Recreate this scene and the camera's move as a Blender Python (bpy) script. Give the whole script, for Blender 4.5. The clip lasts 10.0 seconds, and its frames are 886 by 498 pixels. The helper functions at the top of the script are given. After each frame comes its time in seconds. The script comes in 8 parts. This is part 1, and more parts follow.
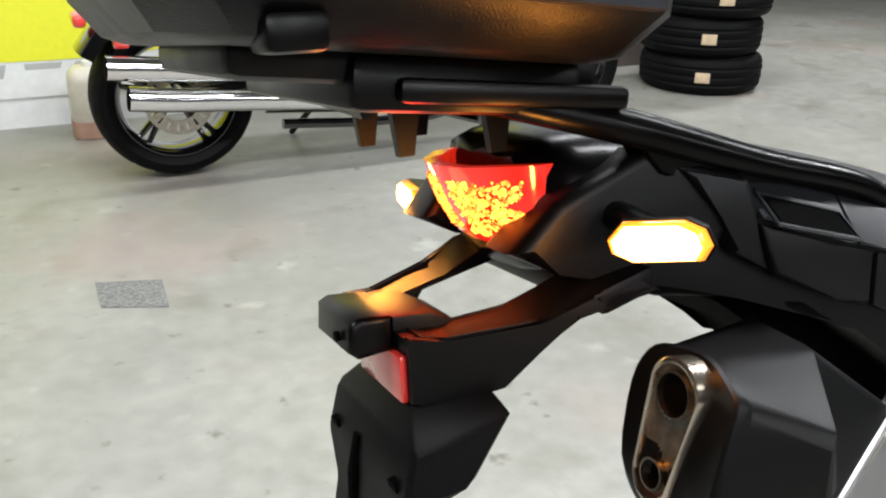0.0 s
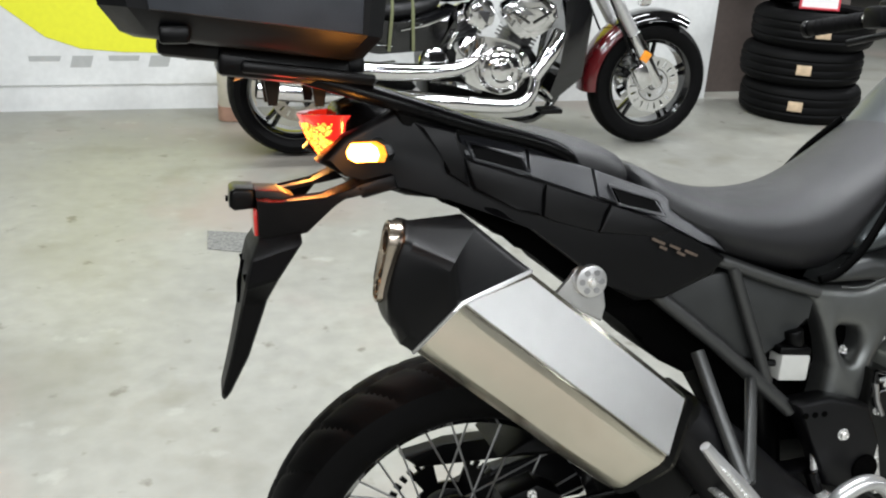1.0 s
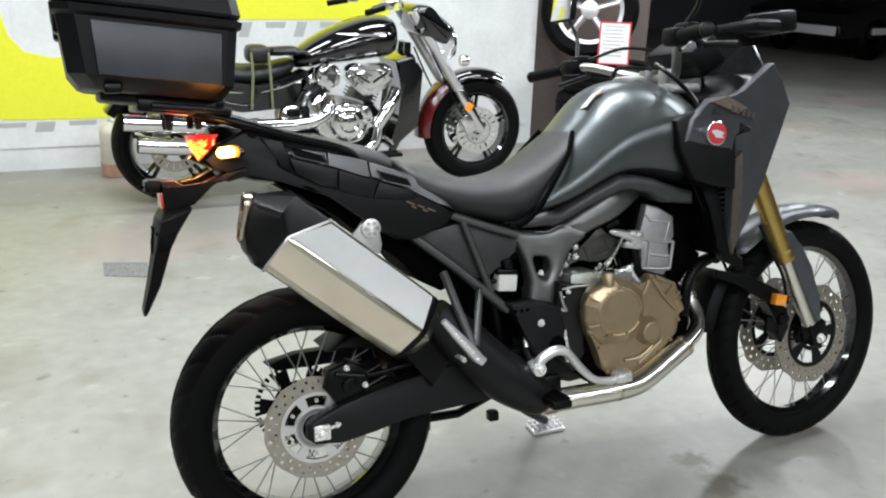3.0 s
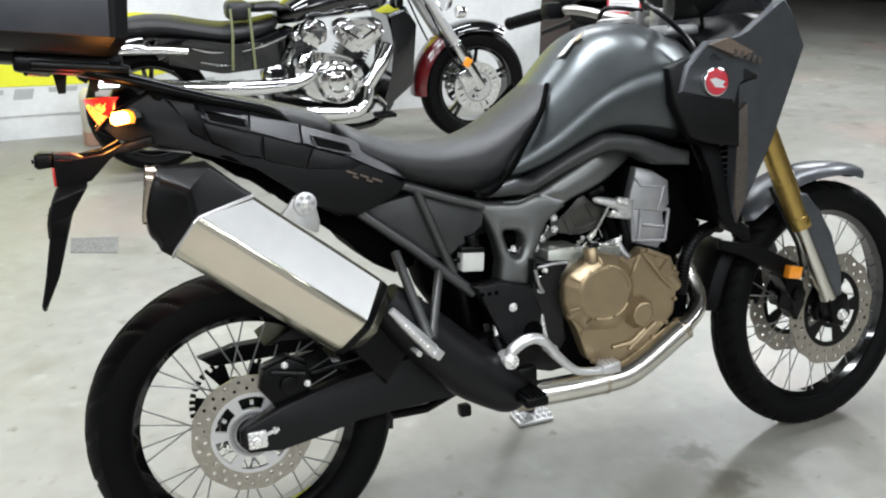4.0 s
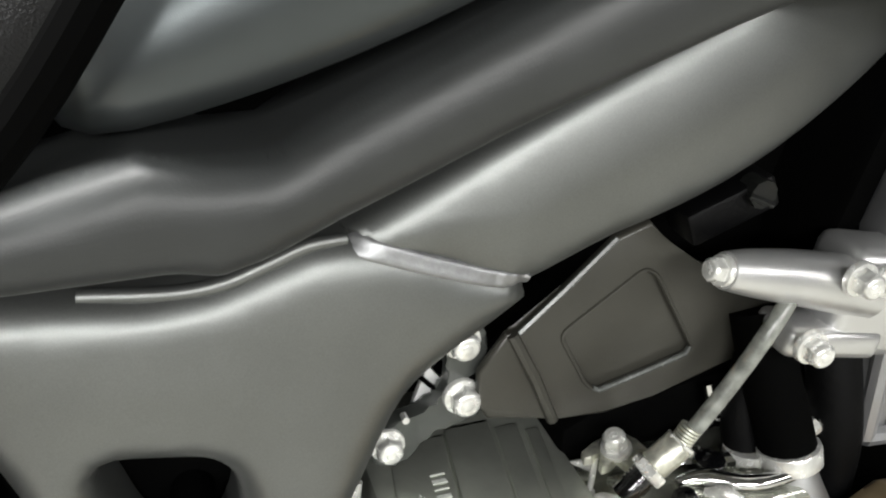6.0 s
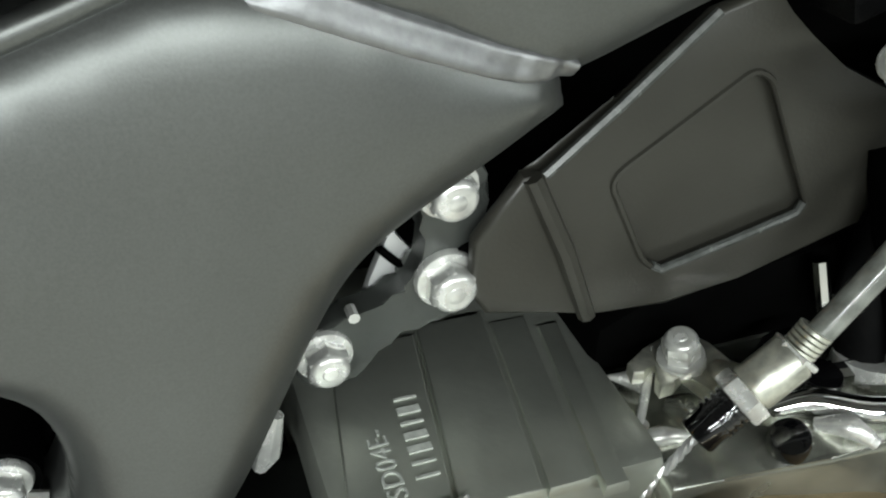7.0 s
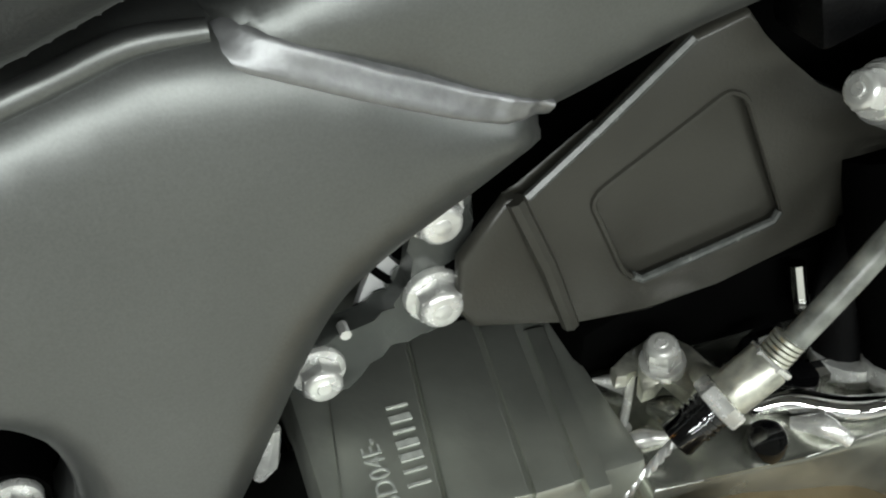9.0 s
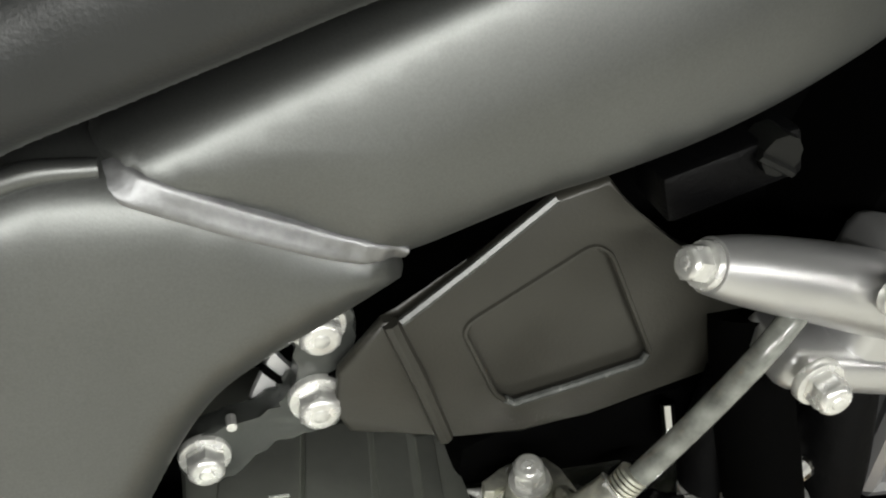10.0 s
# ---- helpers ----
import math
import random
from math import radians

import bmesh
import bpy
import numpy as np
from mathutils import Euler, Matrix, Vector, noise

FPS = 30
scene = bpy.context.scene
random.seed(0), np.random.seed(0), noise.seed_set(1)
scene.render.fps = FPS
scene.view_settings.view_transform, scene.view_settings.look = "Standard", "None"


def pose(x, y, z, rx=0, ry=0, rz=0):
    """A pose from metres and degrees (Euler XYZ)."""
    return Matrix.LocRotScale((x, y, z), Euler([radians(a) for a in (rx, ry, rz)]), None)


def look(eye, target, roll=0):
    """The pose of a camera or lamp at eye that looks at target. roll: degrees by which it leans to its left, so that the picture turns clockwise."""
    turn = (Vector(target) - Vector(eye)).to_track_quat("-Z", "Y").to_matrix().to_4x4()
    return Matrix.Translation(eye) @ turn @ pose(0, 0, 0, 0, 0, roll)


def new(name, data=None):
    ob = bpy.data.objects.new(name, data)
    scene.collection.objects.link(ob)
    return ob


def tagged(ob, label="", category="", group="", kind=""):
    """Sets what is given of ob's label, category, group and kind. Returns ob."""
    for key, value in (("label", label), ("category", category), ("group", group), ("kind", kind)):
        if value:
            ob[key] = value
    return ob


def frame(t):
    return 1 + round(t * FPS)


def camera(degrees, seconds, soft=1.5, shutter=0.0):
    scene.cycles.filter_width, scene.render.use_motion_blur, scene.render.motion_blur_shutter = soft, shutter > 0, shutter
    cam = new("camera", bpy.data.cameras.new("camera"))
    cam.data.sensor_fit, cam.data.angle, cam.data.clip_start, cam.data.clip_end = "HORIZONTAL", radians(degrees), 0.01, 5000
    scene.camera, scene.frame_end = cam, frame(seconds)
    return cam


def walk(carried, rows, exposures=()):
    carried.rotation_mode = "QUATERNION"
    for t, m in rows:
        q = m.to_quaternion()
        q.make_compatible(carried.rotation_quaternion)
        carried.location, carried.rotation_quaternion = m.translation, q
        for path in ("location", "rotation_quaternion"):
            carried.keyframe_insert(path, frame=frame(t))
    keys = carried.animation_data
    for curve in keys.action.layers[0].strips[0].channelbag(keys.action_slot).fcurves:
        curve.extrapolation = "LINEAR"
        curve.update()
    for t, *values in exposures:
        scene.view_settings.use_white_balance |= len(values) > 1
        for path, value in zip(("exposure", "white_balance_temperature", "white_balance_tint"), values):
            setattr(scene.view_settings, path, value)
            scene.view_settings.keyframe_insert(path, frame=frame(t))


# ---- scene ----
cam = camera(52.44, 10.0, soft=2.1)
PATH = [
    (0, pose(-0.5340, -0.4354, 1.2521, 66.71, -1.18, -25.66)),
    (0.2, look((-0.517, -0.575, 1.302), (0.201, 1.126, 0.532), 0.3)),
    (0.5, pose(-0.4093, -0.7546, 1.2982, 67.68, -1.31, -16.52)),
    (1, pose(-0.3697, -1.0768, 1.3574, 67.21, -2.44, -14.50)),
    (1.5, pose(-0.4047, -1.3843, 1.3689, 66.31, -2.41, -14.59)),
    (2, pose(-0.4177, -1.6496, 1.4097, 68.62, -1.71, -17.46)),
    (2.5, pose(-0.4651, -1.8817, 1.4469, 71.13, -1.98, -20.84)),
    (2.7, pose(-0.5074, -1.9344, 1.4647, 71.59, -2.12, -22.64)),
    (4, pose(-0.2313, -1.7113, 1.3995, 68.84, -0.22, -21.54)),
    (4.5, pose(0.0836, -1.3612, 1.2646, 66.16, -1.40, -17.99)),
    (5, pose(0.3546, -0.9094, 1.1809, 61.09, -1.65, -17.67)),
    (5.2, pose(0.4403, -0.7391, 1.1444, 59.30, -1.72, -17.77)),
    (6.3, pose(0.6587, -0.1330, 0.8979, 49.03, -4.88, -17.86)),
    (6.5, pose(0.6662, -0.1170, 0.8716, 45.72, -5.59, -18.78)),
    (7, pose(0.6708, -0.1191, 0.8525, 45.71, -4.94, -18.93)),
    (7.5, pose(0.6791, -0.1147, 0.8567, 43.19, -3.81, -18.02)),
    (8, pose(0.6842, -0.1103, 0.8549, 42.62, -3.55, -18.55)),
    (8.5, pose(0.6829, -0.1088, 0.8577, 42.56, -3.77, -19.66)),
    (9, pose(0.6740, -0.1157, 0.8688, 43.40, -4.30, -19.66)),
    (9.5, pose(0.7016, -0.1438, 0.8933, 44.92, -3.50, -17.36)),
    (10, pose(0.7015, -0.1349, 0.8998, 47.74, -8.05, -14.88)),
]
EXPOSURE = [(0, 0.12, 6400, 12), (2.5, 0.10, 6250, 11), (4, 0.22, 6250, 12), (4.5, 0.40, 6100, 11), (5, 0.92, 6150, 12), (5.2, 0.96, 6150, 12), (6.3, 0.74, 6850, 10), (7, 0.52, 6450, 4), (8.5, 0.46, 6450, 3), (9.2, 0.50, 6600, 7), (10, 0.60, 6850, 10)]
walk(cam, PATH, EXPOSURE)

from mathutils import geometry
from mathutils.bvhtree import BVHTree

LEAN = 10.16

# ---- world and lights ----
world = bpy.data.worlds.new("world")
scene.world = world
world.use_nodes = True
world.node_tree.nodes["Background"].inputs[0].default_value = (0.6, 0.66, 0.7, 1)
world.node_tree.nodes["Background"].inputs[1].default_value = 0.01


def area_light(name, m, sx, sy, watts, colour=(0.97, 1.0, 1.0)):
    d = bpy.data.lights.new(name, "AREA")
    d.shape, d.size, d.size_y, d.energy, d.color = "RECTANGLE", sx, sy, watts, colour
    ob = new(name, d)
    ob.matrix_world = m
    return ob


# ---- materials ----
def material(name, colour, rough=0.5, metal=0.0, var=0.15, scale=30.0, bump=0.0, bump_scale=400.0, big=0.0, big_scale=3.0,
             emit=None, strength=0.0, coat=0.0, spec=0.5, rough_var=0.08):
    m = bpy.data.materials.new(name)
    m.use_nodes = True
    nt = m.node_tree
    b = nt.nodes["Principled BSDF"]
    co = nt.nodes.new("ShaderNodeTexCoord")
    n1 = nt.nodes.new("ShaderNodeTexNoise")
    n1.inputs["Scale"].default_value, n1.inputs["Detail"].default_value = scale, 6
    nt.links.new(co.outputs["Object"], n1.inputs["Vector"])
    ramp = nt.nodes.new("ShaderNodeMapRange")
    ramp.inputs[1].default_value, ramp.inputs[2].default_value = 0.3, 0.7
    ramp.inputs[3].default_value, ramp.inputs[4].default_value = 1 - var, 1 + var
    nt.links.new(n1.outputs["Fac"], ramp.inputs[0])
    last = ramp.outputs[0]
    if big:
        n2 = nt.nodes.new("ShaderNodeTexNoise")
        n2.inputs["Scale"].default_value, n2.inputs["Detail"].default_value = big_scale, 4
        nt.links.new(co.outputs["Object"], n2.inputs["Vector"])
        r2 = nt.nodes.new("ShaderNodeMapRange")
        r2.inputs[1].default_value, r2.inputs[2].default_value = 0.35, 0.65
        r2.inputs[3].default_value, r2.inputs[4].default_value = 1 - big, 1 + big
        nt.links.new(n2.outputs["Fac"], r2.inputs[0])
        mul = nt.nodes.new("ShaderNodeMath")
        mul.operation = "MULTIPLY"
        nt.links.new(last, mul.inputs[0])
        nt.links.new(r2.outputs[0], mul.inputs[1])
        last = mul.outputs[0]
    mix = nt.nodes.new("ShaderNodeVectorMath")
    mix.operation = "SCALE"
    mix.inputs[0].default_value = colour[:3]
    nt.links.new(last, mix.inputs["Scale"])
    nt.links.new(mix.outputs[0], b.inputs["Base Color"])
    rr = nt.nodes.new("ShaderNodeMapRange")
    rr.inputs[3].default_value, rr.inputs[4].default_value = max(0.02, rough - rough_var), min(1, rough + rough_var)
    nt.links.new(n1.outputs["Fac"], rr.inputs[0])
    nt.links.new(rr.outputs[0], b.inputs["Roughness"])
    b.inputs["Metallic"].default_value = metal
    b.inputs["Specular IOR Level"].default_value = spec
    b.inputs["Coat Weight"].default_value = coat
    b.inputs["Coat Roughness"].default_value = 0.06
    if bump:
        n3 = nt.nodes.new("ShaderNodeTexNoise")
        n3.inputs["Scale"].default_value, n3.inputs["Detail"].default_value = bump_scale, 2
        nt.links.new(co.outputs["Object"], n3.inputs["Vector"])
        bp = nt.nodes.new("ShaderNodeBump")
        bp.inputs["Strength"].default_value, bp.inputs["Distance"].default_value = bump, 0.001
        nt.links.new(n3.outputs["Fac"], bp.inputs["Height"])
        nt.links.new(bp.outputs[0], b.inputs["Normal"])
    if emit:
        b.inputs["Emission Color"].default_value = (*emit, 1)
        b.inputs["Emission Strength"].default_value = strength
    return m


BLACK_PLASTIC = material("black_plastic", (0.0016, 0.0016, 0.0019), 0.46, spec=0.14, bump=0.25, bump_scale=900, var=0.2)
# Cowl plastic in a lighter tone, with light from above put into the colour.
LIT_LEDGE = material("lit_ledge_plastic", (0.012, 0.0125, 0.0148), 0.4, spec=0.36, bump=0.25, bump_scale=900, var=0.2)
BLACK_GLOSS = material("gloss_black_paint", (0.003, 0.003, 0.0035), 0.08, coat=1.0, var=0.1)
BLACK_SATIN = material("satin_black_metal", (0.0015, 0.0015, 0.0017), 0.32, spec=0.18, var=0.2)
TANK_PAINT = material("matte_dark_metallic_paint", (0.080, 0.089, 0.092), 0.29, 0.7, var=0.05, rough_var=0.02, bump=0.05, bump_scale=2500)
FRAME_PAINT = material("satin_grey_frame_paint", (0.186, 0.192, 0.187), 0.40, 0.85, var=0.07, scale=1500, big=0.05, big_scale=22, bump=0.03, bump_scale=1600)
SEAT_VINYL = material("black_seat_vinyl", (0.012, 0.012, 0.013), 0.42, spec=0.42, bump=0.5, bump_scale=1100, var=0.15)
RUBBER = material("tyre_rubber", (0.0020, 0.0020, 0.0022), 0.6, spec=0.10, var=0.25, bump=0.3, bump_scale=300)
SHIELD_STEEL = material("brushed_shield_steel", (0.68, 0.68, 0.67), 0.38, 1.0, var=0.03, scale=30, bump=0.04, bump_scale=600)
STEEL_SHEET = material("polished_stainless_sheet", (0.70, 0.66, 0.55), 0.17, 1.0, var=0.06, scale=9, big=0.08, big_scale=4, rough_var=0.05)
ALU_DULL = material("cast_aluminium", (0.43, 0.43, 0.43), 0.42, 0.9, var=0.12, bump=0.05, bump_scale=600)
CYL_GREY = material("grey_cast_cylinder", (0.40, 0.40, 0.41), 0.4, 0.7, var=0.12, bump=0.12, bump_scale=500)
CHROME = material("chrome", (0.8, 0.8, 0.8), 0.07, 1.0, var=0.03, rough_var=0.03)
ZINC = material("zinc_bolt", (0.95, 0.95, 0.92), 0.26, 0.6, var=0.2, scale=220, rough_var=0.08, bump=0.08, bump_scale=500)
BRONZE = material("bronze_engine_paint", (0.325, 0.250, 0.150), 0.36, 0.6, var=0.06, bump=0.1, bump_scale=800)
GOLD = material("gold_anodised", (0.48, 0.33, 0.1), 0.3, 0.9, var=0.06)
WHITE_PLASTIC = material("white_plastic", (0.7, 0.7, 0.66), 0.4, var=0.05)
PALE = material("silver_cover", (0.8, 0.8, 0.8), 0.35, 0.3, var=0.05)
RED_LENS = material("red_lens", (0.5, 0.01, 0.01), 0.12, coat=1.0, emit=(1.0, 0.03, 0.01), strength=0.6)
RED_HOT = material("lit_red_leds", (0.9, 0.2, 0.05), 0.2, emit=(1.0, 0.20, 0.02), strength=3.2, var=0.5, scale=260)
led = RED_HOT.node_tree
geo = led.nodes.new("ShaderNodeNewGeometry")
span = led.nodes.new("ShaderNodeMapRange")
span.inputs[3].default_value, span.inputs[4].default_value = 0.6, 9.0
led.links.new(geo.outputs["Random Per Island"], span.inputs[0])
led.links.new(span.outputs[0], led.nodes["Principled BSDF"].inputs["Emission Strength"])
RED_PLAIN = material("red_reflector", (0.75, 0.04, 0.03), 0.2, coat=1.0)
AMBER = material("amber_lens", (0.9, 0.35, 0.03), 0.15, coat=1.0, emit=(1.0, 0.27, 0.015), strength=1.6)
AMBER_HOT = material("lit_amber_lamp", (1.0, 0.6, 0.15), 0.2, emit=(1.0, 0.36, 0.04), strength=40.0)
AMBER_PLAIN = material("amber_reflector", (0.85, 0.3, 0.02), 0.2, coat=1.0)
# Frame paint made lighter: the light the bead catches is in its colour.
LIT_WELD = material("lit_weld_paint", (0.33, 0.333, 0.34), 0.42, 0.85, var=0.15, scale=300, bump=0.12, bump_scale=350)
COVER_BLACK = material("black_moulded_cover", (0.046, 0.0445, 0.0375), 0.33, spec=0.50, var=0.15, bump=0.08, bump_scale=900)
# Cover plastic lightened: the edge highlight is painted as colour.
COVER_LIP = material("bright_cover_edge", (0.10, 0.105, 0.10), 0.25, var=0.3, scale=300)
PAINT_MARK = material("pale_paint_mark", (0.6, 0.62, 0.58), 0.6, var=0.2, scale=400)
CABLE_GREY = material("grey_cable_sleeve", (0.22, 0.228, 0.208), 0.2, var=0.45, scale=160, coat=0.4)
CASE_PLASTIC = material("dark_case_plastic", (0.0030, 0.0032, 0.0042), 0.4, spec=0.26, var=0.15, bump=0.3, bump_scale=700)
BAR_GREY = material("grey_anodised_bar", (0.35, 0.34, 0.31), 0.35, 0.9, var=0.08)
SMOKE = material("smoked_plastic", (0.03, 0.03, 0.035), 0.08, coat=0.5)
STRAP = material("olive_strap", (0.12, 0.13, 0.06), 0.7)
CANISTER = material("pale_translucent_plastic", (0.62, 0.58, 0.48), 0.4, var=0.06)
RUSTY = material("rusty_band", (0.42, 0.25, 0.18), 0.5, var=0.15, scale=20)
PATCH = material("cement_patch", (0.15, 0.15, 0.14), 0.8, var=0.5, scale=90)
STEEL_DISC = material("drilled_disc_steel", (0.42, 0.39, 0.34), 0.35, 0.9, var=0.15, scale=60)
ALU_PALE = material("pale_aluminium", (0.72, 0.72, 0.72), 0.34, 0.8, var=0.06, bump=0.1)
STEEL_WARM = material("warm_polished_steel", (0.55, 0.48, 0.40), 0.25, 1.0, var=0.15, scale=40)
STEEL_WARM2 = material("polished_header_steel", (0.74, 0.72, 0.66), 0.24, 1.0, var=0.06, scale=20)
STEEL_DARK = material("dull_outlet_steel", (0.22, 0.20, 0.17), 0.45, 0.8, var=0.3, scale=120)
CRUISER_FIN = material("dark_finned_alloy", (0.10, 0.10, 0.105), 0.35, 0.8, var=0.15)
# For sooty bores, plain black parts, and hollows whose shade is painted as colour.
SOOT_AND_SHADE = material("soot_and_shade_black", (0.0012, 0.0012, 0.0012), 0.8, spec=0.03)
BLACK_PLASTIC2 = material("matte_black_coating", (0.0018, 0.0018, 0.0022), 0.42, spec=0.22, var=0.15, bump=0.15, bump_scale=1200)
# The black casting's top, with its sheen put into a bright base colour.
CRANK_LIT = material("lit_cast_crankcase", (0.50, 0.52, 0.465), 0.40, 0.75, spec=0.5, var=0.2, bump=0.12, bump_scale=350)
COWL_BLACK = material("charcoal_cowl_plastic", (0.0045, 0.0045, 0.0052), 0.42, spec=0.26, var=0.15, bump=0.2, bump_scale=1100)
TUBE_PAINT = material("satin_dark_tube_paint", (0.085, 0.087, 0.086), 0.36, 0.6, var=0.10, scale=600, bump=0.03, bump_scale=1400)
TAIL_BLACK = material("smooth_black_tail_plastic", (0.0012, 0.0012, 0.0014), 0.24, spec=0.12, var=0.15)
TRIM_GREY = material("matte_grey_trim_plastic", (0.030, 0.032, 0.032), 0.42, var=0.12, bump=0.1, bump_scale=1200)
SHROUD_GREY = material("matte_blue_grey_paint", (0.085, 0.09, 0.098), 0.34, 0.5, var=0.08, bump=0.05, bump_scale=2500)
CASE_PANEL = material("blue_grey_case_plastic", (0.034, 0.038, 0.048), 0.36, var=0.12, bump=0.3, bump_scale=700)
DARK_PRINT = material("dark_bronze_decal", (0.06, 0.048, 0.04), 0.5, var=0.5, scale=260)
DULL_ZINC = material("dull_passivated_zinc", (0.74, 0.74, 0.65), 0.38, 0.8, var=0.35, scale=180, bump=0.08, bump_scale=400)
CASE_DARK = material("black_painted_casting", (0.008, 0.0085, 0.008), 0.4, 0.2, spec=0.4, var=0.2, bump=0.1, bump_scale=350)
SHELF_METAL = material("dark_polished_casting", (0.42, 0.43, 0.38), 0.24, 0.8, var=0.25, scale=60)
HANGER_PAINT = material("satin_black_hanger_paint", (0.08, 0.085, 0.08), 0.30, 0.3, spec=0.5, var=0.2, bump=0.1, bump_scale=350)
TAN_PRINT = material("bronze_decal", (0.13, 0.095, 0.07), 0.5, var=0.3, scale=200)
PAPER = material("white_paper", (0.8, 0.8, 0.78), 0.8, var=0.03)
RED_PRINT = material("red_print", (0.55, 0.03, 0.05), 0.5)
CARDBOARD = material("tan_paper_label", (0.55, 0.42, 0.28), 0.8)
MAROON = material("maroon_paint", (0.09, 0.006, 0.008), 0.15, coat=1.0)
CONCRETE = material("concrete_floor", (0.252, 0.250, 0.222), 0.40, var=0.11, scale=14, big=0.10, big_scale=1.2, bump=0.15, bump_scale=60)


def stain(mat, colour, scale, low, high, amount, detail=5.0, offset=(0, 0, 0)):
    """Lays irregular stains of one colour over a material's base colour."""
    nt = mat.node_tree
    b = nt.nodes["Principled BSDF"]
    was = b.inputs["Base Color"].links[0].from_socket
    co = nt.nodes.new("ShaderNodeTexCoord")
    mp = nt.nodes.new("ShaderNodeMapping")
    mp.inputs["Location"].default_value = offset
    nz = nt.nodes.new("ShaderNodeTexNoise")
    nz.inputs["Scale"].default_value, nz.inputs["Detail"].default_value = scale, detail
    rg = nt.nodes.new("ShaderNodeMapRange")
    rg.inputs[1].default_value, rg.inputs[2].default_value, rg.inputs[4].default_value = low, high, amount
    mx = nt.nodes.new("ShaderNodeMix")
    mx.data_type = "RGBA"
    mx.inputs["B"].default_value = (*colour, 1)
    nt.links.new(co.outputs["Object"], mp.inputs["Vector"])
    nt.links.new(mp.outputs[0], nz.inputs["Vector"])
    nt.links.new(nz.outputs["Fac"], rg.inputs[0])
    nt.links.new(rg.outputs[0], mx.inputs["Factor"])
    nt.links.new(was, mx.inputs["A"])
    nt.links.new(mx.outputs["Result"], b.inputs["Base Color"])


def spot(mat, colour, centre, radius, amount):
    """One ragged-edged mark at a place on the floor."""
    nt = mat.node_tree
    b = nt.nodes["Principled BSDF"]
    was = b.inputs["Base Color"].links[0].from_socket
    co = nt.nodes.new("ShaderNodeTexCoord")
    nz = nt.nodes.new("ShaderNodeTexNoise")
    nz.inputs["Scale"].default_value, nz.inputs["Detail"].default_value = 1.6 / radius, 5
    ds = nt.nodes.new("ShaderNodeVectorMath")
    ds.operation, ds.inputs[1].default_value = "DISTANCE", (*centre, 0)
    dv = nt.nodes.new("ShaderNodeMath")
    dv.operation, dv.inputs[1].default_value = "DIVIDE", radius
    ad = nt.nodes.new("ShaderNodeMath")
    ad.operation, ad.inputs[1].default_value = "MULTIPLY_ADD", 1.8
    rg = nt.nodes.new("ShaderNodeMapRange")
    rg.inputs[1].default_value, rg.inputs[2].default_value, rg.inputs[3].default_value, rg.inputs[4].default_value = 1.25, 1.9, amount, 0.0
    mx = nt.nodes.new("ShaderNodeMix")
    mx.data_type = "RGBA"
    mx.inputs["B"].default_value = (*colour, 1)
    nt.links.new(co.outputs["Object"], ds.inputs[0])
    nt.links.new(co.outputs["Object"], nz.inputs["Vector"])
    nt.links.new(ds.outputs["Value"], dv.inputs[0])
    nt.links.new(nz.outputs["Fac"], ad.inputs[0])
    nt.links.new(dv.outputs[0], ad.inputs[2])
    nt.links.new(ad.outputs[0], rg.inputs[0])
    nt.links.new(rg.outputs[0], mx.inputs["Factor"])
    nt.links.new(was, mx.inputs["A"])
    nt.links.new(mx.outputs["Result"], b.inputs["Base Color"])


stain(CONCRETE, (0.33, 0.25, 0.22), 1.1, 0.56, 0.72, 0.55, 3.0, (3.1, 0.4, 0))
stain(CONCRETE, (0.15, 0.14, 0.105), 3.2, 0.56, 0.72, 0.6)
stain(CONCRETE, (0.19, 0.185, 0.15), 0.9, 0.48, 0.68, 0.55, 6.0, (4.4, 8.1, 0))
stain(CONCRETE, (0.10, 0.09, 0.07), 11.0, 0.66, 0.74, 0.7, 3.0, (1.7, 5.2, 0))
stain(CONCRETE, (0.42, 0.42, 0.38), 6.0, 0.64, 0.76, 0.5, 6.0, (7.7, 2.2, 0))
# Stains; the dark ones under the bike also paint in shadow by the stand.
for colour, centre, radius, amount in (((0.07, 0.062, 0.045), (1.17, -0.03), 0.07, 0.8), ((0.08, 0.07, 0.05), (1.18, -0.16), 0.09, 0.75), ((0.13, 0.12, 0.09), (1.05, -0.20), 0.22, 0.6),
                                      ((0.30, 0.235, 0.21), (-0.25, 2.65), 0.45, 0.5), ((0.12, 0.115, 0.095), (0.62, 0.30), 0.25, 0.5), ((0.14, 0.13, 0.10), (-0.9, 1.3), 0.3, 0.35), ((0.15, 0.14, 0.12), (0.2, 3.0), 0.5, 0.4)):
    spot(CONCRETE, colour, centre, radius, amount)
WALL_WHITE = material("white_banner_fabric", (0.70, 0.71, 0.70), 0.7, var=0.04, big=0.07, bump=0.3, bump_scale=9)
PLAIN_WALL = material("painted_plaster", (0.34, 0.34, 0.33), 0.7, var=0.06, big=0.06)
YELLOW = material("yellow_banner_print", (0.78, 0.78, 0.03), 0.6, var=0.03)
GREY_PRINT = material("grey_banner_print", (0.42, 0.43, 0.42), 0.7, var=0.04)
BROWN_WALL = material("brown_painted_column", (0.12, 0.095, 0.085), 0.6, var=0.08)
DARK_WALL = material("dark_wall", (0.12, 0.12, 0.13), 0.7, var=0.1)
CEIL = material("ceiling_paint", (0.10, 0.10, 0.10), 0.8, var=0.05)


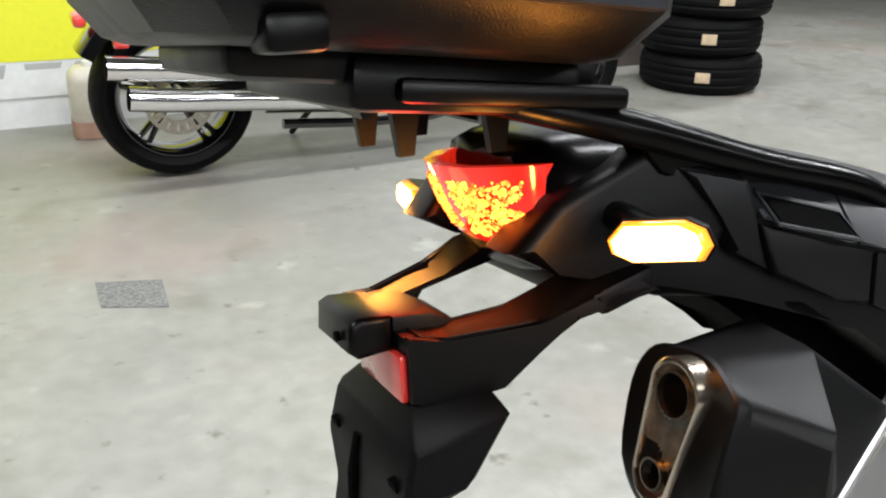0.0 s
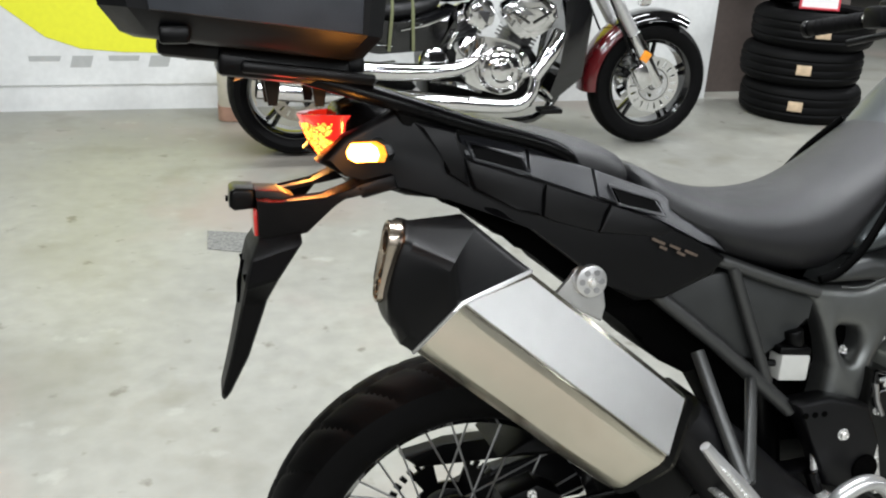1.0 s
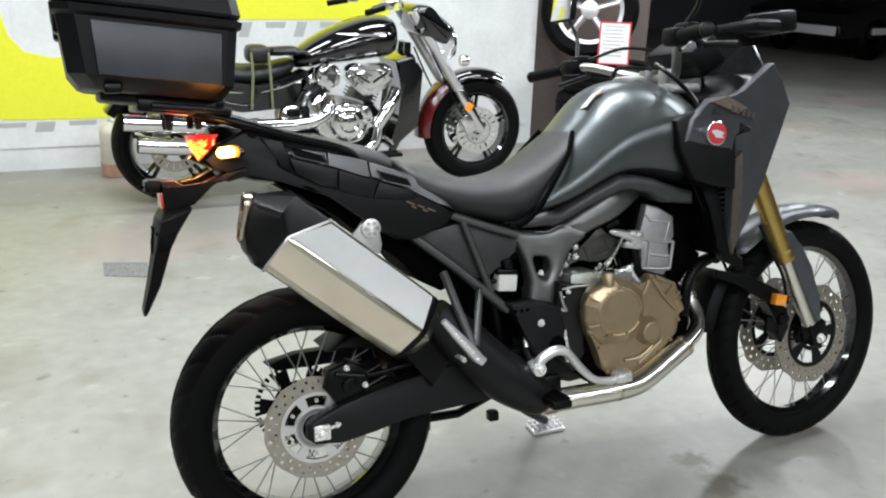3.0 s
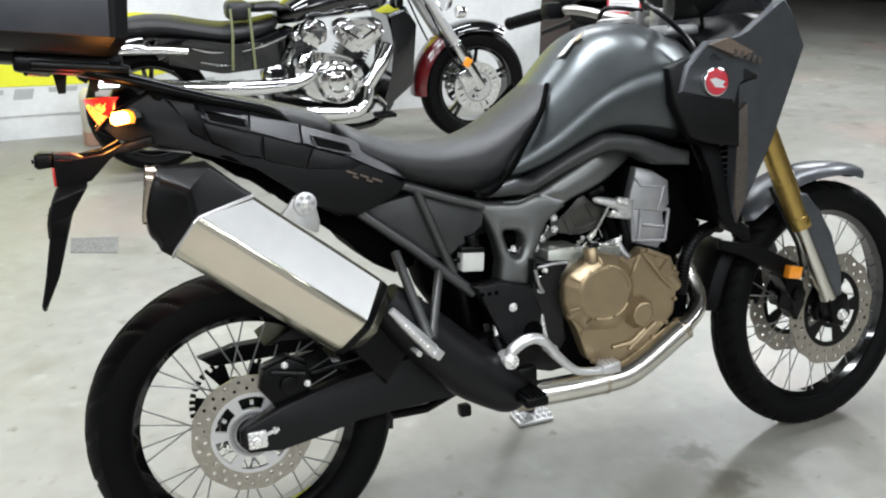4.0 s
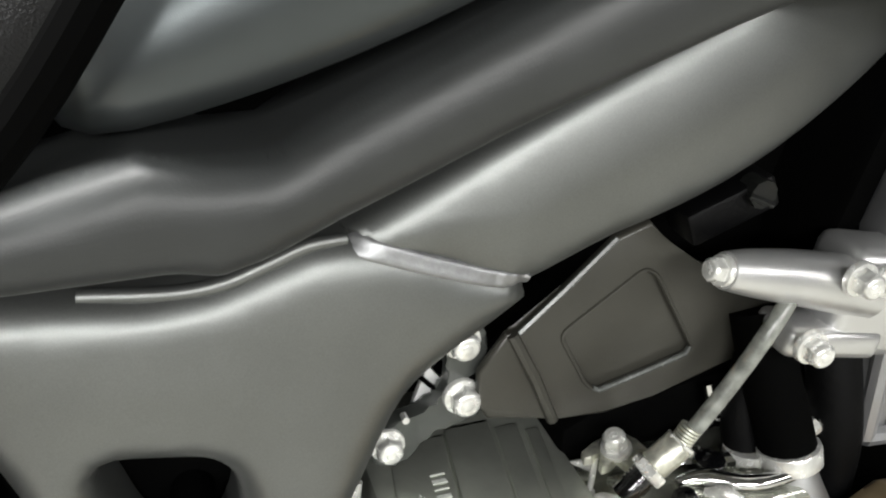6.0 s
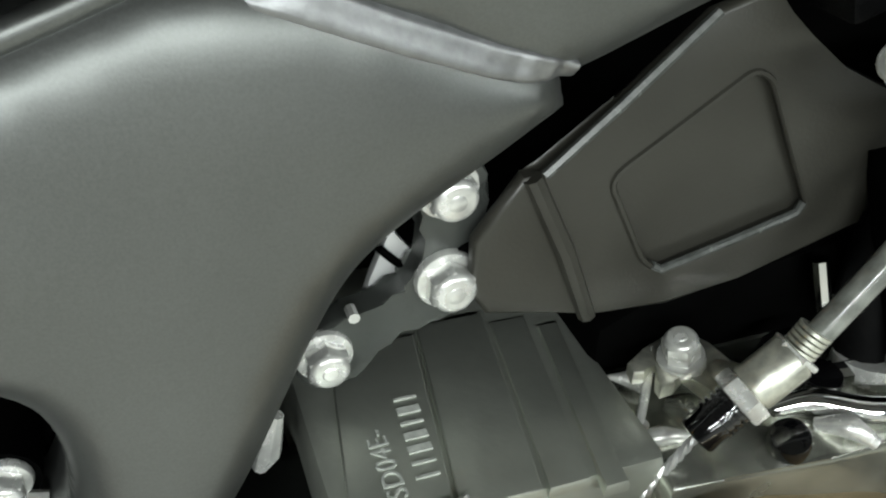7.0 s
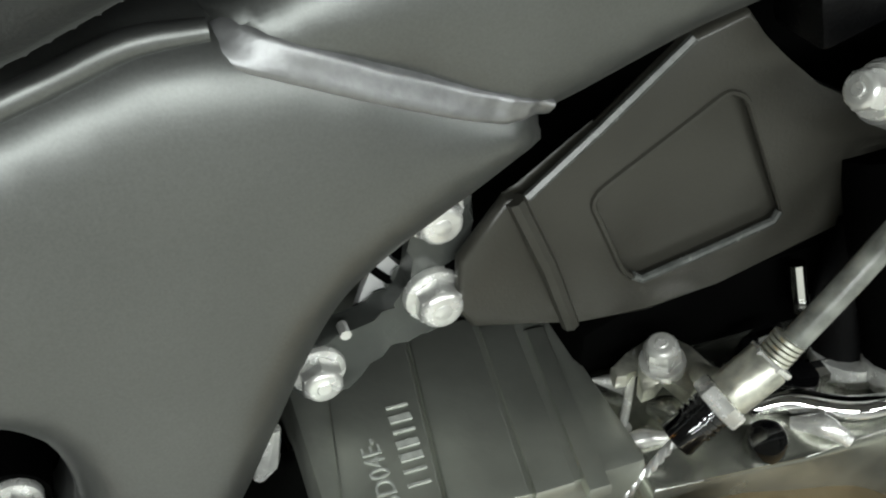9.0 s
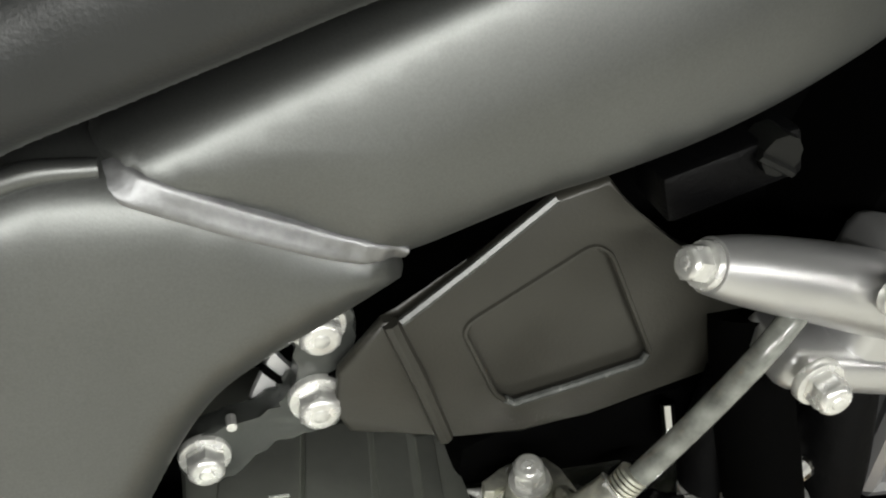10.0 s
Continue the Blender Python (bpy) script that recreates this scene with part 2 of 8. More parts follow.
# ---- helpers for building ----
def part(name, bm, mat, parent=None, label="", smooth=35, sub=0):
    me = bpy.data.meshes.new(name)
    bmesh.ops.recalc_face_normals(bm, faces=bm.faces)
    bm.to_mesh(me)
    bm.free()
    me.materials.append(mat)
    me.polygons.foreach_set("use_smooth", [True] * len(me.polygons))
    me.set_sharp_from_angle(angle=radians(smooth))
    ob = new(name, me)
    if parent:
        ob.parent = parent
    if label:
        ob["label"] = label
    if sub:
        md = ob.modifiers.new("subsurf", "SUBSURF")
        md.levels = md.render_levels = sub
    return ob


def empty(name, m=None):
    ob = new(name)
    if m is not None:
        ob.matrix_world = m
    return ob


def add_box(bm, c, s, m=None, bevel=0.0):
    t = Matrix.Translation(c)
    if m is not None:
        t = t @ m
    r = bmesh.ops.create_cube(bm, size=1, matrix=t @ Matrix.Diagonal((*s, 1)))
    if bevel:
        ed = list({e for v in r["verts"] for e in v.link_edges})
        bmesh.ops.bevel(bm, geom=ed, offset=bevel, segments=2, affect="EDGES", profile=0.5)
    return bm


def add_cyl(bm, a, b, r1, r2=None, seg=20, bevel=0.0, caps=True):
    a, b = Vector(a), Vector(b)
    d = b - a
    q = d.to_track_quat("Z", "Y").to_matrix().to_4x4()
    r = bmesh.ops.create_cone(bm, cap_ends=caps, segments=seg, radius1=r1, radius2=r1 if r2 is None else r2, depth=d.length,
                              matrix=Matrix.Translation((a + b) / 2) @ q)
    if bevel:
        vs = set(r["verts"])
        ed = [e for e in {e for v in vs for e in v.link_edges} if any(len(f.verts) > 4 for f in e.link_faces)]
        bmesh.ops.bevel(bm, geom=ed, offset=bevel, segments=2, affect="EDGES", profile=0.5)
    return bm


def smooth_path(pts, n=8):
    """Catmull-Rom points through pts."""
    p = [Vector(v) for v in pts]
    p = [p[0] * 2 - p[1]] + p + [p[-1] * 2 - p[-2]]
    out = []
    for i in range(1, len(p) - 2):
        a, b, c, d = p[i - 1:i + 3]
        for k in range(n):
            t = k / n
            out.append(0.5 * ((2 * b) + (c - a) * t + (2 * a - 5 * b + 4 * c - d) * t * t + (3 * b - a - 3 * c + d) * t ** 3))
    out.append(p[-2])
    return out


def add_tube(bm, pts, r, seg=12, smooth=0, squash=1.0):
    """A tube along pts; r is one radius or one for each point."""
    p = smooth_path(pts, smooth) if smooth else [Vector(v) for v in pts]
    n = len(p)
    rs = r if isinstance(r, (list, tuple)) else [r] * n
    if len(rs) != n:
        src = rs
        rs = [src[0] + 0 for _ in range(n)]
        for i in range(n):
            u = i / (n - 1) * (len(src) - 1)
            k = min(int(u), len(src) - 2)
            rs[i] = src[k] * (1 - u + k) + src[k + 1] * (u - k)
    rings = []
    side = None
    for i in range(n):
        d = (p[min(i + 1, n - 1)] - p[max(i - 1, 0)]).normalized()
        if side is None:
            side = d.orthogonal().normalized()
        side = (side - d * side.dot(d)).normalized()
        up = d.cross(side)
        rings.append([bm.verts.new(p[i] + (side * math.cos(a) + up * math.sin(a) * squash) * rs[i])
                      for a in (2 * math.pi * k / seg for k in range(seg))])
    for i in range(n - 1):
        for k in range(seg):
            bm.faces.new((rings[i][k], rings[i][(k + 1) % seg], rings[i + 1][(k + 1) % seg], rings[i + 1][k]))
    bm.faces.new(rings[0][::-1])
    bm.faces.new(rings[-1])
    return bm


def add_prism(bm, xz, y0, y1, bevel=0.0, y0s=None, seg=2):
    """A plate with the outline xz in the bike's side plane, from y0 to y1."""
    a = [bm.verts.new((x, y0, z)) for x, z in xz]
    b = [bm.verts.new((x, y1, z)) for x, z in xz]
    n = len(xz)
    fs = [bm.faces.new(a), bm.faces.new(b[::-1])]
    for i in range(n):
        fs.append(bm.faces.new((a[i], b[i], b[(i + 1) % n], a[(i + 1) % n])))
    if bevel:
        ed = {e for f in fs[:2] for e in f.edges}
        bmesh.ops.bevel(bm, geom=list(ed), offset=bevel, segments=seg, affect="EDGES", profile=0.5)
    return bm


def add_loft(bm, rings, close=True):
    """Skin through rings of equal length."""
    rs = [[bm.verts.new(v) for v in r] for r in rings]
    n = len(rs[0])
    for a, b in zip(rs, rs[1:]):
        for k in range(n):
            bm.faces.new((a[k], a[(k + 1) % n], b[(k + 1) % n], b[k]))
    if close:
        bm.faces.new(rs[0][::-1])
        bm.faces.new(rs[-1])
    return bm


def add_revolve(bm, prof, centre=(0, 0, 0), axis="Y", seg=48, ring=True):
    """Turns the profile (radius, along) round the axis; ring: the profile is closed."""
    c = Vector(centre)
    rings = []
    for i in range(seg):
        a = 2 * math.pi * i / seg
        ca, sa = math.cos(a), math.sin(a)
        if axis == "Y":
            rings.append([bm.verts.new(c + Vector((r * ca, h, r * sa))) for r, h in prof])
        elif axis == "X":
            rings.append([bm.verts.new(c + Vector((h, r * ca, r * sa))) for r, h in prof])
        else:
            rings.append([bm.verts.new(c + Vector((r * ca, r * sa, h))) for r, h in prof])
    n = len(prof)
    for i in range(seg):
        a, b = rings[i], rings[(i + 1) % seg]
        for k in range(n if ring else n - 1):
            bm.faces.new((a[k], a[(k + 1) % n], b[(k + 1) % n], b[k]))
    return bm


def half_ring(pts):
    """A closed ring, symmetric in y, from the right half's (x, y, z), given from top to bottom."""
    right = [(x, -abs(y), z) for x, y, z in pts]
    left = [(x, abs(y), z) for x, y, z in pts[::-1] if abs(y) > 1e-6]
    return right + left


NEW = bmesh.new

# ---- the hall ----
def slab(name, c, s, mat, label, category):
    ob = part(name, add_box(NEW(), c, s), mat)
    return tagged(ob, label, category, kind="structure")


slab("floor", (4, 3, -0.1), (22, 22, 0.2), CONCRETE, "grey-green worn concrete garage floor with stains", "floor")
slab("wall_north", (-2.03, 4.45, 1.6), (9.94, 0.2, 3.2), WALL_WHITE, "white wall hung with a printed banner", "wall")
slab("wall_south", (4, -8.1, 1.6), (22, 0.2, 3.2), PLAIN_WALL, "plain grey garage wall", "wall")
slab("wall_west", (-7.1, 3, 1.6), (0.2, 22, 3.2), PLAIN_WALL, "plain grey garage wall", "wall")
slab("wall_east", (15.1, 3, 1.6), (0.2, 22, 3.2), DARK_WALL, "plain dark garage wall", "wall")
slab("wall_far", (4, 14.1, 1.6), (22, 0.2, 3.2), DARK_WALL, "plain dark garage wall", "wall")
slab("ceiling", (4, 3, 3.3), (22, 22, 0.2), CEIL, "plain dark garage ceiling", "ceiling")
slab("column", (3.52, 4.78, 1.6), (1.15, 0.5, 3.2), BROWN_WALL, "brown painted wall pier", "column")


def print_on_wall(name, xz, mat, h, label=""):
    """A printed shape on the banner, h metres proud of the wall."""
    bm = NEW()
    add_prism(bm, xz, 4.351, 4.35 - h)
    ob = part(name, bm, mat, banner, label)
    return ob


bm = NEW()
add_box(bm, (-0.6, 4.345, 1.25), (7.0, 0.008, 2.2))
banner = tagged(part("banner", bm, WALL_WHITE), "white fabric banner with yellow and grey print", "banner")
U = [(-1.75, 1.9), (-1.62, 0.95), (-1.42, 0.60), (-1.20, 0.42), (-1.02, 0.355), (-0.80, 0.335), (-0.40, 0.325), (0.05, 0.33), (0.30, 0.37), (0.42, 0.48), (0.46, 0.62), (0.36, 0.72), (0.10, 0.745), (-0.25, 0.74), (-0.52, 0.72), (-0.68, 0.76), (-0.76, 0.86), (-0.79, 1.0), (-0.80, 1.4), (-0.78, 1.9)]
print_on_wall("yellow_shape", U, YELLOW, 0.012, "big yellow printed curve")
print_on_wall("yellow_band", [(0.42, 1.9), (0.44, 0.955), (1.66, 0.955), (1.80, 1.05), (1.86, 1.9)], YELLOW, 0.012, "yellow printed band")
for k in range(9):
    x = -1.30 + k * 0.21
    print_on_wall("grey_letter", [(x, 0.25), (x + 0.11, 0.25), (x + 0.13, 0.315), (x + 0.02, 0.315)] if k % 2 else [(x, 0.285), (x + 0.16, 0.285), (x + 0.17, 0.315), (x, 0.315)], GREY_PRINT, 0.010)
for k in range(7):
    x = 0.46 + k * 0.19
    print_on_wall("grey_letter", [(x, 0.84), (x + 0.07, 0.84), (x + 0.10, 0.94), (x + 0.03, 0.94)] if k % 2 else [(x, 0.90), (x + 0.13, 0.90), (x + 0.14, 0.94), (x, 0.94)], GREY_PRINT, 0.010)
for k in range(4):
    x = -0.70 + k * 0.02
    print_on_wall("grey_stroke", [(-0.74 + k * 0.3, 0.80), (-0.70 + k * 0.3, 0.80), (-0.72 + k * 0.3, 1.5), (-0.76 + k * 0.3, 1.5)], GREY_PRINT, 0.009)

# ceiling lamps
for x, y, w in [(-1.6, -6.2, 52), (0.6, -6.2, 52), (2.8, -6.2, 40), (-1.6, -3.3, 84), (0.6, -3.3, 60), (2.8, -3.3, 42), (5.4, -3.3, 45), (-1.6, 0.6, 90), (0.6, 0.6, 78), (2.8, 0.6, 46), (-0.6, 2.9, 50), (1.8, 2.9, 50), (5.4, 1.0, 125), (5.4, 4.2, 125)]:
    area_light("ceiling_lamp", pose(x, y, 3.1), 1.5, 0.28, w)

# ---- the motorcycle ----
bike = empty("motorcycle", pose(0, 0, 0, -LEAN))
tagged(bike, "matte black adventure motorcycle with a top case, on its side stand", "motorcycle")


SHEAR = False


def bpart(name, bm, mat, label="", parent=None, **k):
    if SHEAR:
        for v in bm.verts:
            u = min(1.1, max(0.0, v.co.x))
            v.co.x += 0.006 + 0.014 * u
            v.co.z -= 0.008 * u
    return part(name, bm, mat, parent or bike, label, **k)


def tyre_bm(R, w, h, centre, pitch, slant, depth, seg=288):
    """A tyre with diagonal tread grooves cut into its crown."""
    prof = []
    n = 16
    for i in range(n + 1):
        u = -1 + 2 * i / n
        prof.append((R - 0.30 * h * abs(u) ** 2.4, u * w * 0.47))
    prof += [(R - h * 0.6, w * 0.5), (R - h * 0.85, w * 0.44), (R - h, w * 0.36), (R - h * 1.06, w * 0.3), (R - h * 1.06, -w * 0.3), (R - h, -w * 0.36),
             (R - h * 0.85, -w * 0.44), (R - h * 0.6, -w * 0.5)]
    bm = NEW()
    c = Vector(centre)
    rings = []
    for i in range(seg):
        a = 2 * math.pi * i / seg
        ring = []
        for k, (r, y) in enumerate(prof):
            if 1 <= k <= n - 1:
                u = y / (w * 0.47)
                ph = (math.degrees(a) + slant * abs(u) + (pitch / 2 if u > 0 else 0)) % pitch
                if ph < pitch * 0.16 and 0.10 < abs(u) < 0.95:
                    r -= depth
                if n // 2 - 0 == k:
                    r -= depth * 0.8
            ring.append(bm.verts.new(c + Vector((r * math.cos(a), y, r * math.sin(a)))))
        rings.append(ring)
    m = len(prof)
    for i in range(seg):
        a, b = rings[i], rings[(i + 1) % seg]
        for k in range(m):
            bm.faces.new((a[k], a[(k + 1) % m], b[(k + 1) % m], b[k]))
    return bm


def disc_bm(centre, r0, r1, y0, y1, rows, seg, hole, wave=0.0):
    """A flat ring in the wheel's plane with cells left out as holes; hole(row, segment) tells which."""
    bm = NEW()
    c = Vector(centre)
    g = {}
    for s in (0, 1):
        for i in range(rows + 1):
            for j in range(seg):
                r = r0 + (r1 - r0) * i / rows
                if i == rows:
                    r += wave * math.sin(j / seg * 2 * math.pi * 12)
                a = 2 * math.pi * j / seg
                g[s, i, j] = bm.verts.new(c + Vector((r * math.cos(a), (y0, y1)[s], r * math.sin(a))))
    keep = {(i, j) for i in range(rows) for j in range(seg) if not hole(i, j)}
    for i, j in keep:
        k = (j + 1) % seg
        bm.faces.new((g[0, i, j], g[0, i, k], g[0, i + 1, k], g[0, i + 1, j]))
        bm.faces.new((g[1, i, j], g[1, i + 1, j], g[1, i + 1, k], g[1, i, k]))
        for (ni, nj), (p, q) in {(i - 1, j): ((i, j), (i, k)), (i + 1, j): ((i + 1, k), (i + 1, j)), (i, (j - 1) % seg): ((i + 1, j), (i, j)), (i, k): ((i, k), (i + 1, k))}.items():
            if (ni, nj) not in keep:
                bm.faces.new((g[(0,) + p], g[(0,) + q], g[(1,) + q], g[(1,) + p]))
    loose = [v for v in bm.verts if not v.link_faces]
    bmesh.ops.delete(bm, geom=loose, context="VERTS")
    return bm


def hex_bolt(bm, at, r, h, way=(0, -1, 0), flange=True):
    a, w = Vector(at), Vector(way).normalized()
    if flange:
        add_cyl(bm, a, a + w * h * 0.28, r * 1.3, r * 1.22, seg=20, bevel=r * 0.06)
    add_cyl(bm, a + w * h * 0.25, a + w * h * 0.90, r, r * 0.97, seg=6, bevel=r * 0.14)
    add_cyl(bm, a + w * h * 0.86, a + w * h * 1.04, r * 0.92, r * 0.70, seg=24, bevel=r * 0.10)
    add_cyl(bm, a + w * h * 1.02, a + w * h * 1.07, r * 0.40, r * 0.30, seg=14)
    return bm


def wheel(name, cx, R, rim_r, rim_w, hub_r, hub_w, spokes, label):
    c = Vector((cx, 0, R))
    bm = NEW()
    w = rim_w / 2
    add_revolve(bm, [(rim_r + 0.010, w), (rim_r + 0.002, w * 0.8), (rim_r - 0.012, w * 0.45), (rim_r - 0.014, -w * 0.45), (rim_r + 0.002, -w * 0.8), (rim_r + 0.010, -w),
                     (rim_r + 0.014, -w), (rim_r + 0.006, -w * 0.7), (rim_r - 0.004, 0), (rim_r + 0.006, w * 0.7), (rim_r + 0.014, w)], c, seg=72)
    rim = bpart(name, bm, BLACK_GLOSS, label)
    bm = NEW()
    add_cyl(bm, c + Vector((0, -hub_w, 0)), c + Vector((0, hub_w, 0)), hub_r * 0.55, seg=28, bevel=0.004)
    for s in (-1, 1):
        add_cyl(bm, c + Vector((0, s * hub_w * 0.78, 0)), c + Vector((0, s * hub_w, 0)), hub_r, seg=32, bevel=0.003)
    bpart("hub", bm, BLACK_SATIN, "black cast hub", rim)
    base = NEW()
    add_cyl(base, (0, 0, 0), (1, 0, 0), 1, seg=6)
    me = bpy.data.meshes.new("spoke")
    base.to_mesh(me)
    base.free()
    me.materials.append(ALU_DULL)
    for i in range(spokes):
        a = 2 * math.pi * (i + 0.5) / spokes
        s = 1 if i % 2 else -1
        lead = radians(34) * (1 if (i // 2) % 2 else -1)
        p = c + Vector((hub_r * 0.92 * math.cos(a + lead), s * hub_w * 0.9, hub_r * 0.92 * math.sin(a + lead)))
        q = c + Vector((rim_r * 0.97 * math.cos(a), s * w * 0.25, rim_r * 0.97 * math.sin(a)))
        sp = new("spoke", me)
        sp.parent = rim
        d = q - p
        sp.matrix_local = Matrix.Translation(p) @ d.to_track_quat("X", "Z").to_matrix().to_4x4() @ Matrix.Diagonal((d.length, 0.0019, 0.0019, 1))
    return rim


# wheels
RW, FW = (0, 0, 0.333), (1.575, 0, 0.348)
rear = wheel("rear_wheel", 0, 0.333, 0.238, 0.105, 0.062, 0.052, 32, "black rim with steel wire spokes")
bpart("tyre", tyre_bm(0.333, 0.15, 0.088, RW, 15, 11, 0.005), RUBBER, "black rear tyre with diagonal grooves", rear)
front = wheel("front_wheel", 1.575, 0.348, 0.268, 0.062, 0.045, 0.045, 36, "black rim with steel wire spokes")
bpart("tyre", tyre_bm(0.348, 0.095, 0.075, FW, 9, 5, 0.005), RUBBER, "black front tyre with a blocky tread", front)
bpart("brake_disc", disc_bm((0, -0.098, 0.333), 0.088, 0.128, -0.0025, 0.0025, 5, 96, lambda i, j: (i in (1, 3)) and (j + (i == 3) * 2) % 4 == 0, 0.0012), STEEL_DISC, "drilled steel brake disc", rear)
bpart("disc_carrier", disc_bm((0, -0.098, 0.333), 0.046, 0.089, -0.004, 0.004, 5, 60, lambda i, j: i in (1, 2, 3) and j % 10 in (1, 2, 3, 4, 5, 6, 7) and not (i == 2 and j % 10 == 4)), ALU_PALE, "bright aluminium disc carrier", rear)
bpart("speed_ring", disc_bm((0, -0.104, 0.333), 0.036, 0.05, -0.0015, 0.0015, 3, 96, lambda i, j: i == 1 and j % 2 == 0), ALU_DULL, "slotted steel sensor ring", rear)
bpart("sprocket", disc_bm((0, 0.10, 0.333), 0.05, 0.112, -0.003, 0.003, 5, 84, lambda i, j: i in (1, 2, 3) and j % 14 in (2, 3, 4, 5, 6, 7, 8, 9) or (i == 4 and j % 2 == 0)), BLACK_SATIN, "black chain sprocket", rear)
for s in (-1, 1):
    fd = bpart("brake_disc", disc_bm((1.575, s * 0.072, 0.348), 0.105, 0.155, -0.0025, 0.0025, 5, 96, lambda i, j: (i in (1, 3)) and (j + (i == 3) * 2) % 4 == 0, 0.003), STEEL_DISC, "wavy drilled steel brake disc", front)
    bpart("disc_carrier", disc_bm((1.575, s * 0.072, 0.348), 0.04, 0.107, -0.003, 0.003, 5, 60, lambda i, j: i in (1, 2, 3) and j % 12 in (2, 3, 4, 5, 6, 7, 8, 9)), BLACK_SATIN, "black disc carrier", front)

front.matrix_local = Matrix.Translation((1.590, 0, 0.348)) @ pose(0, 0, 0, 0, 0, 5) @ Matrix.Translation((-1.575, 0, -0.348))

# swingarm and rear brake
ARM = [(-0.030, 0.352), (-0.016, 0.364), (0.0586, 0.396), (0.193, 0.425), (0.288, 0.439), (0.45, 0.462), (0.60, 0.47), (0.615, 0.40), (0.60, 0.345), (0.375, 0.340), (0.226, 0.332), (0.139, 0.313), (0.054, 0.296), (-0.016, 0.304), (-0.032, 0.322)]
bm = NEW()
add_prism(bm, ARM, -0.142, -0.102, 0.009, seg=3)
arm = bpart("swingarm", bm, COWL_BLACK, "matte black aluminium swingarm")
bm = NEW()
add_prism(bm, ARM, 0.102, 0.142, 0.009)
add_box(bm, (0.47, 0, 0.40), (0.10, 0.22, 0.09), bevel=0.015)
bpart("swingarm_far_side", bm, BLACK_PLASTIC2, "", arm)
bm = NEW()
add_box(bm, (0.002, -0.146, 0.334), (0.040, 0.010, 0.038), bevel=0.004)
bpart("axle_plate", bm, ZINC, "bright axle adjuster plate", arm)
bm = NEW()
hex_bolt(bm, (0.0, -0.150, 0.334), 0.011, 0.012)
add_cyl(bm, (0.018, -0.146, 0.341), (0.048, -0.146, 0.349), 0.0045, seg=10)
add_cyl(bm, (0.036, -0.146, 0.346), (0.043, -0.146, 0.348), 0.008, seg=6)
bpart("axle_nut", bm, ZINC, "", arm)
bm = NEW()
add_prism(bm, [(0.02, 0.43), (0.03, 0.475), (0.085, 0.492), (0.125, 0.47), (0.13, 0.42), (0.09, 0.39), (0.05, 0.388)], -0.128, -0.075, 0.008)
add_cyl(bm, (0.08, -0.14, 0.435), (0.08, -0.12, 0.435), 0.02, seg=18, bevel=0.003)
add_cyl(bm, (0.045, -0.135, 0.47), (0.115, -0.135, 0.455), 0.006, seg=8)
cal = bpart("brake_caliper", bm, BLACK_SATIN, "black rear brake caliper")
for x, z in ((0.075, 0.478), (0.12, 0.43)):
    bpart("caliper_bolt", hex_bolt(NEW(), (x, -0.128, z), 0.006, 0.01), ZINC, "", cal)
bm = NEW()
add_tube(bm, [(0.13, -0.12, 0.45), (0.22, -0.12, 0.46), (0.34, -0.125, 0.475), (0.46, -0.12, 0.50)], 0.005, smooth=5)
bpart("brake_hose", bm, BLACK_SATIN)
bm = NEW()
add_prism(bm, [(-0.08, 0.455), (0.0, 0.47), (0.2, 0.475), (0.40, 0.49), (0.40, 0.45), (0.2, 0.43), (-0.05, 0.43)], 0.09, 0.125, 0.006)
add_prism(bm, [(0.05, 0.50), (0.12, 0.54), (0.3, 0.555), (0.42, 0.55), (0.42, 0.50), (0.3, 0.49)], -0.05, 0.1, 0.01)
bpart("chain_guard", bm, BLACK_PLASTIC, "black plastic chain guard")
bm = NEW()
add_tube(bm, [(0.0, 0.10, 0.447), (0.2, 0.10, 0.452), (0.55, 0.10, 0.47)], 0.007, seg=6)
bpart("drive_chain", bm, ALU_DULL, "steel drive chain")
bm = NEW()
add_tube(bm, [(0.0, 0.10, 0.219), (0.3, 0.10, 0.27), (0.55, 0.10, 0.35)], 0.007, seg=6)
bpart("drive_chain", bm, ALU_DULL, "steel drive chain")

# silencer: a six-sided steel body with a black end cap
S0 = Vector((-0.100, -0.190, 0.840))
SA = Vector((0.772, 0, -0.636)).normalized()
SU = Vector((0, 1, 0)).cross(SA).normalized()
SU = SU if SU.z > 0 else -SU
HEXA = [(0.050, 0.093), (-0.027, 0.093), (-0.073, 0.006), (-0.074, -0.005), (-0.040, -0.068), (-0.022, -0.083), (0.014, -0.083), (0.056, -0.05), (0.066, 0.03)]
JOINT = [0.095, 0.093, 0.024, 0.022, 0.028, 0.034, 0.034, 0.060, 0.090]


def silencer_ring(s, k=1.0, ky=None):
    """Across the silencer; s is one distance along it, or one for each corner."""
    out = []
    for i, (y, v) in enumerate(HEXA):
        d = s[i] if isinstance(s, list) else s
        out.append(S0 + SA * d + Vector((0, 1, 0)) * y * (ky or k) + SU * v * k)
    return out


FACE = [(0.046, 0.043), (-0.010, 0.050), (-0.050, 0.030), (-0.054, 0.016), (-0.052, -0.056), (-0.036, -0.076), (0.026, -0.078), (0.052, -0.058), (0.060, 0.018)]
SHOULDER = [(-0.006, 0.048, 0.099), (0.001, -0.014, 0.094), (-0.016, -0.079, 0.042), (-0.014, -0.081, 0.030), (0.004, -0.052, -0.068), (0.012, -0.030, -0.085), (0.012, 0.020, -0.085), (0.016, 0.058, -0.052), (0.000, 0.068, 0.030)]


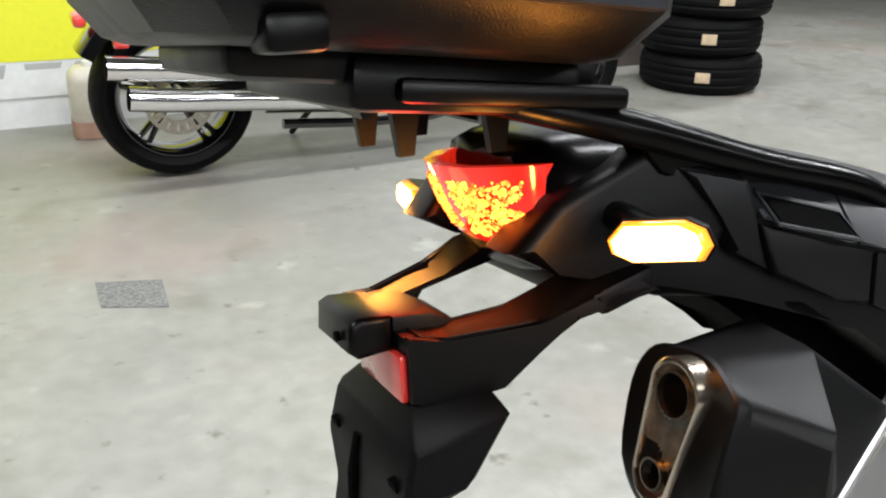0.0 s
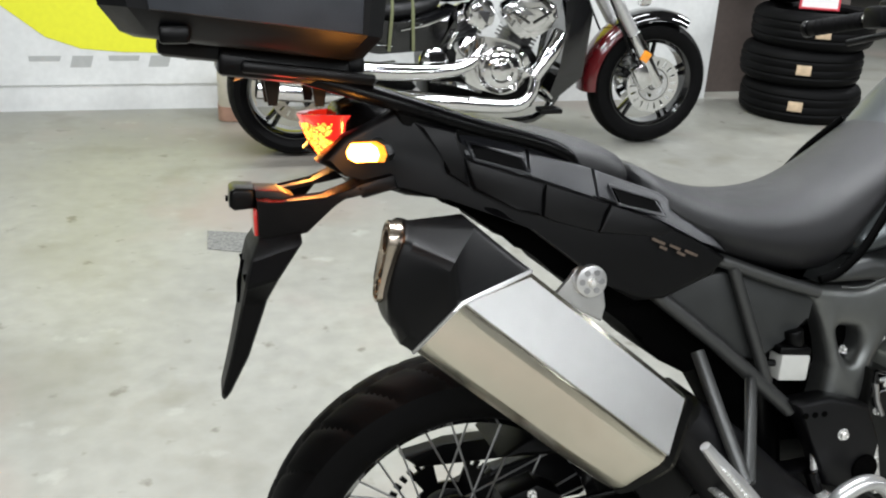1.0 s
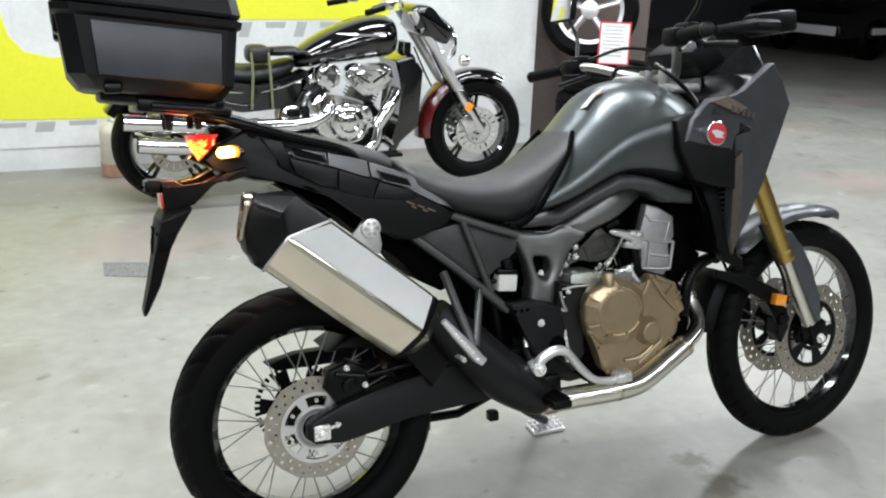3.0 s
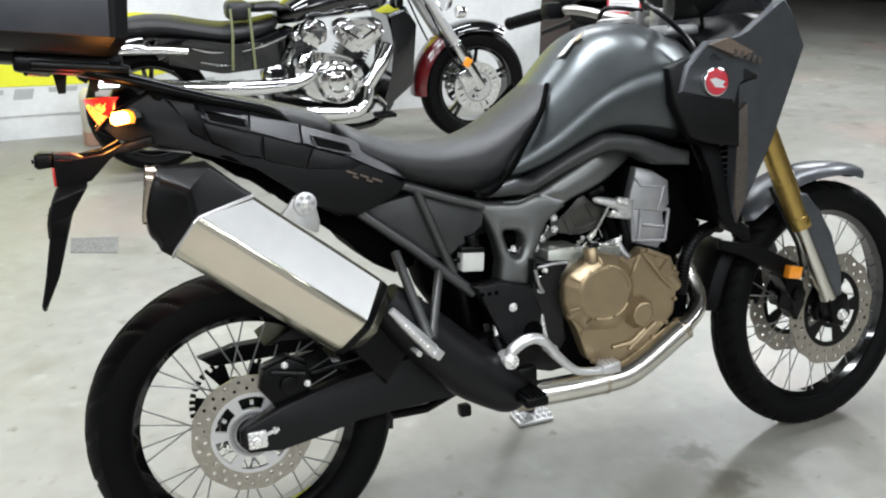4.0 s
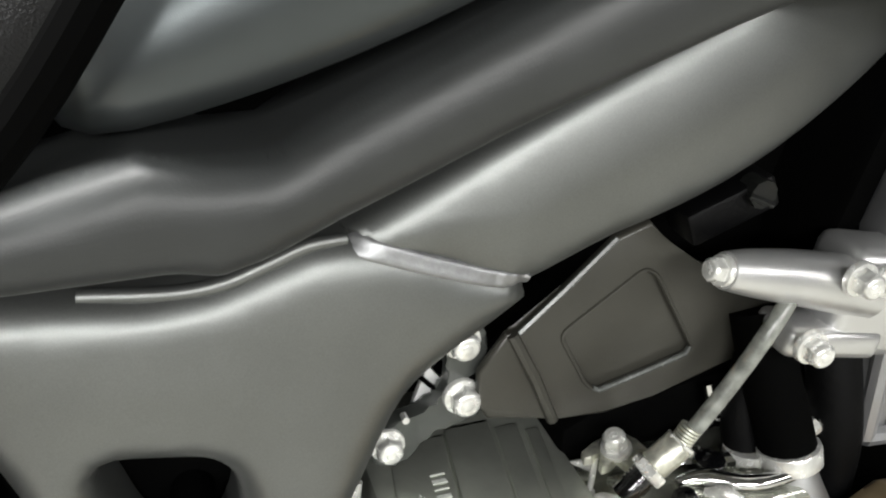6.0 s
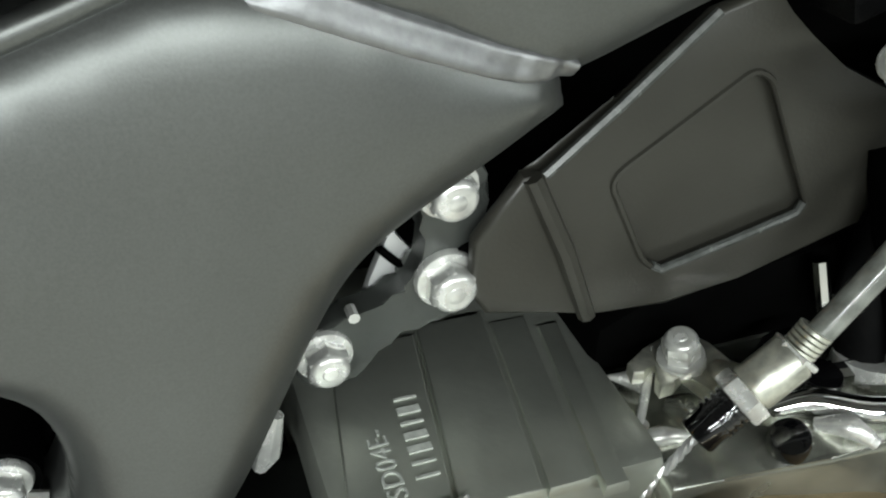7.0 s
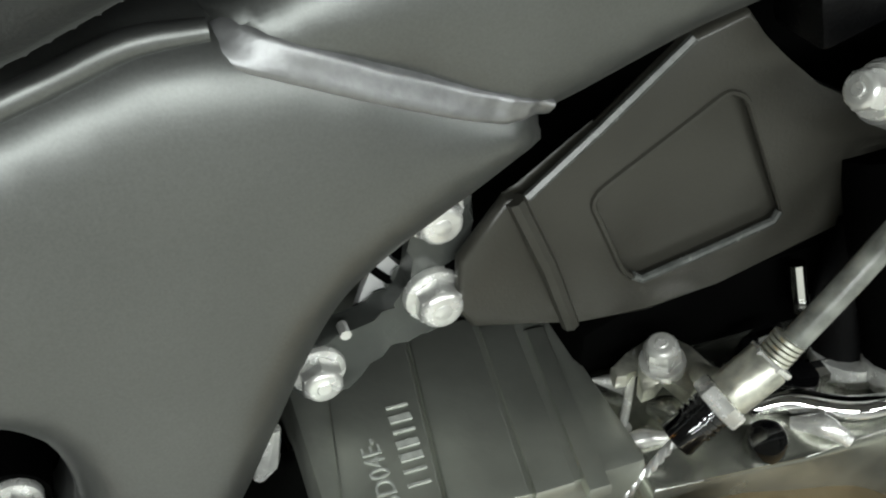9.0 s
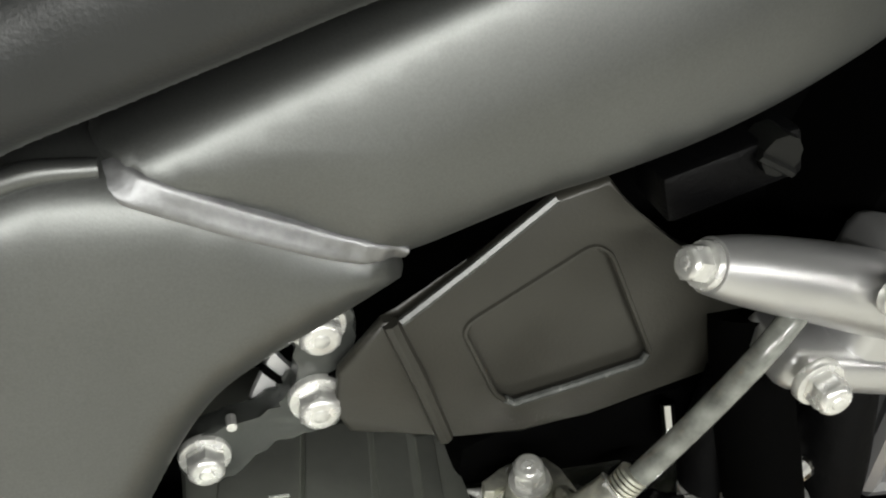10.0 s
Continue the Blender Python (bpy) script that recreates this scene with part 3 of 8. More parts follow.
def face_bulge(v):
    """How far behind the mounting point the convex end face lies at height v."""
    pts = [(-0.090, 0.004), (-0.075, -0.018), (-0.040, -0.050), (0.0, -0.068), (0.030, -0.077), (0.060, -0.082)]
    for (a, p), (b, q) in zip(pts, pts[1:]):
        if v <= b:
            return p + (q - p) * (v - a) / (b - a)
    return pts[-1][1]


def cut_corners(corners, r=0.34, n=4):
    """Rounds a closed outline by cutting each corner with a short curve."""
    out = []
    for i, c in enumerate(corners):
        a, b, c = Vector(corners[i - 1]), Vector(corners[(i + 1) % len(corners)]), Vector(c)
        p, q = c.lerp(a, r), c.lerp(b, r)
        for k in range(n):
            u = k / (n - 1)
            out.append(p * (1 - u) ** 2 + c * 2 * u * (1 - u) + q * u ** 2)
    return out


def face_ring(k, back):
    """The convex end face of the cap, shrunk by k and set back."""
    return [S0 + SA * (face_bulge(v * k) + back) + Vector((0, 1, 0)) * y * k + SU * v * k for y, v in cut_corners(FACE)]


bm = NEW()
add_loft(bm, [silencer_ring([q - 0.006 for q in JOINT], 0.95), silencer_ring([q - 0.004 for q in JOINT], 0.985), silencer_ring([max(q + 0.01, 0.1) for q in JOINT], 0.99), silencer_ring(0.22, 0.995), silencer_ring(0.30, 1.0), silencer_ring(0.402, 0.99), silencer_ring(0.415, 0.965), silencer_ring(0.425, 0.92), silencer_ring(0.455, 0.6)])
ed = [e for e in bm.edges if abs((e.verts[0].co - e.verts[1].co).normalized().dot(SA)) > 0.9]
bmesh.ops.bevel(bm, geom=ed, offset=0.005, segments=3, affect="EDGES", profile=0.5)
muffler = bpart("silencer", bm, STEEL_SHEET, "polished stainless steel silencer with a black end cap", smooth=24)
bm = NEW()
shoulder = cut_corners([S0 + SA * d + Vector((0, y, 0)) + SU * v for d, y, v in SHOULDER], 0.10)
lip = cut_corners(silencer_ring([q - 0.006 for q in JOINT], 1.02), 0.10)
add_loft(bm, [face_ring(0.3, 0.003), face_ring(0.6, 0.003), face_ring(0.82, 0.001), face_ring(0.90, 0.0), face_ring(0.95, 0.002), face_ring(0.985, 0.006), face_ring(1.0, 0.013), shoulder, lip, cut_corners(silencer_ring(JOINT, 1.02), 0.10), cut_corners(silencer_ring(JOINT, 0.95), 0.10)])
bpart("end_cap", bm, BLACK_PLASTIC2, "matte black plastic end cap", muffler, smooth=24)
# brushed shield plate over the upper facet
bm = NEW()
PN = Vector((0, -0.884, 0)) + SU * 0.467
top_edge = lambda d: S0 + SA * d + Vector((0, -0.031, 0)) + SU * 0.0855
low_edge = lambda d: S0 + SA * d + Vector((0, -0.0715, 0)) + SU * 0.009
add_loft(bm, [[top_edge(a) + PN * 0.003, low_edge(b) + PN * 0.003, low_edge(b) - PN * 0.002, top_edge(a) - PN * 0.002] for a, b in ((0.098, 0.032), (0.10, 0.05), (0.25, 0.22), (0.36, 0.37), (0.402, 0.400), (0.405, 0.412))])
bmesh.ops.bevel(bm, geom=[e for e in bm.edges if e.calc_face_angle(0) > 0.6], offset=0.0015, segments=2, affect="EDGES", profile=0.5)
bpart("shield_plate", bm, SHIELD_STEEL, "brushed pale steel shield plate", muffler, smooth=30)
bm = NEW()
add_tube(bm, silencer_ring([q + 0.003 for q in JOINT], 1.008)[:7], 0.0032, seg=8)
bpart("cap_band", bm, ALU_PALE, "slim bright band behind the cap", muffler)
bm = NEW()
add_loft(bm, [silencer_ring(0.412, 0.955), silencer_ring(0.414, 0.985), silencer_ring(0.428, 0.955), silencer_ring(0.432, 0.86)])
bpart("rear_band", bm, BLACK_SATIN, "black band round the lower end", muffler, smooth=30)
bm = NEW()
UP, LOW = Vector((-0.1480, -0.1905, 0.8965)), Vector((-0.1580, -0.1790, 0.8345))
FU = (UP - LOW).normalized()
FY = Vector((0, 1, 0))
FY = (FY - FU * FY.dot(FU)).normalized()
FN = FU.cross(FY)
FN = FN if FN.x < 0 else -FN
OUT = (UP + LOW) / 2 + FN * 0.002
oval = []
for k in range(40):
    a = 2 * math.pi * k / 40
    top = math.sin(a) > 0
    oval.append(((0.0235 if top else 0.0180) * math.cos(a), (0.0235 if top else 0.0180) * math.sin(a) + (0.032 if top else -0.032)))
ring = lambda s, k: [OUT - FN * s + FY * y * k + FU * v * k for y, v in oval]
add_loft(bm, [ring(0.010, 1.07), ring(-0.006, 1.07), ring(-0.007, 1.03), ring(-0.006, 0.98), ring(0.003, 0.96)], close=False)
bpart("outlet_surround", bm, STEEL_WARM, "polished steel outlet surround", muffler, smooth=50)
bm = NEW()
bm.faces.new([bm.verts.new(v) for v in ring(-0.0005, 0.97)])
bpart("outlet_plate", bm, STEEL_DARK, "dull steel outlet plate", muffler)
for v, r in ((0.032, 0.0175), (-0.032, 0.0120)):
    p = OUT + FU * v
    rot = (-FN).to_track_quat("X", "Z").to_matrix().to_4x4()
    bm = NEW()
    add_revolve(bm, [(r, -0.006), (r - 0.0018, -0.006), (r - 0.0018, 0.02), (r, 0.02)], (0, 0, 0), "X", 28)
    bmesh.ops.transform(bm, matrix=Matrix.Translation(p) @ rot, verts=bm.verts)
    pipe = bpart("outlet_pipe", bm, STEEL_WARM, "steel outlet pipe", muffler)
    bm = NEW()
    add_cyl(bm, p + FN * 0.001, p - FN * 0.002, r - 0.001, seg=24)
    bpart("outlet_bore", bm, SOOT_AND_SHADE, "sooty black bore", muffler)
bm = NEW()
add_prism(bm, [(0.092, 0.798), (0.110, 0.812), (0.122, 0.832), (0.142, 0.842), (0.160, 0.832), (0.166, 0.81), (0.172, 0.775), (0.166, 0.752), (0.125, 0.775)], -0.155, -0.148, 0.002)
bpart("hanger", bm, ALU_PALE, "bright aluminium hanger tab", muffler)
bm = NEW()
add_cyl(bm, (0.1425, -0.170, 0.817), (0.1425, -0.154, 0.817), 0.0235, seg=32, bevel=0.002)
bpart("rubber_bush", bm, ALU_PALE, "pale bush with six holes", muffler)
for k in range(6):
    a = k * math.pi / 3
    bm = NEW()
    add_cyl(bm, (0.1425 + 0.0145 * math.cos(a), -0.1712, 0.817 + 0.0145 * math.sin(a)), (0.1425 + 0.0145 * math.cos(a), -0.165, 0.817 + 0.0145 * math.sin(a)), 0.0044, seg=12)
    bpart("bush_hole", bm, CYL_GREY, "", muffler)
bm = NEW()
hex_bolt(bm, (0.1425, -0.171, 0.817), 0.006, 0.006)
bpart("hanger_bolt", bm, ZINC, "", muffler)
# mid pipe with its black shield
bm = NEW()
add_tube(bm, [(0.29, -0.168, 0.598), (0.36, -0.165, 0.522), (0.47, -0.166, 0.412), (0.565, -0.168, 0.345), (0.598, -0.168, 0.325)], [0.040, 0.058, 0.066, 0.056, 0.034], seg=24, smooth=5)
bpart("exhaust_shield", bm, COWL_BLACK, "black exhaust heat shield")
bm = NEW()
add_prism(bm, [(0.225, 0.555), (0.285, 0.618), (0.318, 0.60), (0.36, 0.52), (0.33, 0.46), (0.285, 0.405), (0.26, 0.44), (0.20, 0.512)], -0.16, -0.13, 0.006)
bpart("peg_plate", bm, BLACK_SATIN, "black passenger peg plate")
HEADER = [(0.585, -0.165, 0.318), (0.67, -0.178, 0.322), (0.795, -0.188, 0.326), (0.885, -0.190, 0.341), (1.034, -0.178, 0.418), (1.084, -0.158, 0.446), (1.108, -0.130, 0.475), (1.108, -0.100, 0.52), (1.09, -0.075, 0.57)]
bm = NEW()
add_tube(bm, HEADER[:5], 0.0305, seg=24, smooth=6)
head = bpart("header_pipe", bm, STEEL_WARM2, "polished stainless exhaust header pipe")
bm = NEW()
add_tube(bm, HEADER[4:], 0.022, seg=20, smooth=6)
add_tube(bm, [(1.06, -0.05, 0.42), (1.10, -0.06, 0.50), (1.08, -0.05, 0.60), (1.03, -0.03, 0.66)], 0.02, seg=14, smooth=5)
bpart("header_bend", bm, STEEL_WARM2, "", head)
bm = NEW()
add_cyl(bm, (0.796, -0.188, 0.326), (0.806, -0.188, 0.327), 0.0325, seg=24, bevel=0.002)
bpart("pipe_clamp", bm, STEEL_WARM, "", head)
bm = NEW()
add_cyl(bm, (1.020, -0.180, 0.4115), (1.031, -0.179, 0.4175), 0.0325, seg=24, bevel=0.002)
bpart("pipe_clamp", bm, STEEL_WARM, "", head)
bm = NEW()
add_tube(bm, [(0.585, -0.165, 0.318), (0.62, -0.170, 0.320)], 0.034, seg=20)
bpart("pipe_clamp", bm, STEEL_WARM, "", head)
bm = NEW()
add_tube(bm, [(1.05, -0.14, 0.49), (1.055, -0.145, 0.53), (1.065, -0.145, 0.58), (1.10, -0.14, 0.625), (1.15, -0.13, 0.64), (1.20, -0.10, 0.63)], 0.015, seg=14, smooth=8)
hose = bpart("coolant_hose", bm, BLACK_PLASTIC, "black ribbed coolant hose")
hp = smooth_path([(1.05, -0.14, 0.49), (1.055, -0.145, 0.53), (1.065, -0.145, 0.58), (1.10, -0.14, 0.625), (1.15, -0.13, 0.64)], 12)
for a, b in zip(hp[::2], hp[1::2]):
    bpart("hose_rib", add_cyl(NEW(), a, a + (b - a) * 0.75, 0.0172, seg=12), BLACK_SATIN, "", hose)

# foot controls
bm = NEW()
add_tube(bm, [(0.553, -0.205, 0.425), (0.565, -0.207, 0.448), (0.60, -0.21, 0.466), (0.635, -0.21, 0.458), (0.672, -0.212, 0.415), (0.712, -0.214, 0.377), (0.75, -0.214, 0.366), (0.795, -0.214, 0.364)], [0.014, 0.014, 0.013, 0.012, 0.011, 0.0095, 0.009, 0.009], seg=14, smooth=5)
pedal = bpart("brake_pedal", bm, ALU_PALE, "bright cast aluminium brake pedal")
bm = NEW()
add_box(bm, (0.80, -0.214, 0.368), (0.045, 0.04, 0.022), bevel=0.004)
for k in range(4):
    add_box(bm, (0.785 + k * 0.011, -0.214, 0.381), (0.004, 0.036, 0.006))
bpart("pedal_tip", bm, ALU_PALE, "", pedal)
bm = NEW()
add_cyl(bm, (0.555, -0.22, 0.425), (0.555, -0.17, 0.425), 0.018, seg=18, bevel=0.002)
hex_bolt(bm, (0.555, -0.22, 0.425), 0.009, 0.008)
bpart("pedal_pivot", bm, ZINC, "", pedal)
bm = NEW()
add_box(bm, (0.585, -0.235, 0.345), (0.055, 0.09, 0.022), bevel=0.006)
add_box(bm, (0.60, -0.19, 0.37), (0.05, 0.03, 0.06), bevel=0.008)
for k in range(5):
    add_box(bm, (0.568 + k * 0.009, -0.235, 0.359), (0.004, 0.085, 0.008))
bpart("rider_peg", bm, BLACK_SATIN, "black serrated rider footpeg")
bm = NEW()
add_tube(bm, [(0.270, -0.280, 0.602), (0.296, -0.282, 0.570), (0.322, -0.283, 0.540), (0.352, -0.280, 0.505)], [0.008, 0.011, 0.013, 0.014], seg=10, smooth=4, squash=1.0)
add_box(bm, (0.358, -0.268, 0.500), (0.030, 0.045, 0.022), pose(0, 0, 0, 0, 45, 0), bevel=0.004)
hex_bolt(bm, (0.350, -0.292, 0.500), 0.006, 0.006)
peg = bpart("passenger_peg", bm, ALU_PALE, "bright folded aluminium passenger footpeg")
for k in range(7):
    p = Vector((0.294, -0.297, 0.569)).lerp(Vector((0.338, -0.296, 0.518)), k / 6)
    bpart("peg_tooth", add_box(NEW(), p, (0.006, 0.008, 0.004), pose(0, 0, 0, 0, 45, 0)), ZINC, "", peg)
bpart("peg_pin", add_cyl(NEW(), (0.365, -0.255, 0.497), (0.365, -0.20, 0.497), 0.006, seg=10), ZINC, "", peg)
bpart("peg_pin", add_cyl(NEW(), (0.335, -0.245, 0.49), (0.335, -0.20, 0.49), 0.006, seg=10), ZINC, "", peg)
bm = NEW()
add_tube(bm, [(0.328, -0.15, 0.690), (0.340, -0.20, 0.61), (0.357, -0.255, 0.520)], 0.0105, seg=12)
add_tube(bm, [(0.424, -0.15, 0.636), (0.395, -0.20, 0.585), (0.362, -0.255, 0.522)], 0.009, seg=12)
bpart("peg_bracket", bm, TUBE_PAINT, "grey tubular peg bracket")

# black infill for the dark under the tail, cut to its edge
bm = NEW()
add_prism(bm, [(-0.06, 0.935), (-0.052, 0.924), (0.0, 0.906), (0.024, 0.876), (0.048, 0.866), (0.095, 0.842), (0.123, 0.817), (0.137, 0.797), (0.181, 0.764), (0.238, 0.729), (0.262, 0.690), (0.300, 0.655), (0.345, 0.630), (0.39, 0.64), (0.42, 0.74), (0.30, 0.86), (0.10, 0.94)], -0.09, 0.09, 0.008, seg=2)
bpart("dark_infill", bm, SOOT_AND_SHADE, "black infill for the fender and dark parts under the tail")

# rear frame
for s in (-1, 1):
    bm = NEW()
    add_tube(bm, [(0.30, s * 0.12, 0.846), (0.376, s * 0.125, 0.822), (0.46, s * 0.13, 0.79), (0.545, s * 0.13, 0.762)], 0.0105, seg=14)
    top = bpart("subframe_rail", bm, TUBE_PAINT, "grey tubular subframe rail")
    bm = NEW()
    add_tube(bm, [(0.19, s * 0.12, 0.84), (0.269, s * 0.13, 0.776), (0.369, s * 0.135, 0.694), (0.505, s * 0.14, 0.572)], 0.0125, seg=14)
    bpart("lower_tube", bm, TUBE_PAINT, "", top)
    bm = NEW()
    add_tube(bm, [(0.393, s * 0.128, 0.812), (0.463, s * 0.135, 0.622)], 0.0095, seg=12)
    bpart("brace_tube", bm, TUBE_PAINT, "", top)
bm = NEW()
add_prism(bm, [(0.265, 0.785), (0.381, 0.802), (0.47, 0.785), (0.552, 0.748), (0.545, 0.712), (0.50, 0.69), (0.461, 0.652), (0.401, 0.664), (0.33, 0.715)], -0.118, -0.09, 0.006)
bpart("side_panel", bm, TRIM_GREY, "dark grey plastic side panel")
bm = NEW()
add_prism(bm, [(0.25, 0.80), (0.40, 0.81), (0.56, 0.76), (0.60, 0.70), (0.52, 0.68), (0.45, 0.665), (0.36, 0.70)], -0.085, 0.12, 0.01)
bpart("airbox", bm, BLACK_PLASTIC, "black plastic airbox")
bm = NEW()
add_box(bm, (0.512, -0.118, 0.640), (0.054, 0.035, 0.044), pose(0, 0, 0, 0, 6, 0), bevel=0.005)
res = bpart("fluid_reservoir", bm, WHITE_PLASTIC, "white translucent brake fluid reservoir")
bm = NEW()
add_box(bm, (0.512, -0.118, 0.668), (0.058, 0.036, 0.014), pose(0, 0, 0, 0, 6, 0), bevel=0.004)
add_cyl(bm, (0.47, -0.118, 0.648), (0.488, -0.118, 0.645), 0.006, seg=8)
add_cyl(bm, (0.52, -0.118, 0.672), (0.515, -0.118, 0.70), 0.016, seg=14, bevel=0.003)
bpart("reservoir_cap", bm, BLACK_SATIN, "", res)
bm = NEW()
add_cyl(bm, (0.50, -0.02, 0.72), (0.54, -0.02, 0.42), 0.038, seg=24)
bpart("rear_shock", bm, BLACK_SATIN, "black rear shock absorber")
bm = NEW()
add_prism(bm, [(0.495, 0.592), (0.56, 0.598), (0.636, 0.575), (0.662, 0.51), (0.652, 0.45), (0.60, 0.43), (0.565, 0.445), (0.53, 0.53)], -0.168, -0.125, 0.008, seg=3)
plate = bpart("heel_plate", bm, COWL_BLACK, "black plastic heel guard")
bm = NEW()
hex_bolt(bm, (0.588, -0.167, 0.532), 0.008, 0.008)
bpart("heel_bolt", bm, ZINC, "", plate)
bpart("pivot_cap", add_cyl(NEW(), (0.635, -0.172, 0.468), (0.635, -0.16, 0.468), 0.024, seg=24, bevel=0.003), SOOT_AND_SHADE, "", plate)
for k in range(3):
    bpart("plate_plug", add_cyl(NEW(), (0.515 + k * 0.017, -0.1695, 0.572), (0.515 + k * 0.017, -0.16, 0.572), 0.005, seg=10), SOOT_AND_SHADE, "", plate)
bm = NEW()
add_tube(bm, [(0.55, -0.15, 0.50), (0.548, -0.16, 0.455)], 0.006, seg=8)
bpart("brake_switch", bm, ZINC, "bright brake switch and rod")
bm = NEW()
add_tube(bm, [(0.54, -0.16, 0.47), (0.552, -0.17, 0.43), (0.575, -0.18, 0.42)], 0.011, seg=10)
bpart("lever_boot", bm, BLACK_SATIN, "black rubber boot")
bm = NEW()
add_tube(bm, [(0.665, -0.15, 0.50), (0.672, -0.155, 0.44)], 0.006, seg=8)
add_box(bm, (0.672, -0.155, 0.425), (0.014, 0.014, 0.024), bevel=0.003)
bpart("brake_switch", bm, ZINC, "bright brake switch and rod")
# Added dark infill; it closes the see-through space beside the shock.
bm = NEW()
add_prism(bm, [(0.40, 0.69), (0.60, 0.70), (0.61, 0.46), (0.50, 0.46), (0.44, 0.56)], -0.035, 0.09, 0.01)
bpart("dark_infill", bm, SOOT_AND_SHADE, "black infill that closes the view past the shock")
# stand legs under the frame
bm = NEW()
add_tube(bm, [(0.56, 0.09, 0.27), (0.45, 0.08, 0.235), (0.34, 0.06, 0.245)], 0.013, seg=10)
add_tube(bm, [(0.34, 0.06, 0.245), (0.335, 0.05, 0.215)], 0.018, seg=10)
add_box(bm, (0.53, 0.02, 0.235), (0.03, 0.03, 0.03), bevel=0.006)
bpart("centre_stand", bm, BLACK_SATIN, "black folded centre stand")
bm = NEW()
LB = Matrix.Rotation(radians(LEAN), 4, "X")
foot = LB @ Vector((0.84, 0.29, 0.0))
add_tube(bm, [(0.64, 0.12, 0.30), (0.74, foot.y * 0.5 + 0.08, 0.15), foot + Vector((0, 0, 0.03))], 0.014, seg=12)
stand = bpart("side_stand", bm, BLACK_SATIN, "black side stand")
bm = NEW()
add_box(bm, (0, 0, 0.008), (0.11, 0.07, 0.012), bevel=0.004)
for k in range(6):
    for j in range(3):
        add_box(bm, (-0.045 + k * 0.018, -0.022 + j * 0.022, 0.018), (0.008, 0.010, 0.014), pose(0, 0, 0, 0, 0, 20))
bmesh.ops.transform(bm, matrix=Matrix.Translation(foot) @ LB.to_3x3().to_4x4(), verts=bm.verts)
bpart("stand_foot", bm, ALU_PALE, "bright serrated aluminium stand foot", stand)

# ---- frame, engine, and what shows between them ----
def boolean_cut(ob, cutter):
    md = ob.modifiers.new("cut", "BOOLEAN")
    md.object, md.operation, md.solver = cutter, "DIFFERENCE", "EXACT"
    dg = bpy.context.evaluated_depsgraph_get()
    dg.update()
    me = bpy.data.meshes.new_from_object(ob.evaluated_get(dg))
    ob.modifiers.clear()
    ob.data = me
    me.polygons.foreach_set("use_smooth", [True] * len(me.polygons))
    me.set_sharp_from_angle(angle=radians(40))
    bpy.data.objects.remove(cutter)


def rounded(pts, r, n=4):
    """Rounds the corners of a polygon given as (x, z)."""
    out = []
    m = len(pts)
    for i in range(m):
        a, b, c = Vector(pts[i - 1]), Vector(pts[i]), Vector(pts[(i + 1) % m])
        u, v = (a - b), (c - b)
        k = min(r, u.length * 0.45, v.length * 0.45)
        p, q = b + u.normalized() * k, b + v.normalized() * k
        for j in range(n + 1):
            t = j / n
            w = p * (1 - t) ** 2 + b * 2 * t * (1 - t) + q * t * t
            out.append((w.x, w.y))
    return out


def resample(lp, step):
    """Splits the sides of a polygon so that none is longer than step."""
    out = []
    for i in range(len(lp)):
        a, b = Vector(lp[i]), Vector(lp[(i + 1) % len(lp)])
        n = max(1, math.ceil((b - a).length / step))
        out += [tuple(a.lerp(b, k / n)) for k in range(n)]
    return out


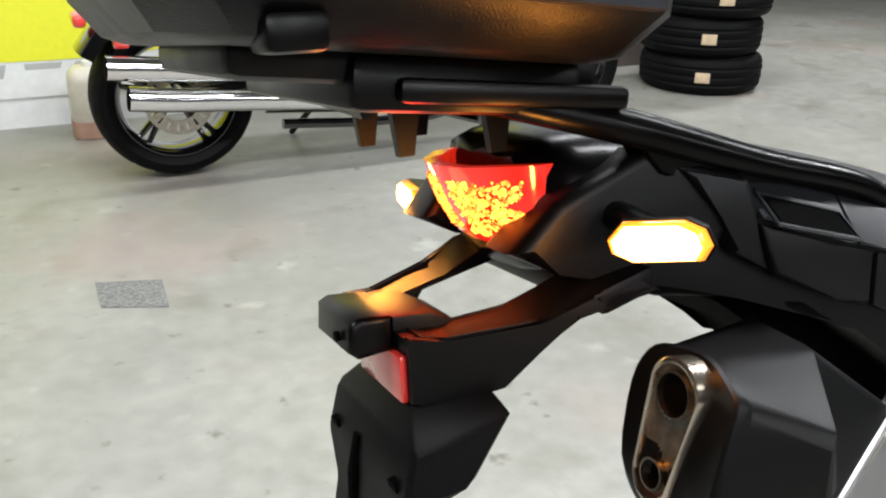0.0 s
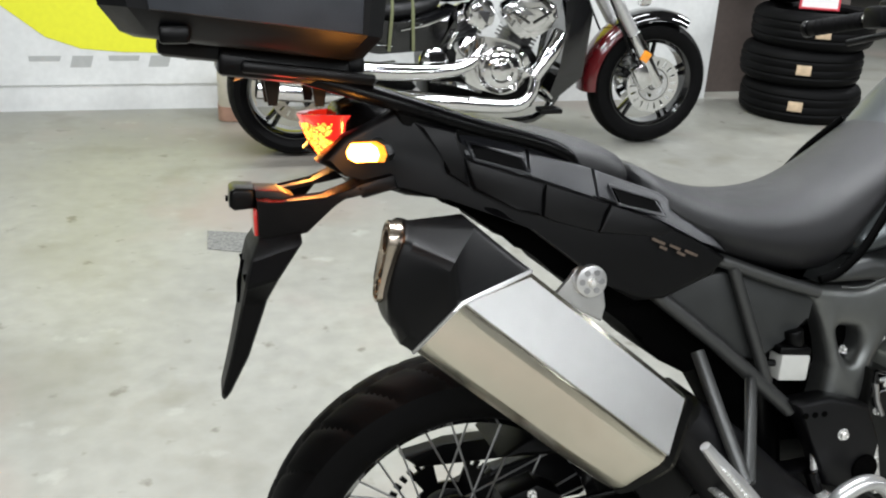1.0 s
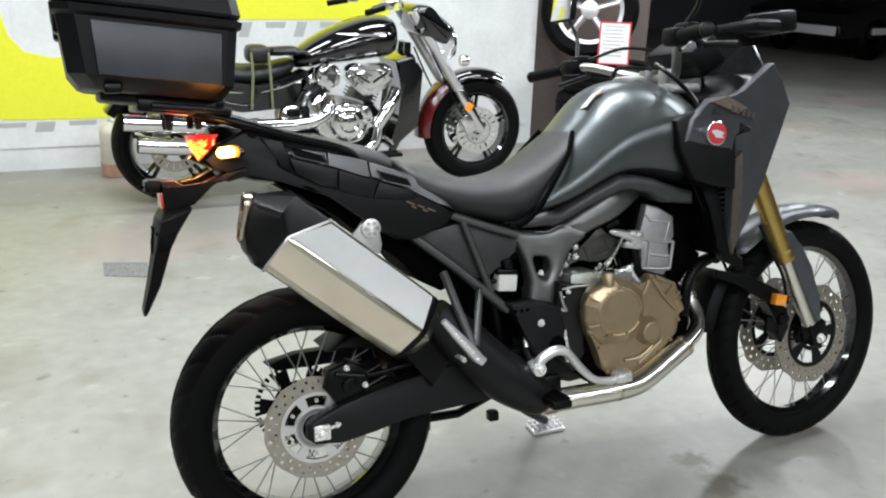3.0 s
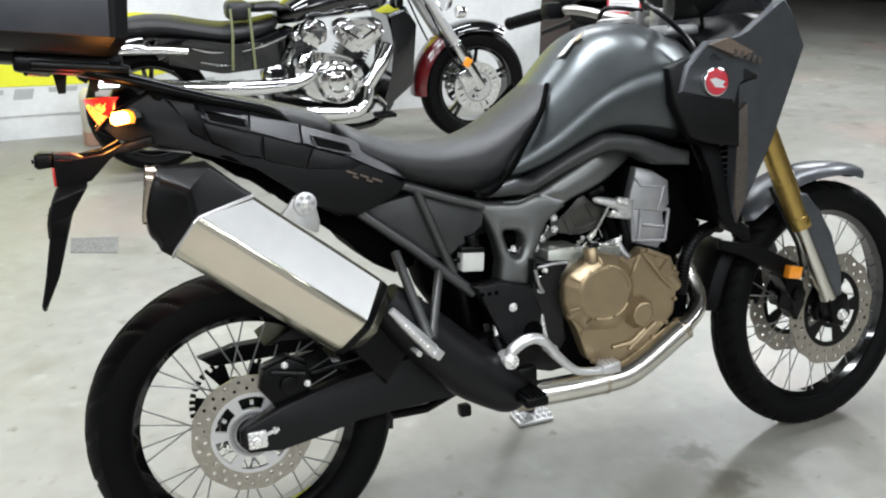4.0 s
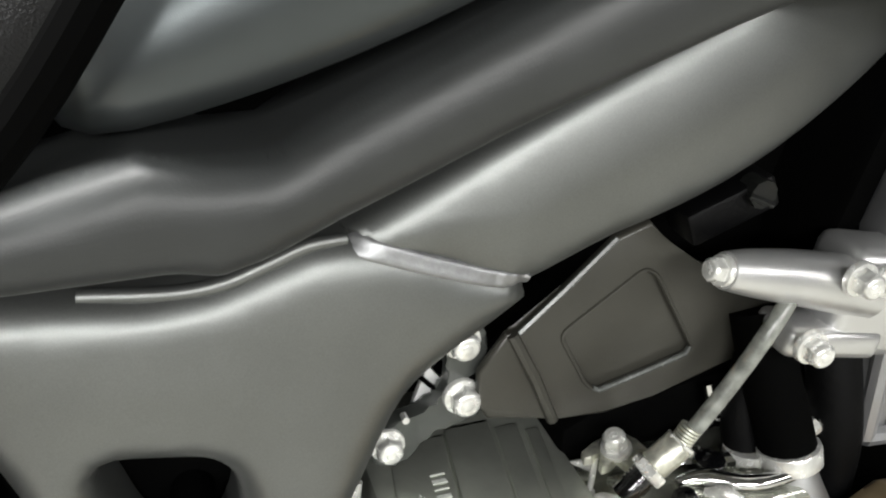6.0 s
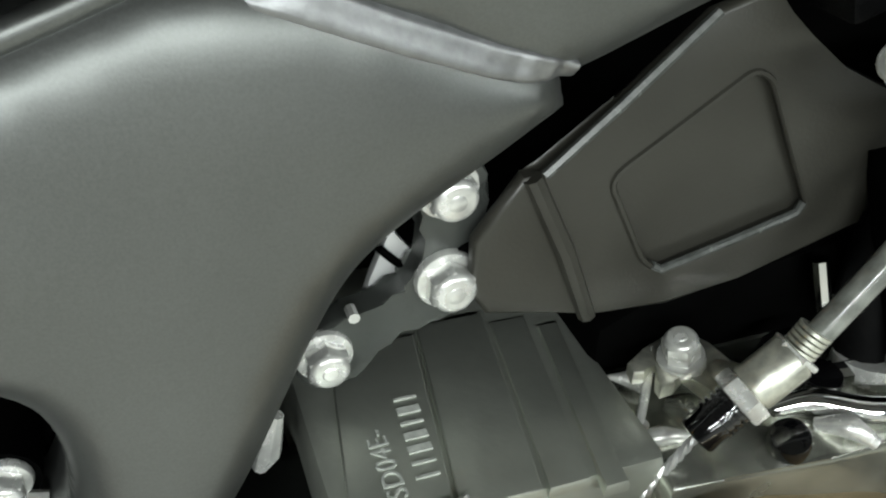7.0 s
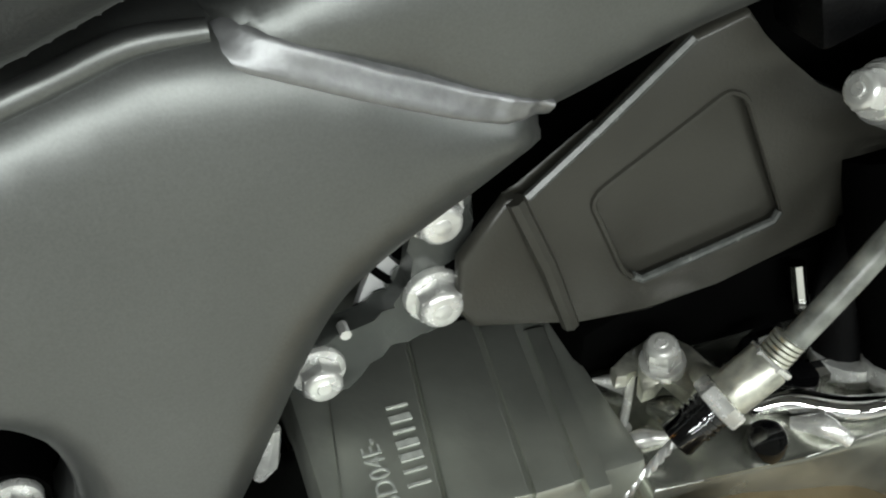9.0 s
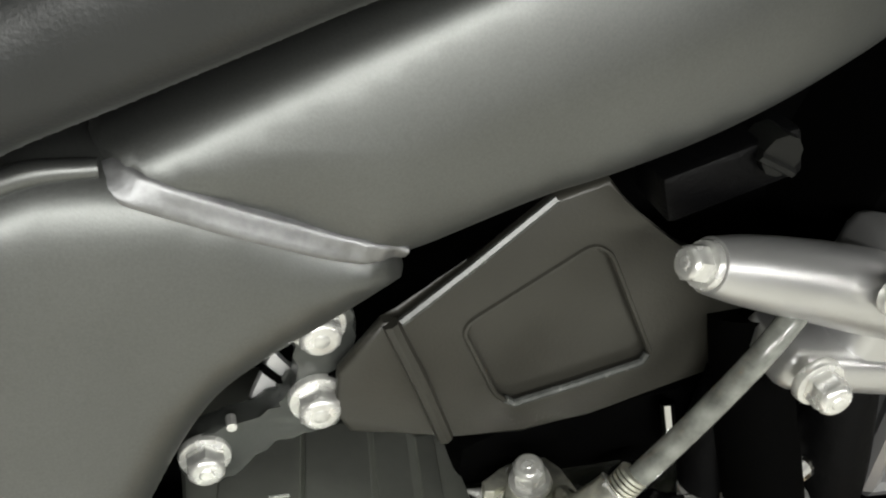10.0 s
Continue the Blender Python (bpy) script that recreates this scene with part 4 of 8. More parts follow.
def swollen_plate(outline, y_in, y_edge, side, swell, reach, hole=None, step=0.005, dome=0.0, dome_reach=0.04):
    """A cast plate, outlined in the side plane, whose outer face swells up from its edges; a hole may go through it."""
    loops = [resample(outline, 0.004)] + ([resample(hole, 0.004)] if hole else [])
    pts, edges = [], []
    for lp in loops:
        k = len(pts)
        pts += [Vector(p) for p in lp]
        edges += [(k + i, k + (i + 1) % len(lp)) for i in range(len(lp))]
    A = np.array([tuple(pts[i]) for i, j in edges])
    B = np.array([tuple(pts[j]) for i, j in edges])
    AB = B - A
    L2 = (AB ** 2).sum(1) + 1e-12

    def dist(P):
        t = np.clip(((P[:, None] - A) * AB).sum(2) / L2, 0, 1)
        return np.linalg.norm(P[:, None] - A - AB * t[..., None], axis=2).min(1)

    def inside(P):
        x, z = P[:, :1], P[:, 1:]
        cross = ((A[:, 1] > z) != (B[:, 1] > z)) & (x < AB[:, 0] * (z - A[:, 1]) / (AB[:, 1] + 1e-15) + A[:, 0])
        return cross.sum(1) % 2 == 1

    cand = []
    nrm = np.stack((-AB[:, 1], AB[:, 0]), 1) / np.sqrt(L2)[:, None]
    for off in (0.0008, 0.002, 0.0038, 0.006, 0.009):
        for sg in (-1, 1):
            P = (A + B) / 2 + nrm * off * sg
            cand.append(P[inside(P) & (dist(P) > off * 0.9)])
    lo, hi = A.min(0), A.max(0)
    gx, gz = np.meshgrid(np.arange(lo[0], hi[0], step), np.arange(lo[1], hi[1], step * 0.87))
    gx[::2] += step / 2
    P = np.stack((gx.ravel(), gz.ravel()), 1)
    cand.append(P[inside(P) & (dist(P) > 0.011)])
    pts += [Vector(p) for p in np.concatenate(cand)]
    out = geometry.delaunay_2d_cdt(pts, edges, [], 1, 1e-7)
    vs, fs = np.array([tuple(v) for v in out[0]]), out[2]
    u = np.clip(dist(vs) / reach, 0, 1)
    far = np.clip(dist(vs) / dome_reach, 0, 1)
    h = y_edge + swell * np.sqrt(np.maximum(0, 1 - (1 - u) ** 2)) + dome * (1 - (1 - far) ** 2)
    bm = NEW()
    top = [bm.verts.new((v[0], side * y, v[1])) for v, y in zip(vs, h)]
    ok = inside(np.array([vs[list(f)].mean(0) for f in fs]))
    for f, k in zip(fs, ok):
        if k:
            bm.faces.new([top[i] for i in f])
    rim = [e for e in bm.edges if len(e.link_faces) == 1]
    low = {}
    for e in rim:
        for v in e.verts:
            if v not in low:
                low[v] = bm.verts.new((v.co.x, side * y_in, v.co.z))
    for e in rim:
        p, q = e.verts
        bm.faces.new((p, q, low[q], low[p]))
    return bm


def rounded_open(pts):
    return [(v.x, v.y) for v in (Vector((p.x, p.z)) for p in smooth_path([(x, 0, z) for x, z in pts], 3))]


CASTING = rounded([(0.563, 0.556), (0.627, 0.545), (0.646, 0.556), (0.661, 0.598), (0.674, 0.638)], 0.006, 2) + \
    rounded_open([(0.6815, 0.655), (0.6915, 0.675), (0.7000, 0.692), (0.7090, 0.7055), (0.7215, 0.7155), (0.740, 0.7265), (0.7555, 0.7365)]) + \
    [(0.752, 0.750), (0.735, 0.757), (0.715, 0.768), (0.700, 0.772), (0.686, 0.774), (0.674, 0.7735), (0.659, 0.7685), (0.642, 0.763), (0.620, 0.7615), (0.585, 0.766), (0.537, 0.772), (0.532, 0.757), (0.550, 0.735), (0.565, 0.702), (0.576, 0.67), (0.583, 0.632), (0.576, 0.59)]
SPAR = [(0.690, 0.758), (0.720, 0.752), (0.745, 0.738)] + rounded_open([(0.7615, 0.7435), (0.7875, 0.754), (0.803, 0.7585), (0.837, 0.7695), (0.876, 0.786), (0.94, 0.818)]) + \
    [(1.07, 0.885), (1.07, 0.97), (0.93, 0.893), (0.886, 0.864), (0.848, 0.854), (0.812, 0.838), (0.750, 0.8085), (0.726, 0.7965), (0.703, 0.7845), (0.685, 0.775)]
HOLE = rounded([(0.592, 0.700), (0.640, 0.691), (0.6435, 0.660), (0.628, 0.632), (0.607, 0.648)], 0.014)
for s in (-1, 1):
    bm = swollen_plate(CASTING, 0.085, 0.109, s, 0.013, 0.014, HOLE, dome=0.005)
    for v in bm.verts:
        if abs(v.co.y) > 0.1:
            v.co.y += s * 0.06 * max(0.0, min(0.10, 0.735 - v.co.z))
    cast = bpart("frame_casting", bm, FRAME_PAINT, "satin grey cast frame pivot section", smooth=70)
    if s < 0:
        # Black sheet added behind the hole for the dark inside; boss in the same black.
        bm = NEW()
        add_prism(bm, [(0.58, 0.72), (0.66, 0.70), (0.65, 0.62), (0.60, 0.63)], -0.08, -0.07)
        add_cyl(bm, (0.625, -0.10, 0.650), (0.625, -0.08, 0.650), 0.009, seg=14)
        bpart("hole_backing", bm, SOOT_AND_SHADE, "", cast)
        bm = NEW()
        hex_bolt(bm, (0.626, -0.10, 0.651), 0.005, 0.008)
        add_tube(bm, [(0.612, -0.10, 0.648), (0.634, -0.102, 0.643)], 0.0022, seg=8)
        bpart("hole_bolt", bm, ZINC, "", cast)
    bm = swollen_plate(SPAR, 0.08, 0.106, s, 0.012, 0.0115, dome=0.008)
    for v in bm.verts:
        v.co.y -= s * 1.6 * max(0.0, v.co.x - 0.80) ** 2
    spar = bpart("frame_spar", bm, FRAME_PAINT, "satin grey welded frame spar", smooth=60)
    if s < 0:
        trees = [BVHTree.FromPolygons([v.co for v in o.data.vertices], [p.vertices for p in o.data.polygons]) for o in (cast, spar)]

        def skin(x, z):
            hits = [t.ray_cast(Vector((x, -0.4, z)), Vector((0, 1, 0)))[0] for t in trees]
            return min([h.y for h in hits if h is not None] or [-0.12])

        rows = []
        cl = smooth_path([(0.6855, 0, 0.7712), (0.692, 0, 0.7690), (0.7035, 0, 0.7645), (0.721, 0, 0.7572), (0.738, 0, 0.7505), (0.7530, 0, 0.7470)], 16)
        for i, p in enumerate(cl):
            d = (cl[min(i + 1, len(cl) - 1)] - cl[max(i - 1, 0)]).normalized()
            n = Vector((-d.z, 0, d.x))
            f = i / (len(cl) - 1)
            w = (0.0047 - 0.0012 * f) * min(1, 0.10 + 5.0 * f, 0.6 + 3.0 * (1 - f))
            rows.append([p + n * (w * (-1 + k / 4) - 0.0002) for k in range(9)])
        depth = np.array([[skin(q.x, q.z) for q in row] for row in rows])
        pad = np.pad(depth, ((6, 6), (3, 3)), mode="edge")
        depth = sum(pad[6 + a:6 + a + depth.shape[0], 3 + b:3 + b + depth.shape[1]] for a in range(-6, 7, 2) for b in range(-3, 4)) / 49
        for i, row in enumerate(rows):
            f = i / (len(rows) - 1)
            rip = 0.0005 * max(0.0, (f - 0.72) / 0.28) * (math.sin(i * 0.47) + 0.7 * math.sin(i * 1.13))
            rows[i] = [(q.x, depth[i, k] + 0.0010 - (0.0024 * min(1, 0.05 + f * 4) + rip) * max(0.0, 1 - abs(-1 + k / 4) ** 4) ** 0.5, q.z) for k, q in enumerate(row)]
        bm = NEW()
        g = [[bm.verts.new(c) for c in r] for r in rows]
        for a, b in zip(g, g[1:]):
            for k in range(8):
                bm.faces.new((a[k], a[k + 1], b[k + 1], b[k]))
        bm2 = NEW()
        add_tube(bm2, [(0.600, -0.114, 0.7620), (0.628, -0.116, 0.7595), (0.645, -0.1175, 0.7612), (0.660, -0.1175, 0.7660), (0.6735, -0.1170, 0.7705), (0.6870, -0.1168, 0.7712)], [0.0030, 0.0030, 0.0030, 0.0030, 0.0030, 0.0024], seg=10, smooth=5)
        bpart("casting_lip", bm2, FRAME_PAINT, "", cast, smooth=70)
        bpart("weld_bead", bm, LIT_WELD, "raised painted weld bead", spar, smooth=80)

# black inner cover with a pressed recess
BOX = [(0.742, 0.694), (0.754, 0.7105), (0.7595, 0.7105), (0.778, 0.7265), (0.7995, 0.747), (0.815, 0.752), (0.828, 0.737), (0.842, 0.7285), (0.872, 0.715), (0.892, 0.697), (0.889, 0.690), (0.866, 0.677), (0.825, 0.6655), (0.802, 0.661), (0.779, 0.6635), (0.7465, 0.6705), (0.742, 0.678)]
bm = NEW()
add_prism(bm, BOX, -0.100, -0.0950, 0.0015, seg=3)
cover = bpart("inner_cover", bm, COVER_BLACK, "black plastic cover with a pressed recess", smooth=50)
cut = NEW()
REC = rounded([(0.777, 0.7065), (0.8135, 0.7315), (0.8195, 0.7285), (0.842, 0.688), (0.8395, 0.6855), (0.797, 0.6745), (0.791, 0.679)], 0.005)
add_prism(cut, REC, -0.12, -0.0972)
boolean_cut(cover, part("cutter", cut, COVER_BLACK, bike))
bm = NEW()
add_tube(bm, [(x, -0.1002, z) for x, z in REC] + [(REC[0][0], -0.1002, REC[0][1])], 0.0009, seg=6)
bpart("recess_lip", bm, COVER_BLACK, "", cover)
# Highlight on the recess's lower lip, laid on as a lighter tube.
bm = NEW()
add_tube(bm, [(0.7945, -0.1002, 0.6768), (0.7975, -0.1004, 0.6748), (0.818, -0.1004, 0.6798), (0.8390, -0.1004, 0.6855), (0.8408, -0.1002, 0.6885)], 0.0013, seg=8)
bpart("lit_lip", bm, COVER_LIP, "lower edge of the recess, painted bright as a highlight", cover)
bm = NEW()
add_tube(bm, [(0.756, -0.1, 0.7105), (0.7665, -0.1015, 0.688), (0.7765, -0.1, 0.6635)], 0.0026, seg=8)
bpart("cover_rib", bm, COVER_BLACK, "", cover)
# Same painted highlight along the cover's top edge.
bm = NEW()
add_tube(bm, [(0.7590, -0.1005, 0.7108), (0.7775, -0.1005, 0.7270), (0.7995, -0.1005, 0.7475)], 0.0013, seg=6)
bpart("cover_edge", bm, COVER_LIP, "", cover)
bm = NEW()
add_box(bm, (0.842, -0.105, 0.7595), (0.040, 0.02, 0.015), pose(0, 0, 0, 0, -20, 0), bevel=0.002)
conn = bpart("wire_connector", bm, BLACK_PLASTIC, "black plastic wiring connector")
bm = NEW()
add_cyl(bm, (0.852, -0.118, 0.7665), (0.852, -0.108, 0.7665), 0.006, seg=10)
add_tube(bm, [(0.845, -0.118, 0.767), (0.856, -0.119, 0.762)], 0.0014, seg=6)
bpart("connector_clip", bm, CASE_DARK, "", conn)

# black panel added to keep the space behind the frame dark
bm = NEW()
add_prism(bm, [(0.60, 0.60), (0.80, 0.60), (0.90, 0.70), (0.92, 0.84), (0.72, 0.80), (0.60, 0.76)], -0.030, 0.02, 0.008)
bpart("gap_backing", bm, SOOT_AND_SHADE, "black backing panel added behind the frame")

# bolts and their bracket
PALE_SHAPE = [(0.7166, 0.6656), (0.7352, 0.6688), (0.7353, 0.6804), (0.7302, 0.6837), (0.727, 0.6895), (0.7252, 0.6892), (0.723, 0.6835), (0.7202, 0.6764)]
bm = NEW()
bpart("plate_rim", add_tube(NEW(), [(0.7224, -0.0835, 0.6858), (0.7247, -0.0835, 0.6831), (0.728, -0.0835, 0.6797), (0.7317, -0.0835, 0.678)], 0.0012, seg=6, smooth=3), SOOT_AND_SHADE, "black rim of the inner plate")
BR = [(0.729, 0.718), (0.744, 0.718), (0.749, 0.705), (0.747, 0.694), (0.750, 0.682), (0.749, 0.671), (0.740, 0.6655), (0.730, 0.6660), (0.7215, 0.6625), (0.7155, 0.6540), (0.7105, 0.6500), (0.702, 0.6490), (0.6960, 0.6560), (0.6985, 0.6660), (0.7070, 0.6720), (0.7150, 0.6730), (0.7240, 0.6755), (0.7300, 0.6800), (0.7315, 0.6880), (0.7320, 0.6960), (0.729, 0.706)]
add_prism(bm, rounded(BR, 0.004, 2), -0.0925, -0.084, 0.0015)
brk = bpart("engine_hanger", bm, HANGER_PAINT, "black engine hanger bracket")
for p, r in (((0.7370, -0.0915, 0.7068), 0.0066), ((0.7373, -0.0925, 0.6802), 0.0068), ((0.7045, -0.0915, 0.6620), 0.0062)):
    bm = NEW()
    hex_bolt(bm, p, r, 0.0088)
    bpart("hanger_bolt", bm, ZINC, "bright zinc flange bolt", brk)
bm = NEW()
add_cyl(bm, (0.7455, -0.0935, 0.6815), (0.7455, -0.088, 0.6815), 0.0085, seg=20)
bpart("grommet", bm, SOOT_AND_SHADE, "", brk)
bm = NEW()
add_cyl(bm, (0.7125, -0.0945, 0.6735), (0.7125, -0.090, 0.6735), 0.0016, seg=8)
bpart("clip", bm, ZINC, "", brk)
bm = NEW()
add_tube(bm, [(0.690, -0.10, 0.652), (0.6865, -0.10, 0.640), (0.684, -0.10, 0.634)], [0.002, 0.004, 0.002], seg=8)
bpart("clip", bm, ZINC, "", brk)
bm = NEW()
add_prism(bm, PALE_SHAPE, -0.0825, -0.0795, 0.0004)
bpart("pale_inner_plate", bm, PALE, "pale inner plate")
bm = NEW()
add_tube(bm, [(0.664, -0.125, 0.590), (0.678, -0.128, 0.606), (0.695, -0.128, 0.612)], [0.006, 0.008, 0.006], seg=10)
bpart("hose_clip", bm, ZINC, "bright hose clip")

# upper crankcase: flat black casting top with raised bands and a stamped code
bm = NEW()
add_box(bm, (0.742, -0.04, 0.595), (0.090, 0.190, 0.091), bevel=0.004)
case = bpart("upper_crankcase", bm, CRANK_LIT, "black cast upper crankcase with a stamped code")


def top_strip(x0, x1, y0, y1, h, bev=0.0015):
    """A raised pad on the crankcase's top; its long sides lean as the casting does."""
    k = 0.155
    lo = [(x0, y0), (x1, y0), (x1 + (y1 - y0) * k, y1), (x0 + (y1 - y0) * k, y1)]
    bm = NEW()
    a = [bm.verts.new((x, y, 0.638)) for x, y in lo]
    b = [bm.verts.new((x, y, 0.6405 + h)) for x, y in lo]
    top = bm.faces.new(b)
    for i in range(4):
        bm.faces.new((a[i], a[(i + 1) % 4], b[(i + 1) % 4], b[i]))
    bmesh.ops.bevel(bm, geom=list(top.edges), offset=bev, segments=2, affect="EDGES", profile=0.5)
    return bm


bpart("stamped_pad", top_strip(0.7105, 0.7366, -0.069, -0.134, 0.0015, 0.0006), CRANK_LIT, "", case)
bpart("raised_band", top_strip(0.7383, 0.7600, -0.066, -0.136, 0.0020, 0.0006), CRANK_LIT, "", case)
bpart("raised_band", top_strip(0.7612, 0.7730, -0.070, -0.136, 0.0012), CRANK_LIT, "", case)
bpart("raised_edge", top_strip(0.7745, 0.7815, -0.076, -0.140, 0.0014), CRANK_LIT, "", case)
TM = Matrix(((0, -1, 0), (1, 0, 0), (0, 0, 1))).to_4x4()
fc = bpy.data.curves.new("engine_code", "FONT")
fc.body, fc.size, fc.extrude, fc.space_character = "SD04E-", 0.0078, 0.00025, 1.02
tmp = bpy.data.objects.new("engine_code", fc)
scene.collection.objects.link(tmp)
dg = bpy.context.evaluated_depsgraph_get()
me = bpy.data.meshes.new_from_object(tmp.evaluated_get(dg))
bpy.data.objects.remove(tmp)
me.materials.append(PAINT_MARK)
code = new("engine_code", me)
code.parent, code.matrix_local = case, Matrix.Translation((0.7168, -0.1278, 0.6422)) @ TM
code["label"] = "stamped code SD04E- in pale paint"
for k in range(7):
    bm = NEW()
    add_box(bm, (0.7232 + k * 0.00045, -0.1228 + k * 0.0047, 0.6422), (0.0064, 0.0009 + 0.0016 * (k in (2, 3, 5)), 0.0005))
    bpart("serial_bar", bm, PAINT_MARK, "pale stamped bar", case)
bm = NEW()
add_tube(bm, [(0.7235, -0.1335, 0.642), (0.7275, -0.1338, 0.6425), (0.730, -0.133, 0.6425)], 0.0014, seg=8)
bpart("cast_nib", bm, ZINC, "", case)

# idle cable with its bracket
bm = NEW()
CAB = [(0.874, -0.124, 0.737), (0.857, -0.134, 0.722), (0.840, -0.135, 0.6955), (0.820, -0.135, 0.668)]
add_tube(bm, CAB, 0.0037, seg=14, smooth=8)
cable = bpart("cable_sleeve", bm, CABLE_GREY, "grey sleeved throttle cable")
bm = NEW()
add_cyl(bm, (0.8175, -0.135, 0.6675), (0.8065, -0.135, 0.6583), 0.0066, seg=24, bevel=0.0008)
adj = bpart("adjuster", bm, DULL_ZINC, "olive zinc cable adjuster", cable)
for k in range(5):
    p = Vector((0.8222, -0.135, 0.6745)).lerp(Vector((0.8182, -0.135, 0.6683)), k / 5)
    bpart("thread_ring", add_cyl(NEW(), p, p + Vector((-0.0005, 0, -0.0008)), 0.0047, seg=18), DULL_ZINC, "", adj)
bm = NEW()
add_cyl(bm, (0.8185, -0.135, 0.6687), (0.8172, -0.135, 0.6672), 0.0068, seg=6, bevel=0.0006)
bpart("rear_nut", bm, ZINC, "", adj)
bm = NEW()
add_cyl(bm, (0.8065, -0.135, 0.6583), (0.8025, -0.135, 0.6550), 0.0080, seg=6, bevel=0.0009)
bpart("lock_nut", bm, ZINC, "bright lock nut", adj)
bm = NEW()
add_cyl(bm, (0.8030, -0.135, 0.6553), (0.7930, -0.135, 0.6455), 0.0050, 0.0056, seg=20, bevel=0.0008)
boot = bpart("rubber_boot", bm, BLACK_GLOSS, "black rubber boot", cable)
for k in range(4):
    p = Vector((0.8025, -0.135, 0.6548)).lerp(Vector((0.7985, -0.135, 0.6509)), k / 3)
    bpart("boot_ring", add_cyl(NEW(), p, p + Vector((-0.0007, 0, -0.0007)), 0.0060, seg=20), BLACK_GLOSS, "", boot)
bm = NEW()
strand = [Vector((0.7935, -0.135, 0.646)).lerp(Vector((0.766, -0.134, 0.604)), k / 40) for k in range(41)]
for s in range(3):
    add_tube(bm, [p + Vector((0.00075 * math.cos(k * 0.8 + s * 2.094), 0.00075 * math.sin(k * 0.8 + s * 2.094), 0)) for k, p in enumerate(strand)], 0.0008, seg=6)
bpart("inner_cable", bm, ALU_PALE, "twisted steel inner cable", cable)
PLATE = [(0.8045, -0.0987), (0.7955, -0.1023), (0.7888, -0.1058), (0.788, -0.1104), (0.7913, -0.1109), (0.7972, -0.1079), (0.7928, -0.1148), (0.7926, -0.118), (0.797, -0.1175), (0.8019, -0.1144), (0.8045, -0.124), (0.8179, -0.1163), (0.816, -0.1055), (0.8127, -0.0999)]
bm = NEW()
lo = [bm.verts.new((x, y, 0.6435)) for x, y in PLATE]
hi = [bm.verts.new((x, y, 0.6480)) for x, y in PLATE]
top = bm.faces.new(hi)
bm.faces.new(lo[::-1])
for k in range(len(PLATE)):
    n = (k + 1) % len(PLATE)
    bm.faces.new((lo[k], lo[n], hi[n], hi[k]))
bmesh.ops.bevel(bm, geom=list(top.edges), offset=0.0007, segments=2, affect="EDGES", profile=0.5)
add_tube(bm, [(0.811, -0.116, 0.6462), (0.812, -0.126, 0.652), (0.812, -0.134, 0.661)], [0.0048, 0.0045, 0.0045], seg=10, squash=0.6)
lever = bpart("cable_bracket", bm, DULL_ZINC, "olive zinc cable bracket", smooth=30)
bpart("bracket_bolt", hex_bolt(NEW(), (0.8035, -0.1101, 0.6480), 0.0056, 0.0105, (-0.26, -0.09, 1)), ZINC, "", lever)
bm = NEW()
add_tube(bm, [(0.8005, -0.1000, 0.6455), (0.7975, -0.1035, 0.6465), (0.7925, -0.1115, 0.642), (0.7862, -0.1200, 0.637)], [0.0014, 0.0016, 0.0014, 0.0013], seg=8, smooth=4)
add_cyl(bm, (0.7862, -0.1203, 0.635), (0.7862, -0.1203, 0.638), 0.0026, seg=12)
bpart("bracket_spring", bm, ZINC, "", lever)
# Bright cone added as a highlight on the casting.
bm = NEW()
add_cyl(bm, (0.7955, -0.1055, 0.6385), (0.7862, -0.1008, 0.6385), 0.0040, 0.0006, seg=16)
bpart("glint_cone", bm, ZINC, "", lever)
# dark polished shelf of the crankcase under the bracket
SHELF = [(0.7835, -0.1425), (0.80, -0.142), (0.832, -0.145), (0.88, -0.147), (0.88, -0.05), (0.7835, -0.05)]
bm = NEW()
lo = [bm.verts.new((x, y, 0.598)) for x, y in SHELF]
hi = [bm.verts.new((x, y, 0.6345)) for x, y in SHELF]
top = bm.faces.new(hi)
for k in range(len(SHELF)):
    n = (k + 1) % len(SHELF)
    bm.faces.new((lo[k], lo[n], hi[n], hi[k]))
bmesh.ops.bevel(bm, geom=list(top.edges), offset=0.003, segments=3, affect="EDGES", profile=0.5)
shelf = bpart("crankcase_shelf", bm, SHELF_METAL, "dark polished crankcase shelf", smooth=40)
for pts, r, mat in (([(0.826, -0.1255, 0.6365), (0.838, -0.1275, 0.638), (0.8564, -0.1375, 0.638), (0.885, -0.140, 0.641)], 0.0042, CHROME), ([(0.7835, -0.1238, 0.6350), (0.790, -0.1250, 0.6368), (0.7985, -0.1262, 0.6350)], 0.0030, ZINC),
                    ([(0.836, -0.133, 0.6345), (0.842, -0.139, 0.6375), (0.848, -0.144, 0.634)], 0.0036, ZINC), ([(0.800, -0.113, 0.6345), (0.804, -0.118, 0.637), (0.806, -0.124, 0.6345)], 0.0040, SHELF_METAL)):
    bpart("polished_ridge", add_tube(NEW(), pts, [r * 0.6] + [r] * (len(pts) - 2) + [r * 0.6], seg=12, smooth=5), mat, "", shelf, smooth=60)
for p, q, r in (((0.8447, -0.1211, 0.634), (0.8447, -0.1213, 0.642), 0.0078), ((0.8235, -0.1375, 0.633), (0.8205, -0.1400, 0.642), 0.0062), ((0.838, -0.108, 0.634), (0.838, -0.109, 0.645), 0.0050)):
    bpart("rubber_cap", add_cyl(NEW(), p, q, r, r * 0.92, seg=20, bevel=0.0012), BLACK_GLOSS, "", shelf)

# Block added over the shelf's rear so that it stays dark.
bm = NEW()
